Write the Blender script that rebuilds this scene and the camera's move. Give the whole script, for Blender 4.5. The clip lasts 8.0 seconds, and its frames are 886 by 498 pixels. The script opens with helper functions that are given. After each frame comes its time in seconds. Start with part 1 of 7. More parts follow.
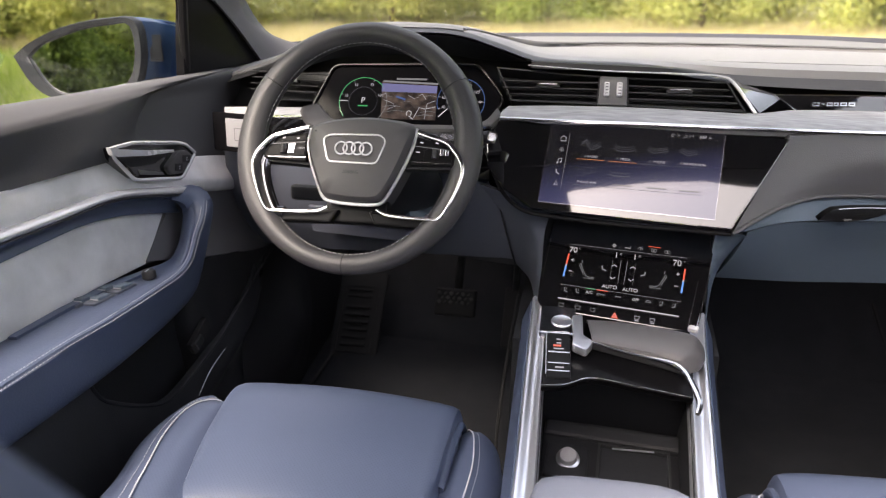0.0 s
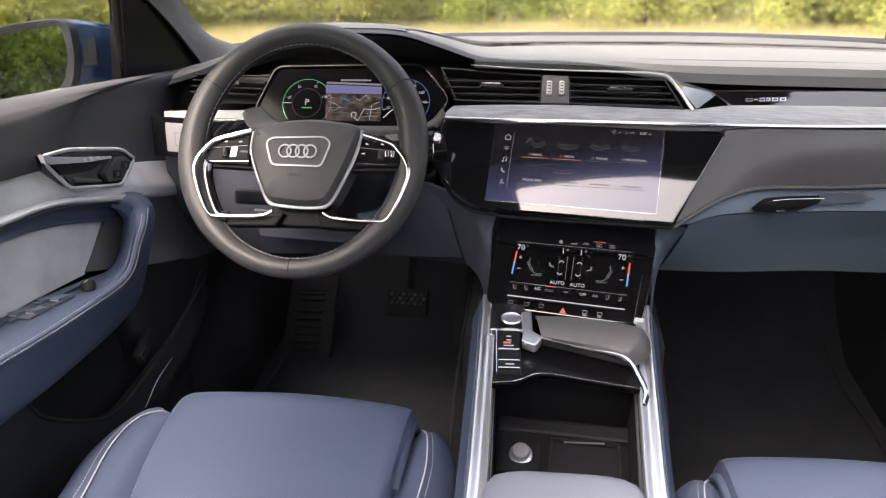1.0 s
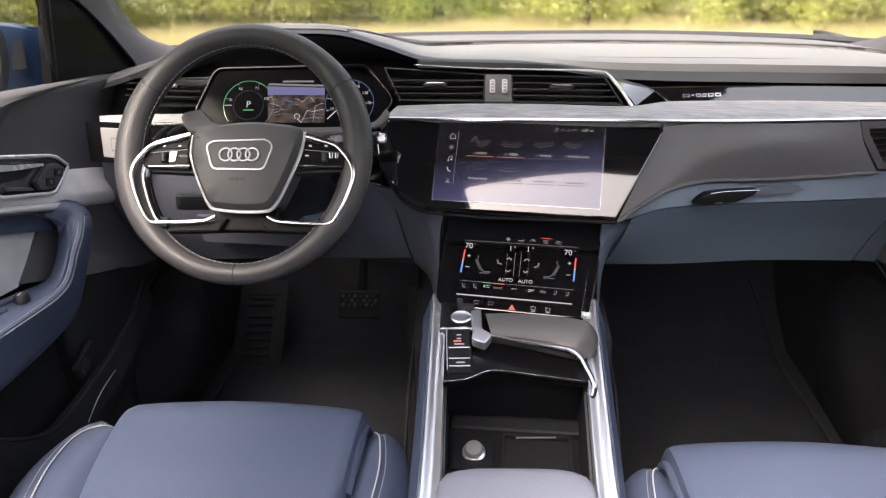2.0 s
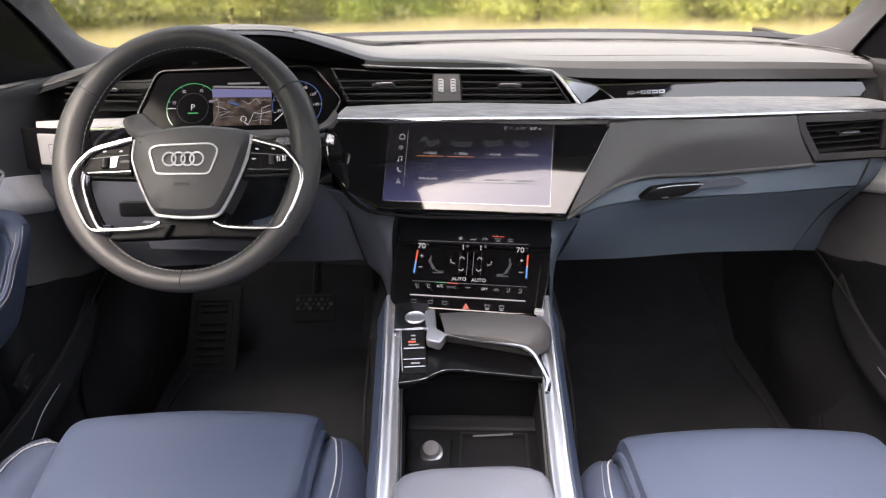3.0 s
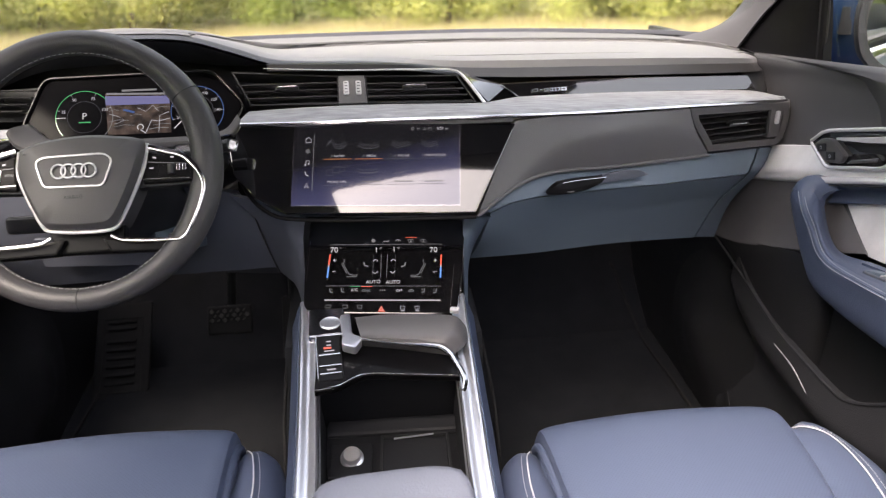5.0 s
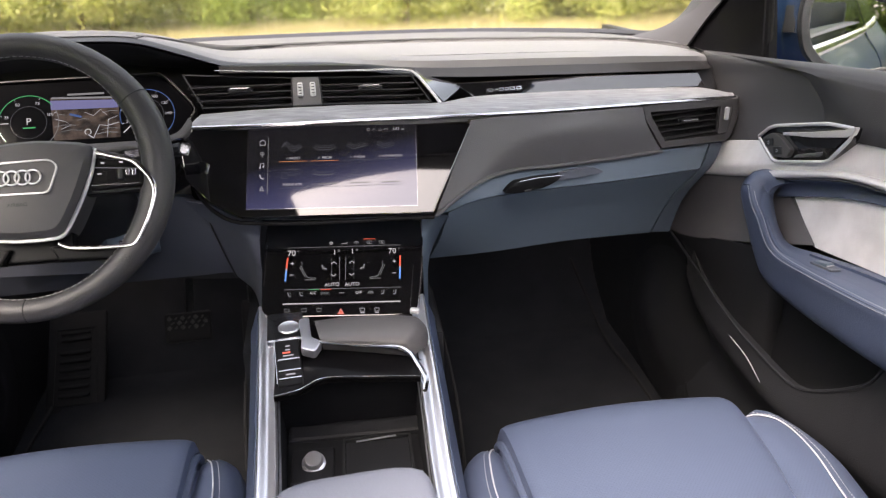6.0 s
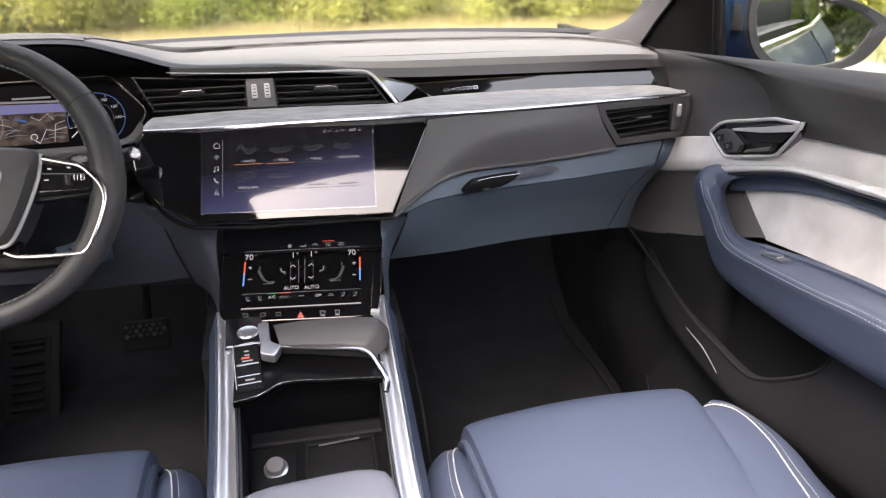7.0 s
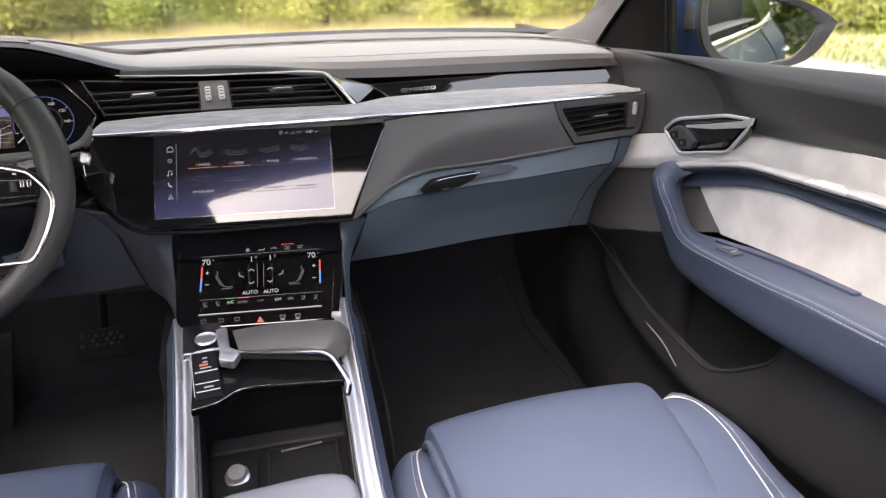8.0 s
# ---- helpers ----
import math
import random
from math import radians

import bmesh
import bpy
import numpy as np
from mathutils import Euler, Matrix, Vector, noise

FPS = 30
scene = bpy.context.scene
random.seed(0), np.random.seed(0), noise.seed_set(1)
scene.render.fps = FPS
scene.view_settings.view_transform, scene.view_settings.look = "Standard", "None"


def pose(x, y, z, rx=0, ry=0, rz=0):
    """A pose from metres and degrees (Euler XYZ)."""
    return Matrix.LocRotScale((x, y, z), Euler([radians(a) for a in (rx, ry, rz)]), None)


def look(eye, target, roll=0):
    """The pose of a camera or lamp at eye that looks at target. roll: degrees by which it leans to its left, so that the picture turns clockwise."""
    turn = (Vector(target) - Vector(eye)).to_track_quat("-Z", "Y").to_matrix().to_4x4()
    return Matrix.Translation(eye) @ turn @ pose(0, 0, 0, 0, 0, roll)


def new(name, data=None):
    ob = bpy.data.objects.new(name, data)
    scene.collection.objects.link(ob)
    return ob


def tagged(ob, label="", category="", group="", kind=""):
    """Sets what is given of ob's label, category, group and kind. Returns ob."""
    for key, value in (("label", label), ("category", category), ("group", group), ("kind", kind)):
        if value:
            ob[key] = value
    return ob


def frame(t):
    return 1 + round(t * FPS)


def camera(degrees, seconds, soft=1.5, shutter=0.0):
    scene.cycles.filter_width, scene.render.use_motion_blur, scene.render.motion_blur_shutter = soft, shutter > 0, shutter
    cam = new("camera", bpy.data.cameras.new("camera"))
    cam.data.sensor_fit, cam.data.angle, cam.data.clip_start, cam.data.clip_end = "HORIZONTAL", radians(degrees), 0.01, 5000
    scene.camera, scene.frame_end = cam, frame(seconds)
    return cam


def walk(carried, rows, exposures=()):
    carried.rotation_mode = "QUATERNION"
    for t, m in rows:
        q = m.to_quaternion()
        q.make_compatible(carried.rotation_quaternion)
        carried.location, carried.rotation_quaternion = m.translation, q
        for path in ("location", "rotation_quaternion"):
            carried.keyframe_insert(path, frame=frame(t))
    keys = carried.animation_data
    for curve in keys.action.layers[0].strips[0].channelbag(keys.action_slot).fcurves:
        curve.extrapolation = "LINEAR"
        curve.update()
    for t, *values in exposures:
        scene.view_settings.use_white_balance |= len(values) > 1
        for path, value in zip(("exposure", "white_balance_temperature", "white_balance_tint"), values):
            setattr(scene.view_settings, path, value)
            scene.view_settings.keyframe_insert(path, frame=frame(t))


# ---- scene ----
cam = camera(65.62, 8.0, soft=1.25)
cam.data.dof.use_dof, cam.data.dof.focus_distance, cam.data.dof.aperture_fstop = True, 0.95, 5.4
PATH = [
    (0, -0.0566, 0.0000, 1.3000, 67.247, 0.858, 12.033),
    (0.5, -0.0531, 0.0006, 1.3001, 67.238, 0.909, 10.052),
    (1, -0.0490, 0.0015, 1.3004, 67.183, 0.908, 7.864),
    (1.5, -0.0450, 0.0025, 1.3007, 67.130, 0.922, 5.716),
    (3, -0.0340, 0.0058, 1.3003, 66.981, 1.007, -0.193),
    (3.5, -0.0301, 0.0067, 1.3002, 66.939, 1.034, -1.946),
    (4, -0.0266, 0.0071, 1.3001, 66.984, 1.083, -3.641),
    (4.5, -0.0225, 0.0069, 1.2995, 66.986, 1.055, -5.431),
    (6, -0.0111, 0.0063, 1.2989, 66.920, 1.110, -10.394),
    (6.5, -0.0075, 0.0054, 1.2986, 66.901, 1.085, -12.125),
    (7, -0.0043, 0.0046, 1.2982, 66.894, 1.150, -13.614),
    (7.5, -0.0003, 0.0040, 1.2978, 66.896, 1.142, -15.248),
    (8, 0.0038, 0.0035, 1.2972, 66.879, 1.162, -16.685),
]
walk(cam, [(t, pose(x, y, z, rx, ry, rz)) for t, x, y, z, rx, ry, rz in PATH], [(0.0, 2.67, 7480, 19), (8.0, 2.67, 7480, 19)])

# ---- world, sun, exposure ----
world = bpy.data.worlds.new("sky")
scene.world = world
world.use_nodes = True
wn = world.node_tree
sky = wn.nodes.new("ShaderNodeTexSky")
sky.sky_type, sky.sun_disc = "NISHITA", False
SUN_EL, SUN_AZ = 58.0, 215.0
sky.sun_elevation, sky.sun_rotation = radians(SUN_EL), radians(SUN_AZ)
sky.dust_density = 4.0
haze = wn.nodes.new("ShaderNodeHueSaturation")
haze.inputs["Saturation"].default_value = 0.55
wn.links.new(sky.outputs[0], haze.inputs["Color"])
wn.links.new(haze.outputs[0], wn.nodes["Background"].inputs[0])
wn.nodes["Background"].inputs[1].default_value = 0.15
sun = new("sun", bpy.data.lights.new("sun", "SUN"))
sun.data.energy, sun.data.angle, sun.data.color = 0.8, radians(25), (1.0, 0.95, 0.88)
sdir = Vector((math.sin(radians(SUN_AZ)) * math.cos(radians(SUN_EL)), math.cos(radians(SUN_AZ)) * math.cos(radians(SUN_EL)), math.sin(radians(SUN_EL))))
sun.matrix_world = look(sdir * 30, (0, 0, 0))

# ---- materials ----
def nodes_of(name):
    m = bpy.data.materials.new(name)
    m.use_nodes = True
    return m, m.node_tree.nodes, m.node_tree.links, m.node_tree.nodes["Principled BSDF"]


def surface(name, color, rough=0.5, metal=0.0, vary=0.12, scale=6.0, grain=220.0, bump=0.15, coat=0.0, spec=0.5, stretch=(1, 1, 1), kind="noise", sheen=0.0, depth=0.002, sharp=1.3):
    """A worn real surface: large and fine colour variation, grain relief."""
    m, n, l, b = nodes_of(name)
    co = n.new("ShaderNodeTexCoord")
    mp = n.new("ShaderNodeMapping")
    mp.inputs["Scale"].default_value = stretch
    l.new(co.outputs["Object"], mp.inputs[0])
    big = n.new("ShaderNodeTexNoise")
    big.inputs["Scale"].default_value, big.inputs["Detail"].default_value = scale, 5
    l.new(mp.outputs[0], big.inputs[0])
    if kind == "noise":
        fine = n.new("ShaderNodeTexNoise")
        fine.inputs["Detail"].default_value = 3
        fo = fine.outputs["Fac"]
    else:
        fine = n.new("ShaderNodeTexVoronoi")
        fo = fine.outputs["Distance"]
    fine.inputs["Scale"].default_value = grain
    l.new(mp.outputs[0], fine.inputs[0])
    mx = n.new("ShaderNodeMix")
    mx.data_type = "RGBA"
    c = Vector(color[:3])
    mx.inputs[6].default_value = (*(c * (1 - vary)), 1)
    mx.inputs[7].default_value = (*(c * (1 + vary)), 1)
    add = n.new("ShaderNodeMath")
    add.operation = "MULTIPLY_ADD"
    add.inputs[1].default_value = 0.25
    l.new(fo, add.inputs[0])
    l.new(big.outputs["Fac"], add.inputs[2])
    spread = n.new("ShaderNodeMapRange")
    spread.inputs["From Min"].default_value, spread.inputs["From Max"].default_value = 0.58 - 0.5 / sharp, 0.58 + 0.5 / sharp
    l.new(add.outputs[0], spread.inputs[0])
    l.new(spread.outputs[0], mx.inputs[0])
    l.new(mx.outputs[2], b.inputs["Base Color"])
    rr = n.new("ShaderNodeMapRange")
    rr.inputs["To Min"].default_value, rr.inputs["To Max"].default_value = rough - min(0.06, rough * 0.6), min(rough + min(0.06, rough * 0.6), 1)
    l.new(big.outputs["Fac"], rr.inputs[0])
    l.new(rr.outputs[0], b.inputs["Roughness"])
    b.inputs["Metallic"].default_value = metal
    b.inputs["Coat Weight"].default_value = coat
    b.inputs["Specular IOR Level"].default_value = spec
    b.inputs["Sheen Weight"].default_value = sheen
    if bump:
        bp = n.new("ShaderNodeBump")
        bp.inputs["Strength"].default_value, bp.inputs["Distance"].default_value = bump, depth
        l.new(fo, bp.inputs["Height"])
        l.new(bp.outputs[0], b.inputs["Normal"])
    return m


def glow(name, color, power):
    m, n, l, b = nodes_of(name)
    b.inputs["Base Color"].default_value = (0.01, 0.01, 0.01, 1)
    b.inputs["Emission Color"].default_value = (*color, 1)
    b.inputs["Emission Strength"].default_value = power
    b.inputs["Roughness"].default_value = 0.08
    return m


def pane_glass(name, tint=(0.93, 0.96, 0.95), gloss=0.04):
    m, n, l, b = nodes_of(name)
    n.remove(b)
    out = n["Material Output"]
    tr, gl, mx = n.new("ShaderNodeBsdfTransparent"), n.new("ShaderNodeBsdfGlossy"), n.new("ShaderNodeMixShader")
    tr.inputs[0].default_value = (*tint, 1)
    gl.inputs["Roughness"].default_value = 0.01
    mx.inputs[0].default_value = gloss
    l.new(tr.outputs[0], mx.inputs[1])
    l.new(gl.outputs[0], mx.inputs[2])
    l.new(mx.outputs[0], out.inputs[0])
    return m


def perforated(name, color):
    """Blue leather with rows of pin holes."""
    m = surface(name, color, 0.42, vary=0.08, scale=5, grain=520, bump=0.12, kind="voronoi", depth=0.0008)
    n, l = m.node_tree.nodes, m.node_tree.links
    b = n["Principled BSDF"]
    co = n.new("ShaderNodeTexCoord")
    rot = n.new("ShaderNodeMapping")
    rot.inputs["Rotation"].default_value = (0, 0, radians(45))
    rot.inputs["Scale"].default_value = (300, 300, 0)
    l.new(co.outputs["Object"], rot.inputs[0])
    fr = n.new("ShaderNodeVectorMath")
    fr.operation = "FRACTION"
    l.new(rot.outputs[0], fr.inputs[0])
    ds = n.new("ShaderNodeVectorMath")
    ds.operation = "DISTANCE"
    ds.inputs[1].default_value = (0.5, 0.5, 0)
    l.new(fr.outputs[0], ds.inputs[0])
    mr = n.new("ShaderNodeMapRange")
    mr.inputs["From Min"].default_value, mr.inputs["From Max"].default_value = 0.20, 0.30
    l.new(ds.outputs["Value"], mr.inputs[0])
    old = b.inputs["Base Color"].links[0].from_socket
    mx = n.new("ShaderNodeMix")
    mx.data_type = "RGBA"
    mx.inputs[6].default_value = (*(Vector(color) * 0.88), 1)
    l.new(mr.outputs[0], mx.inputs[0])
    l.new(old, mx.inputs[7])
    l.new(mx.outputs[2], b.inputs["Base Color"])
    return m


BLUE = (0.069, 0.092, 0.152)
M_BLUE = surface("blue_leather", BLUE, 0.42, vary=0.10, scale=7, grain=420, bump=0.2, kind="voronoi", depth=0.0008)
# lid leather: the blue paled so the light on it is in the colour
M_BLUE_LID = surface("blue_leather_lit_pale", (0.175, 0.195, 0.250), 0.45, vary=0.08, scale=7, grain=420, bump=0.2, kind="voronoi", depth=0.0008)
M_BLUE_P = perforated("blue_perforated_leather", BLUE)
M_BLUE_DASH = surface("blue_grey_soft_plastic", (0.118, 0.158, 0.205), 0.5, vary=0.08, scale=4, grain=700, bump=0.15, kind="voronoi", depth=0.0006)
# darker, greyer version of M_BLUE_DASH, mostly on the driver's side
M_KNEE = surface("darker_blue_grey_soft_plastic", (0.100, 0.112, 0.142), 0.5, vary=0.08, scale=4, grain=700, bump=0.15, kind="voronoi", depth=0.0006)
M_DASH = surface("dark_grey_soft_dash", (0.082, 0.080, 0.083), 0.6, vary=0.10, scale=5, grain=600, bump=0.2, kind="voronoi", depth=0.0008, spec=0.38)
M_PAD = surface("grey_dash_top", (0.165, 0.167, 0.175), 0.5, vary=0.08, scale=5, grain=600, bump=0.2, kind="voronoi", depth=0.0008, spec=0.6)
M_SHOULDER = surface("charcoal_door_top", (0.060, 0.060, 0.065), 0.65, vary=0.10, scale=5, grain=600, bump=0.2, kind="voronoi", depth=0.0008, spec=0.28)
M_HOOD = surface("mid_grey_dash_hood", (0.125, 0.125, 0.130), 0.5, vary=0.08, scale=5, grain=600, bump=0.2, kind="voronoi", depth=0.0008, spec=0.5)
M_WEDGE = surface("grey_dash_leather", (0.118, 0.116, 0.121), 0.45, vary=0.10, scale=5, grain=600, bump=0.2, kind="voronoi", depth=0.0008)
M_WHEEL = surface("black_wheel_leather", (0.052, 0.051, 0.054), 0.42, vary=0.10, scale=6, grain=500, bump=0.25, kind="voronoi", depth=0.0008)
M_HUB = surface("charcoal_airbag_cover", (0.082, 0.080, 0.083), 0.48, vary=0.08, scale=6, grain=700, bump=0.2, kind="voronoi", depth=0.0006)
M_ALC = surface("grey_suede", (0.70, 0.70, 0.72), 0.85, vary=0.16, scale=16, grain=900, bump=0.25, sheen=0.4, depth=0.0008, sharp=2.6)
# the M_ALC suede with the shade under the dash put into its colour
M_ALC2 = surface("grey_suede_shade_dark", (0.126, 0.125, 0.135), 0.85, vary=0.12, scale=14, grain=700, bump=0.25, depth=0.0008)
M_PILLAR = surface("charcoal_pillar_fabric", (0.060, 0.060, 0.067), 0.85, vary=0.10, scale=9, grain=700, bump=0.25, depth=0.0008)
M_TRIM = surface("pale_brushed_trim", (0.285, 0.286, 0.295), 0.55, 0.0, vary=0.42, scale=58, grain=140, bump=0.05, spec=0.3, stretch=(0.5, 2.4, 2.4), depth=0.0006, sharp=1.9)
M_CHROME = surface("satin_chrome", (0.66, 0.66, 0.68), 0.18, 1.0, vary=0.03, scale=12, grain=200, bump=0.0)
M_SATIN = surface("satin_silver", (0.70, 0.70, 0.72), 0.26, 0.3, vary=0.03, scale=12, grain=200, bump=0.0)
M_RAIL = surface("brushed_aluminium", (0.78, 0.80, 0.86), 0.30, 0.88, vary=0.03, scale=8, grain=150, bump=0.0, stretch=(8, 0.3, 8), depth=0.0004)
M_GLOSS = surface("piano_black", (0.006, 0.006, 0.007), 0.06, vary=0.2, scale=4, grain=60, bump=0.0, coat=0.6)
M_TRAY = surface("gloss_black_plastic", (0.006, 0.006, 0.007), 0.09, vary=0.2, scale=4, grain=60, bump=0.0, spec=0.06)
M_KEYS = surface("satin_black_keys", (0.009, 0.009, 0.010), 0.33, vary=0.15, scale=8, grain=300, bump=0.05, spec=0.10)
M_DISPLAY = surface("anti_glare_display_glass", (0.005, 0.005, 0.006), 0.12, vary=0.2, scale=4, grain=60, bump=0.0, spec=0.03)
M_BLACK = surface("black_plastic", (0.0172, 0.0183, 0.0212), 0.46, vary=0.15, scale=6, grain=500, bump=0.2, spec=0.5, kind="voronoi", depth=0.0008)
M_BIN = surface("matt_black_lining", (0.0115, 0.0128, 0.0160), 0.6, vary=0.15, scale=6, grain=500, bump=0.2, spec=0.3)
M_LOWER = surface("dark_door_plastic", (0.021, 0.0228, 0.0275), 0.6, vary=0.12, scale=6, grain=500, bump=0.25, kind="voronoi", depth=0.0008)
M_CARPET = surface("black_carpet", (0.025, 0.027, 0.031), 0.95, vary=0.3, scale=14, grain=650, bump=0.6, spec=0.1, depth=0.003)
M_RUBBER = surface("black_rubber", (0.026, 0.0265, 0.028), 0.65, vary=0.15, scale=8, grain=400, bump=0.2, spec=0.2)
M_SLAT = surface("black_vent_plastic", (0.019, 0.019, 0.020), 0.34, vary=0.15, scale=8, grain=400, bump=0.1)
M_LINER = surface("dark_headliner", (0.030, 0.030, 0.032), 0.9, vary=0.1, scale=6, grain=600, bump=0.3)
M_STITCH = surface("white_thread", (0.48, 0.50, 0.54), 0.7, vary=0.1, scale=40, grain=900, bump=0.0)
M_STITCH_G = surface("grey_thread", (0.34, 0.34, 0.35), 0.7, vary=0.1, scale=40, grain=900, bump=0.0)
M_WCHROME = surface("dark_satin_chrome", (0.50, 0.50, 0.52), 0.20, 1.0, vary=0.03, scale=12, grain=200, bump=0.0)
# satin chrome with the dark cabin's reflection put into its base colour
M_DKCHROME = surface("reflection_dark_chrome", (0.17, 0.17, 0.19), 0.16, 1.0, vary=0.05, scale=12, grain=200, bump=0.0)
M_SILVER = surface("silver_paint", (0.36, 0.365, 0.385), 0.35, 0.2, vary=0.04, scale=12, grain=300, bump=0.0)
M_PIPE = surface("white_piping", (0.56, 0.58, 0.62), 0.5, vary=0.06, scale=20, grain=500, bump=0.0)
M_PAINT = surface("blue_car_paint", (0.017, 0.046, 0.112), 0.34, 0.55, vary=0.08, scale=3, grain=900, bump=0.0, coat=0.25)
M_MFRAME = surface("dark_grey_mirror_plastic", (0.016, 0.0175, 0.021), 0.5, spec=0.3, vary=0.1, scale=8, grain=500, bump=0.15)
M_MIRROR = surface("mirror_silver", (0.82, 0.84, 0.84), 0.006, 1.0, vary=0.0, bump=0.0)
M_PANE = pane_glass("clear_glass")
M_TINT = pane_glass("roof_glass", (0.95, 0.96, 0.96), 0.04)
M_DARKPANE = surface("dark_side_glass", (0.02, 0.025, 0.028), 0.03, vary=0.1, bump=0.0, coat=0.5)
G_WHITE = glow("lit_white", (0.85, 0.9, 1.0), 0.105)
G_SOFT = glow("lit_soft_white", (0.8, 0.85, 1.0), 0.09)
G_DIM = glow("lit_dim_grey", (0.5, 0.55, 0.62), 0.065)
G_FAINT = glow("lit_faint_grey", (0.42, 0.47, 0.58), 0.034)
G_GREEN = glow("lit_green", (0.05, 0.50, 0.20), 0.12)
G_RED = glow("lit_red", (0.8, 0.14, 0.09), 0.17)
G_ORANGE = glow("lit_orange", (0.8, 0.33, 0.16), 0.13)
G_BLUE = glow("lit_blue", (0.12, 0.33, 0.8), 0.20)
G_SCREEN = glow("screen_backlight", (0.012, 0.013, 0.02), 0.11)


def wallpaper(m):
    """Menu wallpaper of the lit screen: black at the top, violet blue towards the foot."""
    n, l, b = m.node_tree.nodes, m.node_tree.links, m.node_tree.nodes["Principled BSDF"]
    sp = n.new("ShaderNodeSeparateXYZ")
    l.new(n.new("ShaderNodeTexCoord").outputs["Generated"], sp.inputs[0])
    down = n.new("ShaderNodeMath")
    down.operation = "MULTIPLY_ADD"
    down.inputs[1].default_value = -1.0
    l.new(sp.outputs["Z"], down.inputs[0])
    side = n.new("ShaderNodeMath")
    side.operation = "MULTIPLY_ADD"
    side.inputs[1].default_value, side.inputs[2].default_value = 0.35, 0.55
    l.new(sp.outputs["X"], side.inputs[0])
    l.new(side.outputs[0], down.inputs[2])
    rp = n.new("ShaderNodeValToRGB")
    rp.color_ramp.elements[0].position, rp.color_ramp.elements[0].color = 0.05, (0.010, 0.010, 0.015, 1)
    rp.color_ramp.elements[1].position, rp.color_ramp.elements[1].color = 0.60, (0.080, 0.090, 0.235, 1)
    l.new(down.outputs[0], rp.inputs[0])
    l.new(rp.outputs[0], b.inputs["Emission Color"])


wallpaper(G_SCREEN)
for gm in (G_SCREEN, M_GLOSS):
    gb_ = gm.node_tree.nodes["Principled BSDF"]
    gb_.inputs["Coat Weight"].default_value, gb_.inputs["Coat Roughness"].default_value, gb_.inputs["Coat IOR"].default_value = 1.0, 0.02, 1.75 if gm is M_GLOSS else 1.56
G_GAUGE = glow("lit_deep_blue", (0.10, 0.22, 0.60), 0.075)
G_MAP = glow("map_brown", (0.16, 0.13, 0.125), 0.075)
mn_, ml_ = G_MAP.node_tree.nodes, G_MAP.node_tree.links
mt_, mr_ = mn_.new("ShaderNodeTexNoise"), mn_.new("ShaderNodeValToRGB")
mt_.inputs["Scale"].default_value, mt_.inputs["Detail"].default_value = 70, 6
ml_.new(mn_.new("ShaderNodeTexCoord").outputs["Object"], mt_.inputs[0])
mr_.color_ramp.elements[0].position, mr_.color_ramp.elements[0].color = 0.40, (0.045, 0.036, 0.036, 1)
mr_.color_ramp.elements[1].position, mr_.color_ramp.elements[1].color = 0.62, (0.21, 0.165, 0.150, 1)
ml_.new(mt_.outputs["Fac"], mr_.inputs[0])
ml_.new(mr_.outputs[0], mn_["Principled BSDF"].inputs["Emission Color"])
G_SKYMAP = glow("map_blue_band", (0.20, 0.22, 0.48), 0.12)

# ---- building helpers ----
def rounded(poly, r, n=5):
    """The polygon with its corners cut to smooth bends of about size r."""
    out = []
    k = len(poly)
    for i in range(k):
        a, b, c = Vector(poly[i - 1]), Vector(poly[i]), Vector(poly[(i + 1) % k])
        u, v = (a - b), (c - b)
        p, q = b + u.normalized() * min(r, u.length * 0.45), b + v.normalized() * min(r, v.length * 0.45)
        for t in np.linspace(0, 1, n):
            out.append(tuple(p * (1 - t) ** 2 + b * 2 * t * (1 - t) + q * t * t))
    return out


def thing(name, label, category, at=(0, 0, 0), group="", kind=""):
    ob = new(name)
    ob.location = at
    ob.empty_display_size = 0.05
    return tagged(ob, label, category, group, kind)


def part(name, bm, material, parent=None, label="", angle=35):
    """Links a bmesh as ONE mesh object under a thing or a part."""
    me = bpy.data.meshes.new(name)
    bmesh.ops.recalc_face_normals(bm, faces=bm.faces)
    bm.to_mesh(me)
    bm.free()
    me.materials.append(material)
    me.polygons.foreach_set("use_smooth", [True] * len(me.polygons))
    me.set_sharp_from_angle(angle=radians(angle))
    areas = np.array([p.area for p in me.polygons])
    flat = (areas > 6 * np.median(areas)) | np.array([len(p.vertices) > 4 for p in me.polygons])
    if len(areas) < 400:
        me.polygons.foreach_set("use_smooth", (~flat).tolist())
    ob = new(name, me)
    if parent:
        put_under(ob, parent)
    if label:
        ob["label"] = label
    return ob


def world_of(ob):
    return world_of(ob.parent) @ ob.matrix_parent_inverse @ ob.matrix_basis if ob.parent else ob.matrix_basis.copy()


def put_under(ob, parent):
    ob.parent = parent
    ob.matrix_parent_inverse = world_of(parent).inverted()


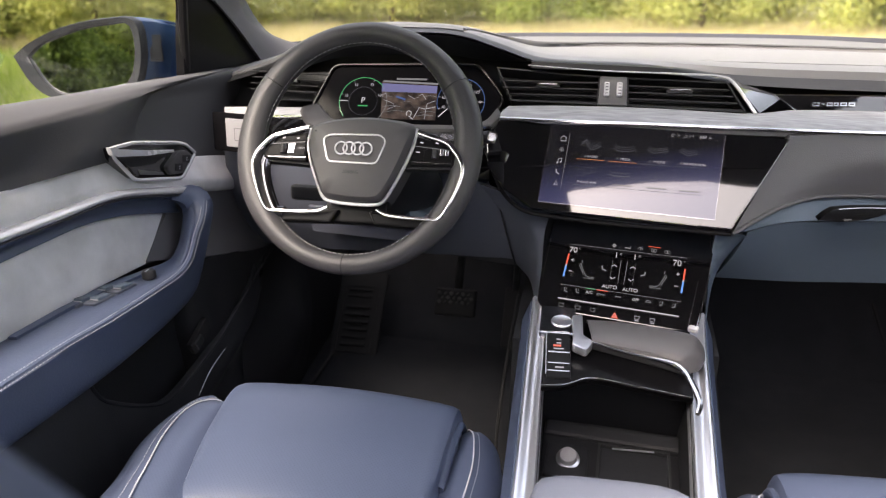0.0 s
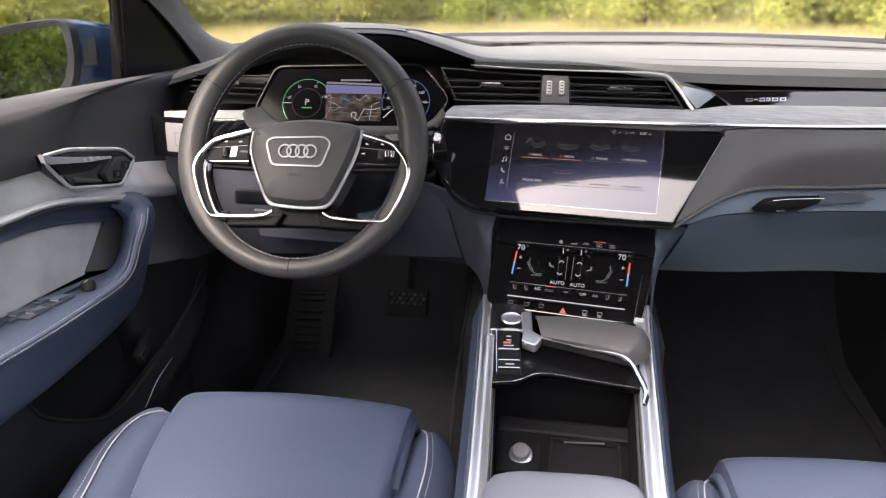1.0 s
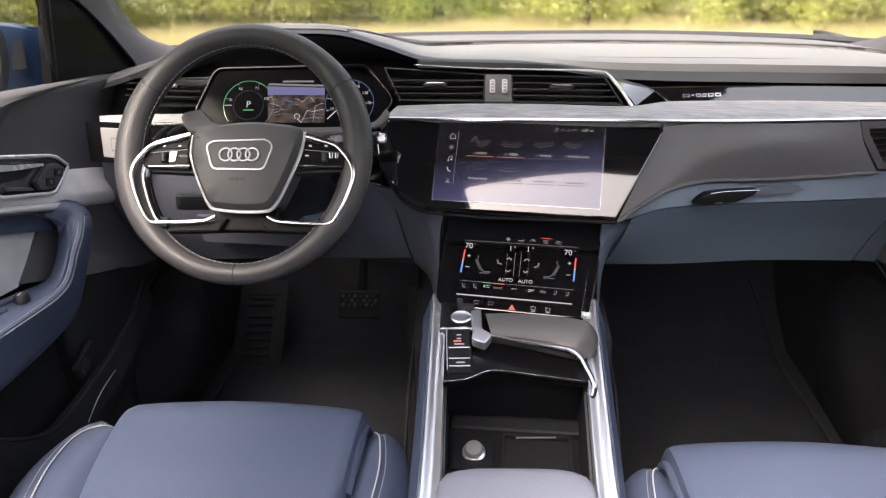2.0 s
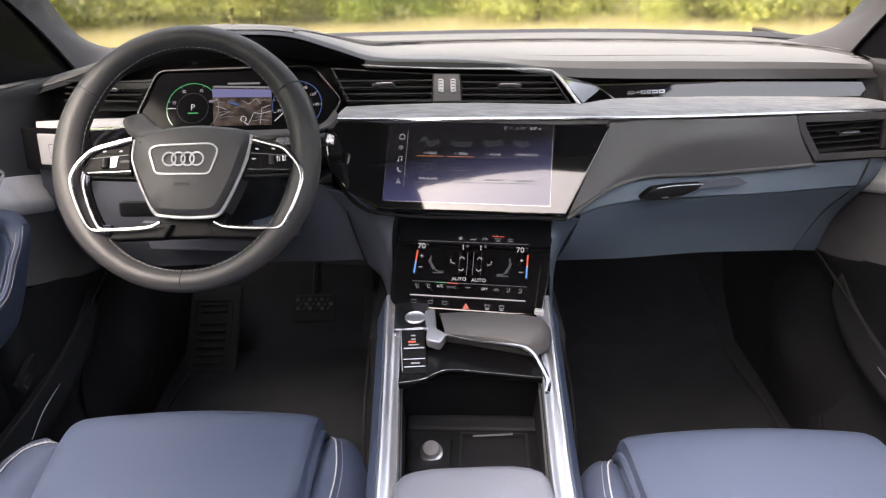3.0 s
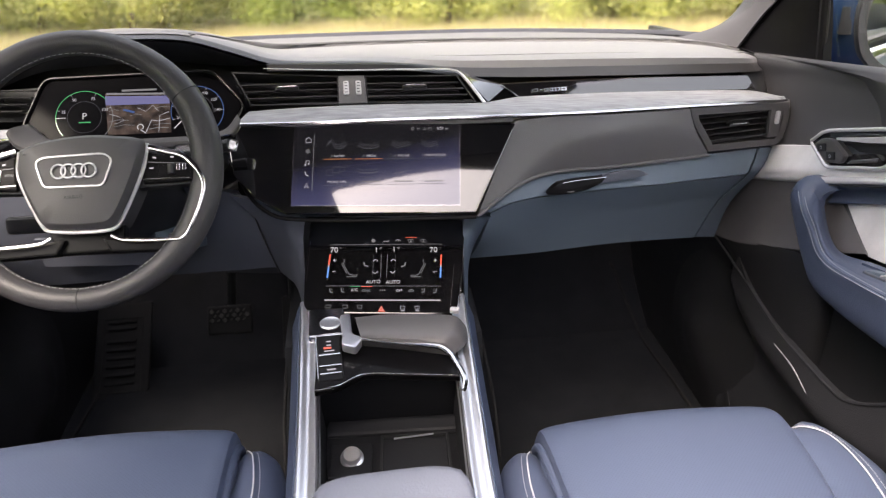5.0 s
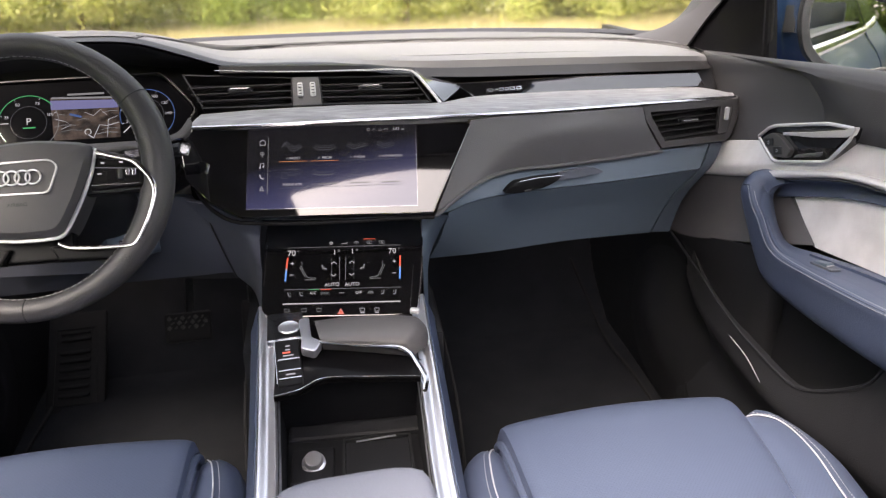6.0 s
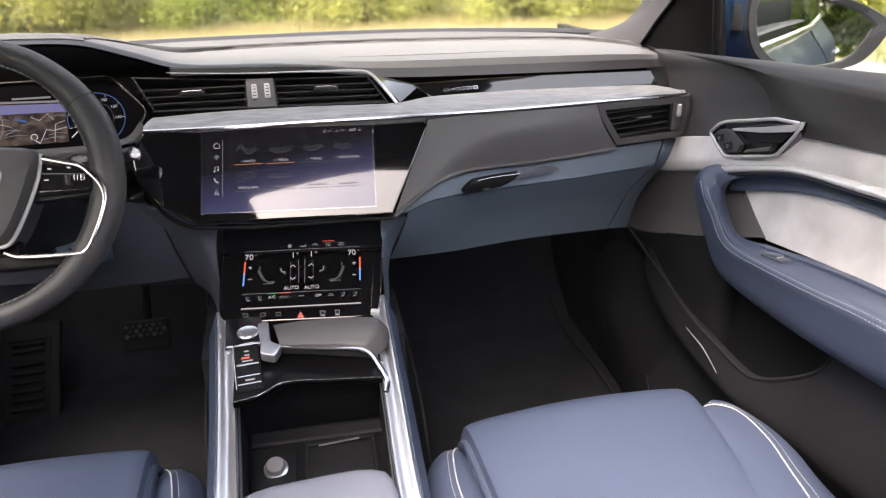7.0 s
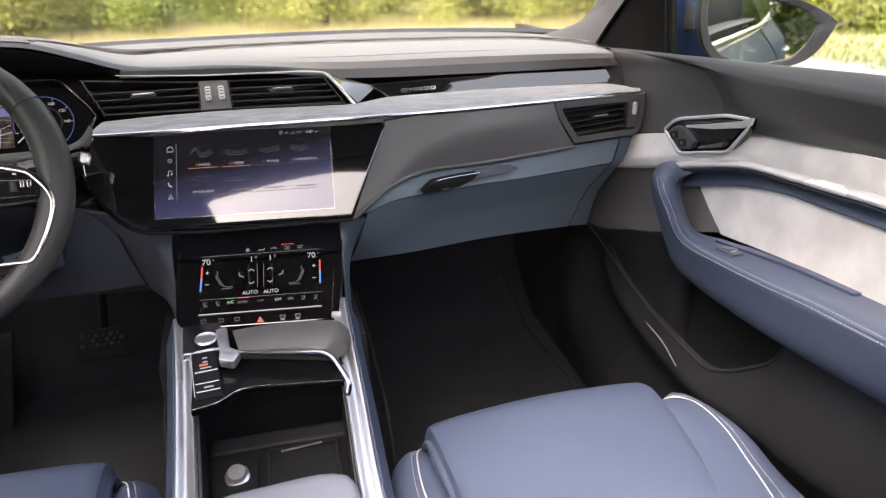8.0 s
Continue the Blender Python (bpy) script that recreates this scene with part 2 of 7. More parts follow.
def curve(points, n):
    """A smooth line of n points through the given ones."""
    p = np.array(points, float)
    k = len(p)
    if k == 2:
        return p[0] + (p[1] - p[0]) * np.linspace(0, 1, n)[:, None]
    d = np.concatenate([[0], np.cumsum(np.sqrt(np.linalg.norm(np.diff(p, axis=0), axis=1)) ** 2)])
    out = []
    for s in np.linspace(0, d[-1], n):
        i = min(max(int(np.searchsorted(d, s, side="right")) - 1, 0), k - 2)
        h = d[i + 1] - d[i]
        u = (s - d[i]) / h
        def tang(j):
            if j == 0:
                return (p[1] - p[0]) / (d[1] - d[0])
            if j == k - 1:
                return (p[-1] - p[-2]) / (d[-1] - d[-2])
            return (p[j + 1] - p[j - 1]) / (d[j + 1] - d[j - 1])
        a, b = tang(i) * h, tang(i + 1) * h
        out.append(p[i] * (2 * u**3 - 3 * u**2 + 1) + a * (u**3 - 2 * u**2 + u) + p[i + 1] * (-2 * u**3 + 3 * u**2) + b * (u**3 - u**2))
    return np.array(out)


def skin(rails, n=32, m=0, back=(0, 0.02, 0), smooth_cross=True):
    """A sheet with thickness through several long lines; m: steps across."""
    g = np.array([curve(r, n) for r in rails])
    if m:
        g = np.array([curve(g[:, i], m) if smooth_cross else g[:, i] for i in range(n)]).transpose(1, 0, 2)
    a, n = g.shape[:2]
    bm = bmesh.new()
    f = [[bm.verts.new(v) for v in row] for row in g]
    bk = [[bm.verts.new(v + np.array(back)) for v in row] for row in g]
    for i in range(a - 1):
        for j in range(n - 1):
            bm.faces.new((f[i][j], f[i][j + 1], f[i + 1][j + 1], f[i + 1][j]))
            bm.faces.new((bk[i][j], bk[i + 1][j], bk[i + 1][j + 1], bk[i][j + 1]))
    for j in range(n - 1):
        bm.faces.new((f[0][j], bk[0][j], bk[0][j + 1], f[0][j + 1]))
        bm.faces.new((f[-1][j], f[-1][j + 1], bk[-1][j + 1], bk[-1][j]))
    for i in range(a - 1):
        bm.faces.new((f[i][0], f[i + 1][0], bk[i + 1][0], bk[i][0]))
        bm.faces.new((f[i][-1], bk[i][-1], bk[i + 1][-1], f[i + 1][-1]))
    return bm


def tube(points, r, n=0, seg=10, closed=False, flat=1.0, up=(0, 0, 1), ends=True):
    """A round or flattened bar along a line; r may be a list."""
    p = curve(points, n) if n else np.array(points, float)
    k = len(p)
    rr = np.interp(np.linspace(0, 1, k), np.linspace(0, 1, len(r)), r) if isinstance(r, (list, tuple)) else np.full(k, r)
    bm = bmesh.new()
    rings = []
    for i in range(k):
        t = (p[(i + 1) % k] - p[i - 1]) if closed else (p[min(i + 1, k - 1)] - p[max(i - 1, 0)])
        t = Vector(t).normalized()
        s = t.cross(Vector(up))
        s = s.normalized() if s.length > 1e-4 else t.orthogonal().normalized()
        w = s.cross(t)
        rings.append([bm.verts.new(Vector(p[i]) + float(rr[i]) * (float(math.cos(a)) * s + flat * math.sin(a) * w)) for a in np.linspace(0, 2 * math.pi, seg, endpoint=False)])
    for i in range(k if closed else k - 1):
        A, B = rings[i], rings[(i + 1) % k]
        for j in range(seg):
            bm.faces.new((A[j], A[(j + 1) % seg], B[(j + 1) % seg], B[j]))
    if not closed and ends:
        bm.faces.new(rings[0])
        bm.faces.new(rings[-1])
    return bm


def bevel(bm, w, seg=2, angle=40):
    es = [e for e in bm.edges if len(e.link_faces) == 2 and e.calc_face_angle() > radians(angle)]
    bmesh.ops.bevel(bm, geom=es, offset=w, segments=seg, affect="EDGES", profile=0.6, clamp_overlap=True)
    return bm


def block(m, sx, sy, sz, w=0.003, seg=2):
    """A box of that size about the pose m, with rounded edges."""
    bm = bmesh.new()
    bmesh.ops.create_cube(bm, size=1, matrix=Matrix.Diagonal((sx, sy, sz, 1)))
    if w:
        bevel(bm, w, seg)
    bm.transform(m)
    return bm


def plate(m, poly, depth, w=0.0015, seg=2):
    """A flat polygon in the pose's x-y plane, its front at z=0, going back by depth."""
    bm = bmesh.new()
    f = bm.faces.new([bm.verts.new((x, y, 0)) for x, y in poly])
    r = bmesh.ops.extrude_face_region(bm, geom=[f])
    bmesh.ops.translate(bm, vec=(0, 0, -depth), verts=[v for v in r["geom"] if isinstance(v, bmesh.types.BMVert)])
    if w:
        bevel(bm, w, seg)
    bm.transform(m)
    return bm


def inset(poly, d):
    p = [Vector(q) for q in poly]
    area = sum(a.x * b.y - b.x * a.y for a, b in zip(p, p[1:] + p[:1]))
    s = 1 if area > 0 else -1
    out = []
    for i in range(len(p)):
        a, b, c = p[i - 1], p[i], p[(i + 1) % len(p)]
        u, v = (b - a).normalized(), (c - b).normalized()
        n1, n2 = Vector((-u.y, u.x)) * s, Vector((-v.y, v.x)) * s
        q = (n1 + n2) / max(1 + n1.dot(n2), 0.2)
        out.append(tuple(b + q * d))
    return out


def ring(m, outer, width, depth, w=0.001):
    """A frame of even width inside the outer polygon."""
    inn = inset(outer, width)
    bm = bmesh.new()
    k = len(outer)
    lay = [[bm.verts.new((x, y, z)) for x, y in q] for q, z in ((outer, 0), (inn, 0), (inn, -depth), (outer, -depth))]
    for a in range(4):
        A, B = lay[a], lay[(a + 1) % 4]
        for i in range(k):
            bm.faces.new((A[i], A[(i + 1) % k], B[(i + 1) % k], B[i]))
    if w:
        bevel(bm, w, 2, 60)
    bm.transform(m)
    return bm


def lathe(m, profile, seg=32):
    """Turns (radius, height) pairs about the pose's z."""
    bm = bmesh.new()
    rows = [[bm.verts.new((r * math.cos(a), r * math.sin(a), h)) for a in np.linspace(0, 2 * math.pi, seg, endpoint=False)] for r, h in profile]
    for A, B in zip(rows, rows[1:]):
        for j in range(seg):
            bm.faces.new((A[j], A[(j + 1) % seg], B[(j + 1) % seg], B[j]))
    bm.faces.new(rows[0])
    bm.faces.new(rows[-1])
    bm.transform(m)
    return bm


def arc(cx, cy, r, a0, a1, n=24):
    return [(cx + r * math.cos(radians(a)), cy + r * math.sin(radians(a))) for a in np.linspace(a0, a1, n)]


def stroke(m, pts, w, h=0.0003, closed=False):
    """A flat line of width w on the pose's x-y plane."""
    p = [Vector(q) for q in pts]
    bm = bmesh.new()
    L, Rr = [], []
    k = len(p)
    for i in range(k):
        a = p[i - 1] if (closed or i) else p[i]
        b = p[(i + 1) % k] if (closed or i < k - 1) else p[i]
        t = (b - a).normalized()
        nrm = Vector((-t.y, t.x)) * w / 2
        L.append(bm.verts.new((*(p[i] + nrm), h)))
        Rr.append(bm.verts.new((*(p[i] - nrm), h)))
    for i in range(k if closed else k - 1):
        j = (i + 1) % k
        bm.faces.new((L[i], L[j], Rr[j], Rr[i]))
    bm.transform(m)
    return bm


def words(name, text, size, m, material, parent, align="CENTER"):
    cu = bpy.data.curves.new("letters", "FONT")
    cu.body, cu.size, cu.align_x, cu.align_y, cu.extrude = text, size, align, "CENTER", 0.0001
    tmp = bpy.data.objects.new("letters", cu)
    scene.collection.objects.link(tmp)
    me = bpy.data.meshes.new_from_object(tmp.evaluated_get(bpy.context.evaluated_depsgraph_get()))
    bpy.data.objects.remove(tmp)
    bm = bmesh.new()
    bm.from_mesh(me)
    bm.transform(m)
    return part(name, bm, material, parent)


def stitches(line, parent, step=0.0058, r=0.0006, n=80, material=None, up=(0, 0, 1)):
    """A row of short threads along a line, one joined part."""
    p = curve(line, n)
    d = np.concatenate([[0], np.cumsum(np.linalg.norm(np.diff(p, axis=0), axis=1))])
    bm = bmesh.new()
    for s in np.arange(0, d[-1] - step, step):
        ab = [np.array([np.interp(x, d, p[:, k]) for k in range(3)]) for x in (s, s + step * 0.62)]
        t = Vector(ab[1] - ab[0]).normalized()
        q = t.cross(Vector(up)).normalized() * r
        w = q.cross(t).normalized() * r
        vs = [bm.verts.new(Vector(e) + o) for e in ab for o in (q, w, -q, -w)]
        for j in range(4):
            bm.faces.new((vs[j], vs[(j + 1) % 4], vs[4 + (j + 1) % 4], vs[4 + j]))
        bm.faces.new(vs[:4])
        bm.faces.new(vs[4:])
    return part("stitching", bm, material or M_STITCH, parent)


# ---- setting: floor, firewall, roof, pillars, glass ----
floor = part("floor", block(pose(0, 0.55, 0.37), 1.46, 2.4, 0.04, 0.01), M_CARPET)
tagged(floor, "black carpeted car floor in front of the seats", "floor", kind="structure")
bm = skin([[(-0.70, 1.50, 0.38), (0.70, 1.50, 0.38)], [(-0.70, 1.66, 0.52), (0.70, 1.66, 0.52)], [(-0.70, 1.74, 0.80), (0.70, 1.74, 0.80)], [(-0.70, 1.74, 1.05), (0.70, 1.74, 1.05)]], n=12, m=16, back=(0, 0.03, -0.02))
firewall = tagged(part("wall_front", bm, M_CARPET), "black carpeted bulkhead at the end of the footwells", "bulkhead", kind="structure")
for s, nm in ((-1, "wall_kick_left"), (1, "wall_kick_right")):
    bm = skin([[(s * 0.66, 1.0, 0.39), (s * 0.685, 1.3, 0.39), (s * 0.70, 1.7, 0.40)], [(s * 0.67, 1.12, 0.60), (s * 0.685, 1.35, 0.60), (s * 0.70, 1.75, 0.62)], [(s * 0.685, 1.16, 0.80), (s * 0.69, 1.4, 0.82), (s * 0.70, 1.75, 0.84)], [(s * 0.715, 1.22, 1.0), (s * 0.72, 1.4, 1.0), (s * 0.72, 1.75, 1.0)], [(s * 0.735, 1.26, 1.125), (s * 0.74, 1.42, 1.125), (s * 0.72, 1.75, 1.13)]], n=16, m=20, back=(s * 0.02, 0, 0))
    kick = part(nm, bm, M_BLACK)
    part("bulge", lathe(pose(s * 0.664, 1.18, 0.572, 0, -90 * s, 0), [(0.17, -0.008), (0.13, -0.001), (0.10, 0.005), (0.075, 0.013), (0.05, 0.023), (0.028, 0.031), (0.010, 0.034), (0.001, 0.0345)], 40), M_BLACK, kick)
    tagged(kick, "black plastic kick panel beside the footwell", "trim panel", kind="structure")

ROOF_IN = 1.57
def roof_sheet(z, th, material, name, label, grow=0.0):
    """The roof with its sunroof opening, as a frame of four strips bent over the cabin."""
    ys = [0.91 + grow, 0.405, -0.45, -1.7 - grow]
    bm = bmesh.new()
    def strip(x0, x1, y0, y1):
        xs, yy = np.linspace(x0, x1, 13), np.linspace(y0, y1, 9)
        top = [[bm.verts.new((x, y, z - 0.10 * (x / 0.62) ** 4 - 0.05 * max(0, (y - 0.3) / 0.5) ** 2 - 0.10 * max(0, (-0.6 - y)) ** 2)) for x in xs] for y in yy]
        up = [[bm.verts.new(v.co + Vector((0, 0, th))) for v in r] for r in top]
        for i in range(8):
            for j in range(12):
                bm.faces.new((top[i][j], top[i][j + 1], top[i + 1][j + 1], top[i + 1][j]))
                bm.faces.new((up[i][j], up[i + 1][j], up[i + 1][j + 1], up[i][j + 1]))
        edge = [(i, 0) for i in range(9)] + [(8, j) for j in range(1, 13)] + [(i, 12) for i in range(7, -1, -1)] + [(0, j) for j in range(11, 0, -1)]
        for a, b in zip(edge, edge[1:] + edge[:1]):
            bm.faces.new((top[a[0]][a[1]], top[b[0]][b[1]], up[b[0]][b[1]], up[a[0]][a[1]]))
    strip(-0.60, 0.60, ys[1], ys[0])
    strip(-0.60, 0.60, ys[3], ys[2])
    strip(-0.60, -0.42, ys[2] + 0.001, ys[1] - 0.001)
    strip(0.42, 0.60, ys[2] + 0.001, ys[1] - 0.001)
    return tagged(part(name, bm, material), label, "ceiling", kind="structure")


roof_sheet(ROOF_IN, 0.02, M_LINER, "ceiling", "dark fabric headliner with an open sunroof")
roof_sheet(ROOF_IN + 0.03, 0.012, M_PAINT, "roof", "blue painted steel car roof", 0.02)
sg = part("window_roof", block(pose(0, -0.0225, ROOF_IN + 0.05), 0.84, 0.86, 0.005, 0.001), M_TINT)
sg.visible_shadow = False
tagged(sg, "panoramic glass sunroof pane", "sunroof", kind="structure")

# added out of view: its outline bounds the bright reflection in the touchscreen
bl = part("roof_blind", plate(pose(0, 0, 1.564), [(-0.44, 0.43), (0.44, 0.43), (0.44, 0.366), (0.22, 0.373), (0.13, 0.388), (0.06, 0.385), (0.0, 0.380), (-0.10, 0.363), (-0.18, 0.347), (-0.197, 0.336), (-0.192, 0.290), (-0.18, 0.12), (-0.44, 0.10)], 0.004, 0), M_LINER)
tagged(bl, "unseen dark sunroof blind, cut to shape the touchscreen reflection", "sunroof blind")

WS0 = [(-0.74, 1.36, 1.145), (-0.62, 1.53, 1.142), (-0.35, 1.65, 1.142), (0, 1.68, 1.142), (0.35, 1.65, 1.142), (0.62, 1.53, 1.142), (0.74, 1.36, 1.145)]
WS1 = [(-0.56, 0.78, 1.53), (-0.50, 0.83, 1.54), (-0.3, 0.88, 1.55), (0, 0.90, 1.555), (0.3, 0.88, 1.55), (0.50, 0.83, 1.54), (0.56, 0.78, 1.53)]
ws = part("window_front", skin([WS0, WS1], n=24, back=(0, 0.004, 0.004)), M_PANE)
ws.visible_shadow = False
tagged(ws, "clear curved windscreen glass", "windscreen", kind="structure")
bm = skin([[(x, y - 0.005, z - 0.007) for x, y, z in WS0], [(x, y + 0.012, z) for x, y, z in WS0]], n=40, back=(0, 0.01, -0.012))
tagged(part("trim_windscreen", bm, M_BLACK), "black seal along the foot of the windscreen", "seal", kind="structure")

for s, nm in ((-1, "left"), (1, "right")):
    out = [(s * 0.690, 1.275, 1.120), (s * 0.712, 1.235, 1.188), (s * 0.722, 1.18, 1.240), (s * 0.70, 0.98, 1.345), (s * 0.64, 0.74, 1.49), (s * 0.60, 0.60, 1.545)]
    mid = [(s * 0.672, 1.36, 1.134), (s * 0.712, 1.285, 1.192), (s * 0.715, 1.23, 1.245), (s * 0.68, 1.03, 1.365), (s * 0.61, 0.78, 1.50), (s * 0.565, 0.65, 1.55)]
    inn = [(s * 0.655, 1.49, 1.124), (s * 0.722, 1.395, 1.162), (s * 0.722, 1.29, 1.24), (s * 0.66, 1.06, 1.38), (s * 0.62, 0.92, 1.45), (s * 0.58, 0.80, 1.53)]
    p = part("trim_pillar_" + nm, skin([out, mid, inn], n=30, m=9, back=(s * 0.03, 0.03, -0.005)), M_PILLAR)
    tagged(p, "grey fabric-covered windscreen pillar trim", "pillar trim", kind="structure")
    # sail panel between pillar and side window, with the small loudspeaker cover
    bm = skin([[(s * 0.702, 1.29, 1.122), (s * 0.745, 1.085, 1.125)], [(s * 0.722, 1.245, 1.19), (s * 0.745, 1.10, 1.19)], [(s * 0.728, 1.19, 1.25), (s * 0.742, 1.11, 1.26)], [(s * 0.71, 1.0, 1.35), (s * 0.725, 0.97, 1.36)]], n=8, m=12, back=(s * 0.015, 0, 0))
    tagged(part("trim_sail_" + nm, bm, M_TRAY), "black triangular trim at the mirror base", "trim", kind="structure")
    g = part("window_" + nm, skin([[(s * 0.775, 1.08, 1.10), (s * 0.79, 0.2, 1.13), (s * 0.78, -0.9, 1.15)], [(s * 0.74, 1.08, 1.27), (s * 0.74, 0.95, 1.36), (s * 0.72, -0.9, 1.36)], [(s * 0.65, 0.72, 1.50), (s * 0.63, 0.2, 1.54), (s * 0.62, -0.9, 1.52)]], n=12, m=6, back=(s * 0.004, 0, 0)), M_PANE)
    g.visible_shadow = False
    tagged(g, "clear side window glass", "window", kind="structure")
    tagged(part("trim_window_" + nm, tube([(s * 0.752, 1.10, 1.112), (s * 0.742, 1.10, 1.20), (s * 0.732, 1.10, 1.275)], 0.008, 12), M_KEYS), "black rubber window channel", "seal", kind="structure")
    bm = skin([[(s * 0.66, 0.62, 1.52), (s * 0.64, 0.2, 1.545), (s * 0.63, -0.9, 1.53)], [(s * 0.60, 0.62, 1.56), (s * 0.59, 0.2, 1.57), (s * 0.58, -0.9, 1.56)]], n=12, back=(0, 0, 0.03))
    tagged(part("trim_roof_" + nm, bm, M_LINER), "dark roof edge trim", "trim", kind="structure")

# rear of the cabin
bm = skin([[(-0.66, -0.55, 0.40), (0.66, -0.55, 0.40)], [(-0.66, -0.50, 0.75), (0.66, -0.50, 0.75)], [(-0.66, -0.95, 0.78), (0.66, -0.95, 0.78)], [(-0.66, -1.12, 1.05), (0.66, -1.12, 1.05)], [(-0.64, -1.20, 1.28), (0.64, -1.20, 1.28)]], n=24, m=30, back=(0, -0.05, -0.03))
tagged(part("rear_bench", bm, M_BLUE), "blue leather rear bench of the car", "rear seat")
bm = skin([[(-0.70, -1.35, 0.4), (0.70, -1.35, 0.4)], [(-0.70, -1.45, 1.1), (0.70, -1.45, 1.1)]], n=6, back=(0, -0.03, 0))
tagged(part("wall_back", bm, M_LINER), "dark trim closing the rear of the cabin", "trim panel", kind="structure")


# ---- doors ----
def mx(s, pts):
    return [(s * x, y, z) for x, y, z in pts]


def build_door(s, driver):
    d = thing("door_1" if driver else "door_2", "closed car door, grey suede, blue leather armrest, chrome trim", "car door", (s * 0.70, 0.5, 0.42), "front doors", "structure")
    DX, DZ = (0.006, -0.005) if driver else (0.0, 0.0)
    def o(pts):
        return [(s * (x + DX), y, z + DZ) for x, y, z in pts]
    belt = [(0.69, 1.262, 1.124), (0.71, 1.0, 1.134), (0.73, 0.82, 1.142), (0.74, 0.66, 1.150), (0.745, 0.2, 1.162), (0.74, -0.4, 1.17)]
    topo = [(0.72, 1.27, 1.122), (0.755, 1.0, 1.130), (0.768, 0.82, 1.138), (0.775, 0.66, 1.146), (0.785, 0.2, 1.158), (0.78, -0.4, 1.165)]
    mid = [(0.702, 1.20, 1.085), (0.707, 1.0, 1.106), (0.712, 0.84, 1.110), (0.724, 0.66, 1.118), (0.729, 0.2, 1.126), (0.724, -0.4, 1.13)]
    low2 = [(0.704, 1.14, 1.045), (0.704, 0.985, 1.062), (0.704, 0.85, 1.070), (0.712, 0.66, 1.090), (0.716, 0.2, 1.098), (0.714, -0.4, 1.10)]
    low = [(0.686, 1.09, 0.985), (0.688, 0.985, 1.011), (0.691, 0.80, 1.057), (0.700, 0.62, 1.064), (0.708, 0.2, 1.070), (0.704, -0.4, 1.072)]
    part("upper_pad", skin([o(r) for r in (topo, belt, mid, low2, low)], n=60, m=26, back=(s * 0.02, 0, 0)), M_SHOULDER, d, "dark grey soft door top")
    # raised shoulder behind a slanting chamfer: lit bevel, undercut face, narrow ledge over the suede
    sh = [[(0.722, 1.20, 1.125), (0.757, 1.0, 1.1335), (0.770, 0.82, 1.1415), (0.777, 0.66, 1.1495), (0.787, 0.2, 1.162), (0.782, -0.4, 1.168)],
          [(0.702, 1.19, 1.129), (0.712, 1.0, 1.1375), (0.730, 0.82, 1.145), (0.740, 0.66, 1.1525), (0.746, 0.2, 1.164), (0.742, -0.4, 1.171)],
          [(0.704, 1.05, 1.128), (0.697, 0.93, 1.134), (0.699, 0.80, 1.138), (0.709, 0.62, 1.142), (0.717, 0.2, 1.149), (0.716, -0.4, 1.153)],
          [(0.713, 0.952, 1.122), (0.694, 0.902, 1.129), (0.691, 0.882, 1.130), (0.691, 0.791, 1.131), (0.699, 0.602, 1.131), (0.706, 0.2, 1.136), (0.704, -0.4, 1.140)],
          [(0.714, 0.932, 1.108), (0.692, 0.872, 1.119), (0.689, 0.852, 1.122), (0.688, 0.790, 1.125), (0.700, 0.601, 1.125), (0.707, 0.2, 1.130), (0.705, -0.4, 1.134)],
          [(0.712, 0.905, 1.090), (0.688, 0.840, 1.102), (0.684, 0.820, 1.104), (0.684, 0.770, 1.105), (0.703, 0.600, 1.106), (0.709, 0.2, 1.11), (0.707, -0.4, 1.114)],
          [(0.703, 0.874, 1.072), (0.685, 0.808, 1.083), (0.681, 0.790, 1.085), (0.682, 0.740, 1.086), (0.706, 0.595, 1.086), (0.711, 0.2, 1.09), (0.709, -0.4, 1.094)],
          [(0.695, 0.858, 1.063), (0.684, 0.804, 1.074), (0.681, 0.790, 1.077), (0.682, 0.740, 1.079), (0.702, 0.590, 1.080), (0.707, 0.2, 1.083), (0.705, -0.4, 1.086)],
          [(0.687, 0.843, 1.050), (0.683, 0.803, 1.059), (0.685, 0.700, 1.068), (0.697, 0.584, 1.072), (0.702, 0.2, 1.076), (0.700, -0.4, 1.08)]]
    part("shoulder", skin([o(r) for r in sh], n=60, m=40, back=(s * 0.016, 0.030, -0.004)), M_SHOULDER, d, "dark grey raised door shoulder")
    part("belt_seam", tube(o([(x - 0.001, y, z - 0.004) for x, y, z in belt]), 0.0016, 60, 6), M_BLACK, d)
    # suede band rolled over the front panel: same suede, shade put into its colour
    band_hi = [(0.686, 1.16, 0.969), (0.684, 1.07, 0.994), (0.686, 0.991, 1.013), (0.688, 0.798, 1.060), (0.691, 0.692, 1.069), (0.695, 0.581, 1.073), (0.700, 0.2, 1.078), (0.698, -0.4, 1.08)]
    band_lo = [(0.672, 1.16, 0.922), (0.670, 1.07, 0.944), (0.672, 0.929, 0.984), (0.678, 0.806, 1.018), (0.682, 0.755, 1.026), (0.685, 0.706, 1.029), (0.688, 0.635, 1.033), (0.690, 0.567, 1.037), (0.695, 0.2, 1.040), (0.69, -0.4, 1.04)]
    part("suede_band", skin([o(band_hi), o([(x - 0.001, y, z + 0.010) for x, y, z in band_lo]), o(band_lo), o([(x + 0.004, y, z - 0.009) for x, y, z in band_lo]), o([(x + 0.018, y, z - 0.014) for x, y, z in band_lo])], n=50, m=20, back=(s * 0.012, 0, 0.004)), M_ALC, d, "light grey suede band")
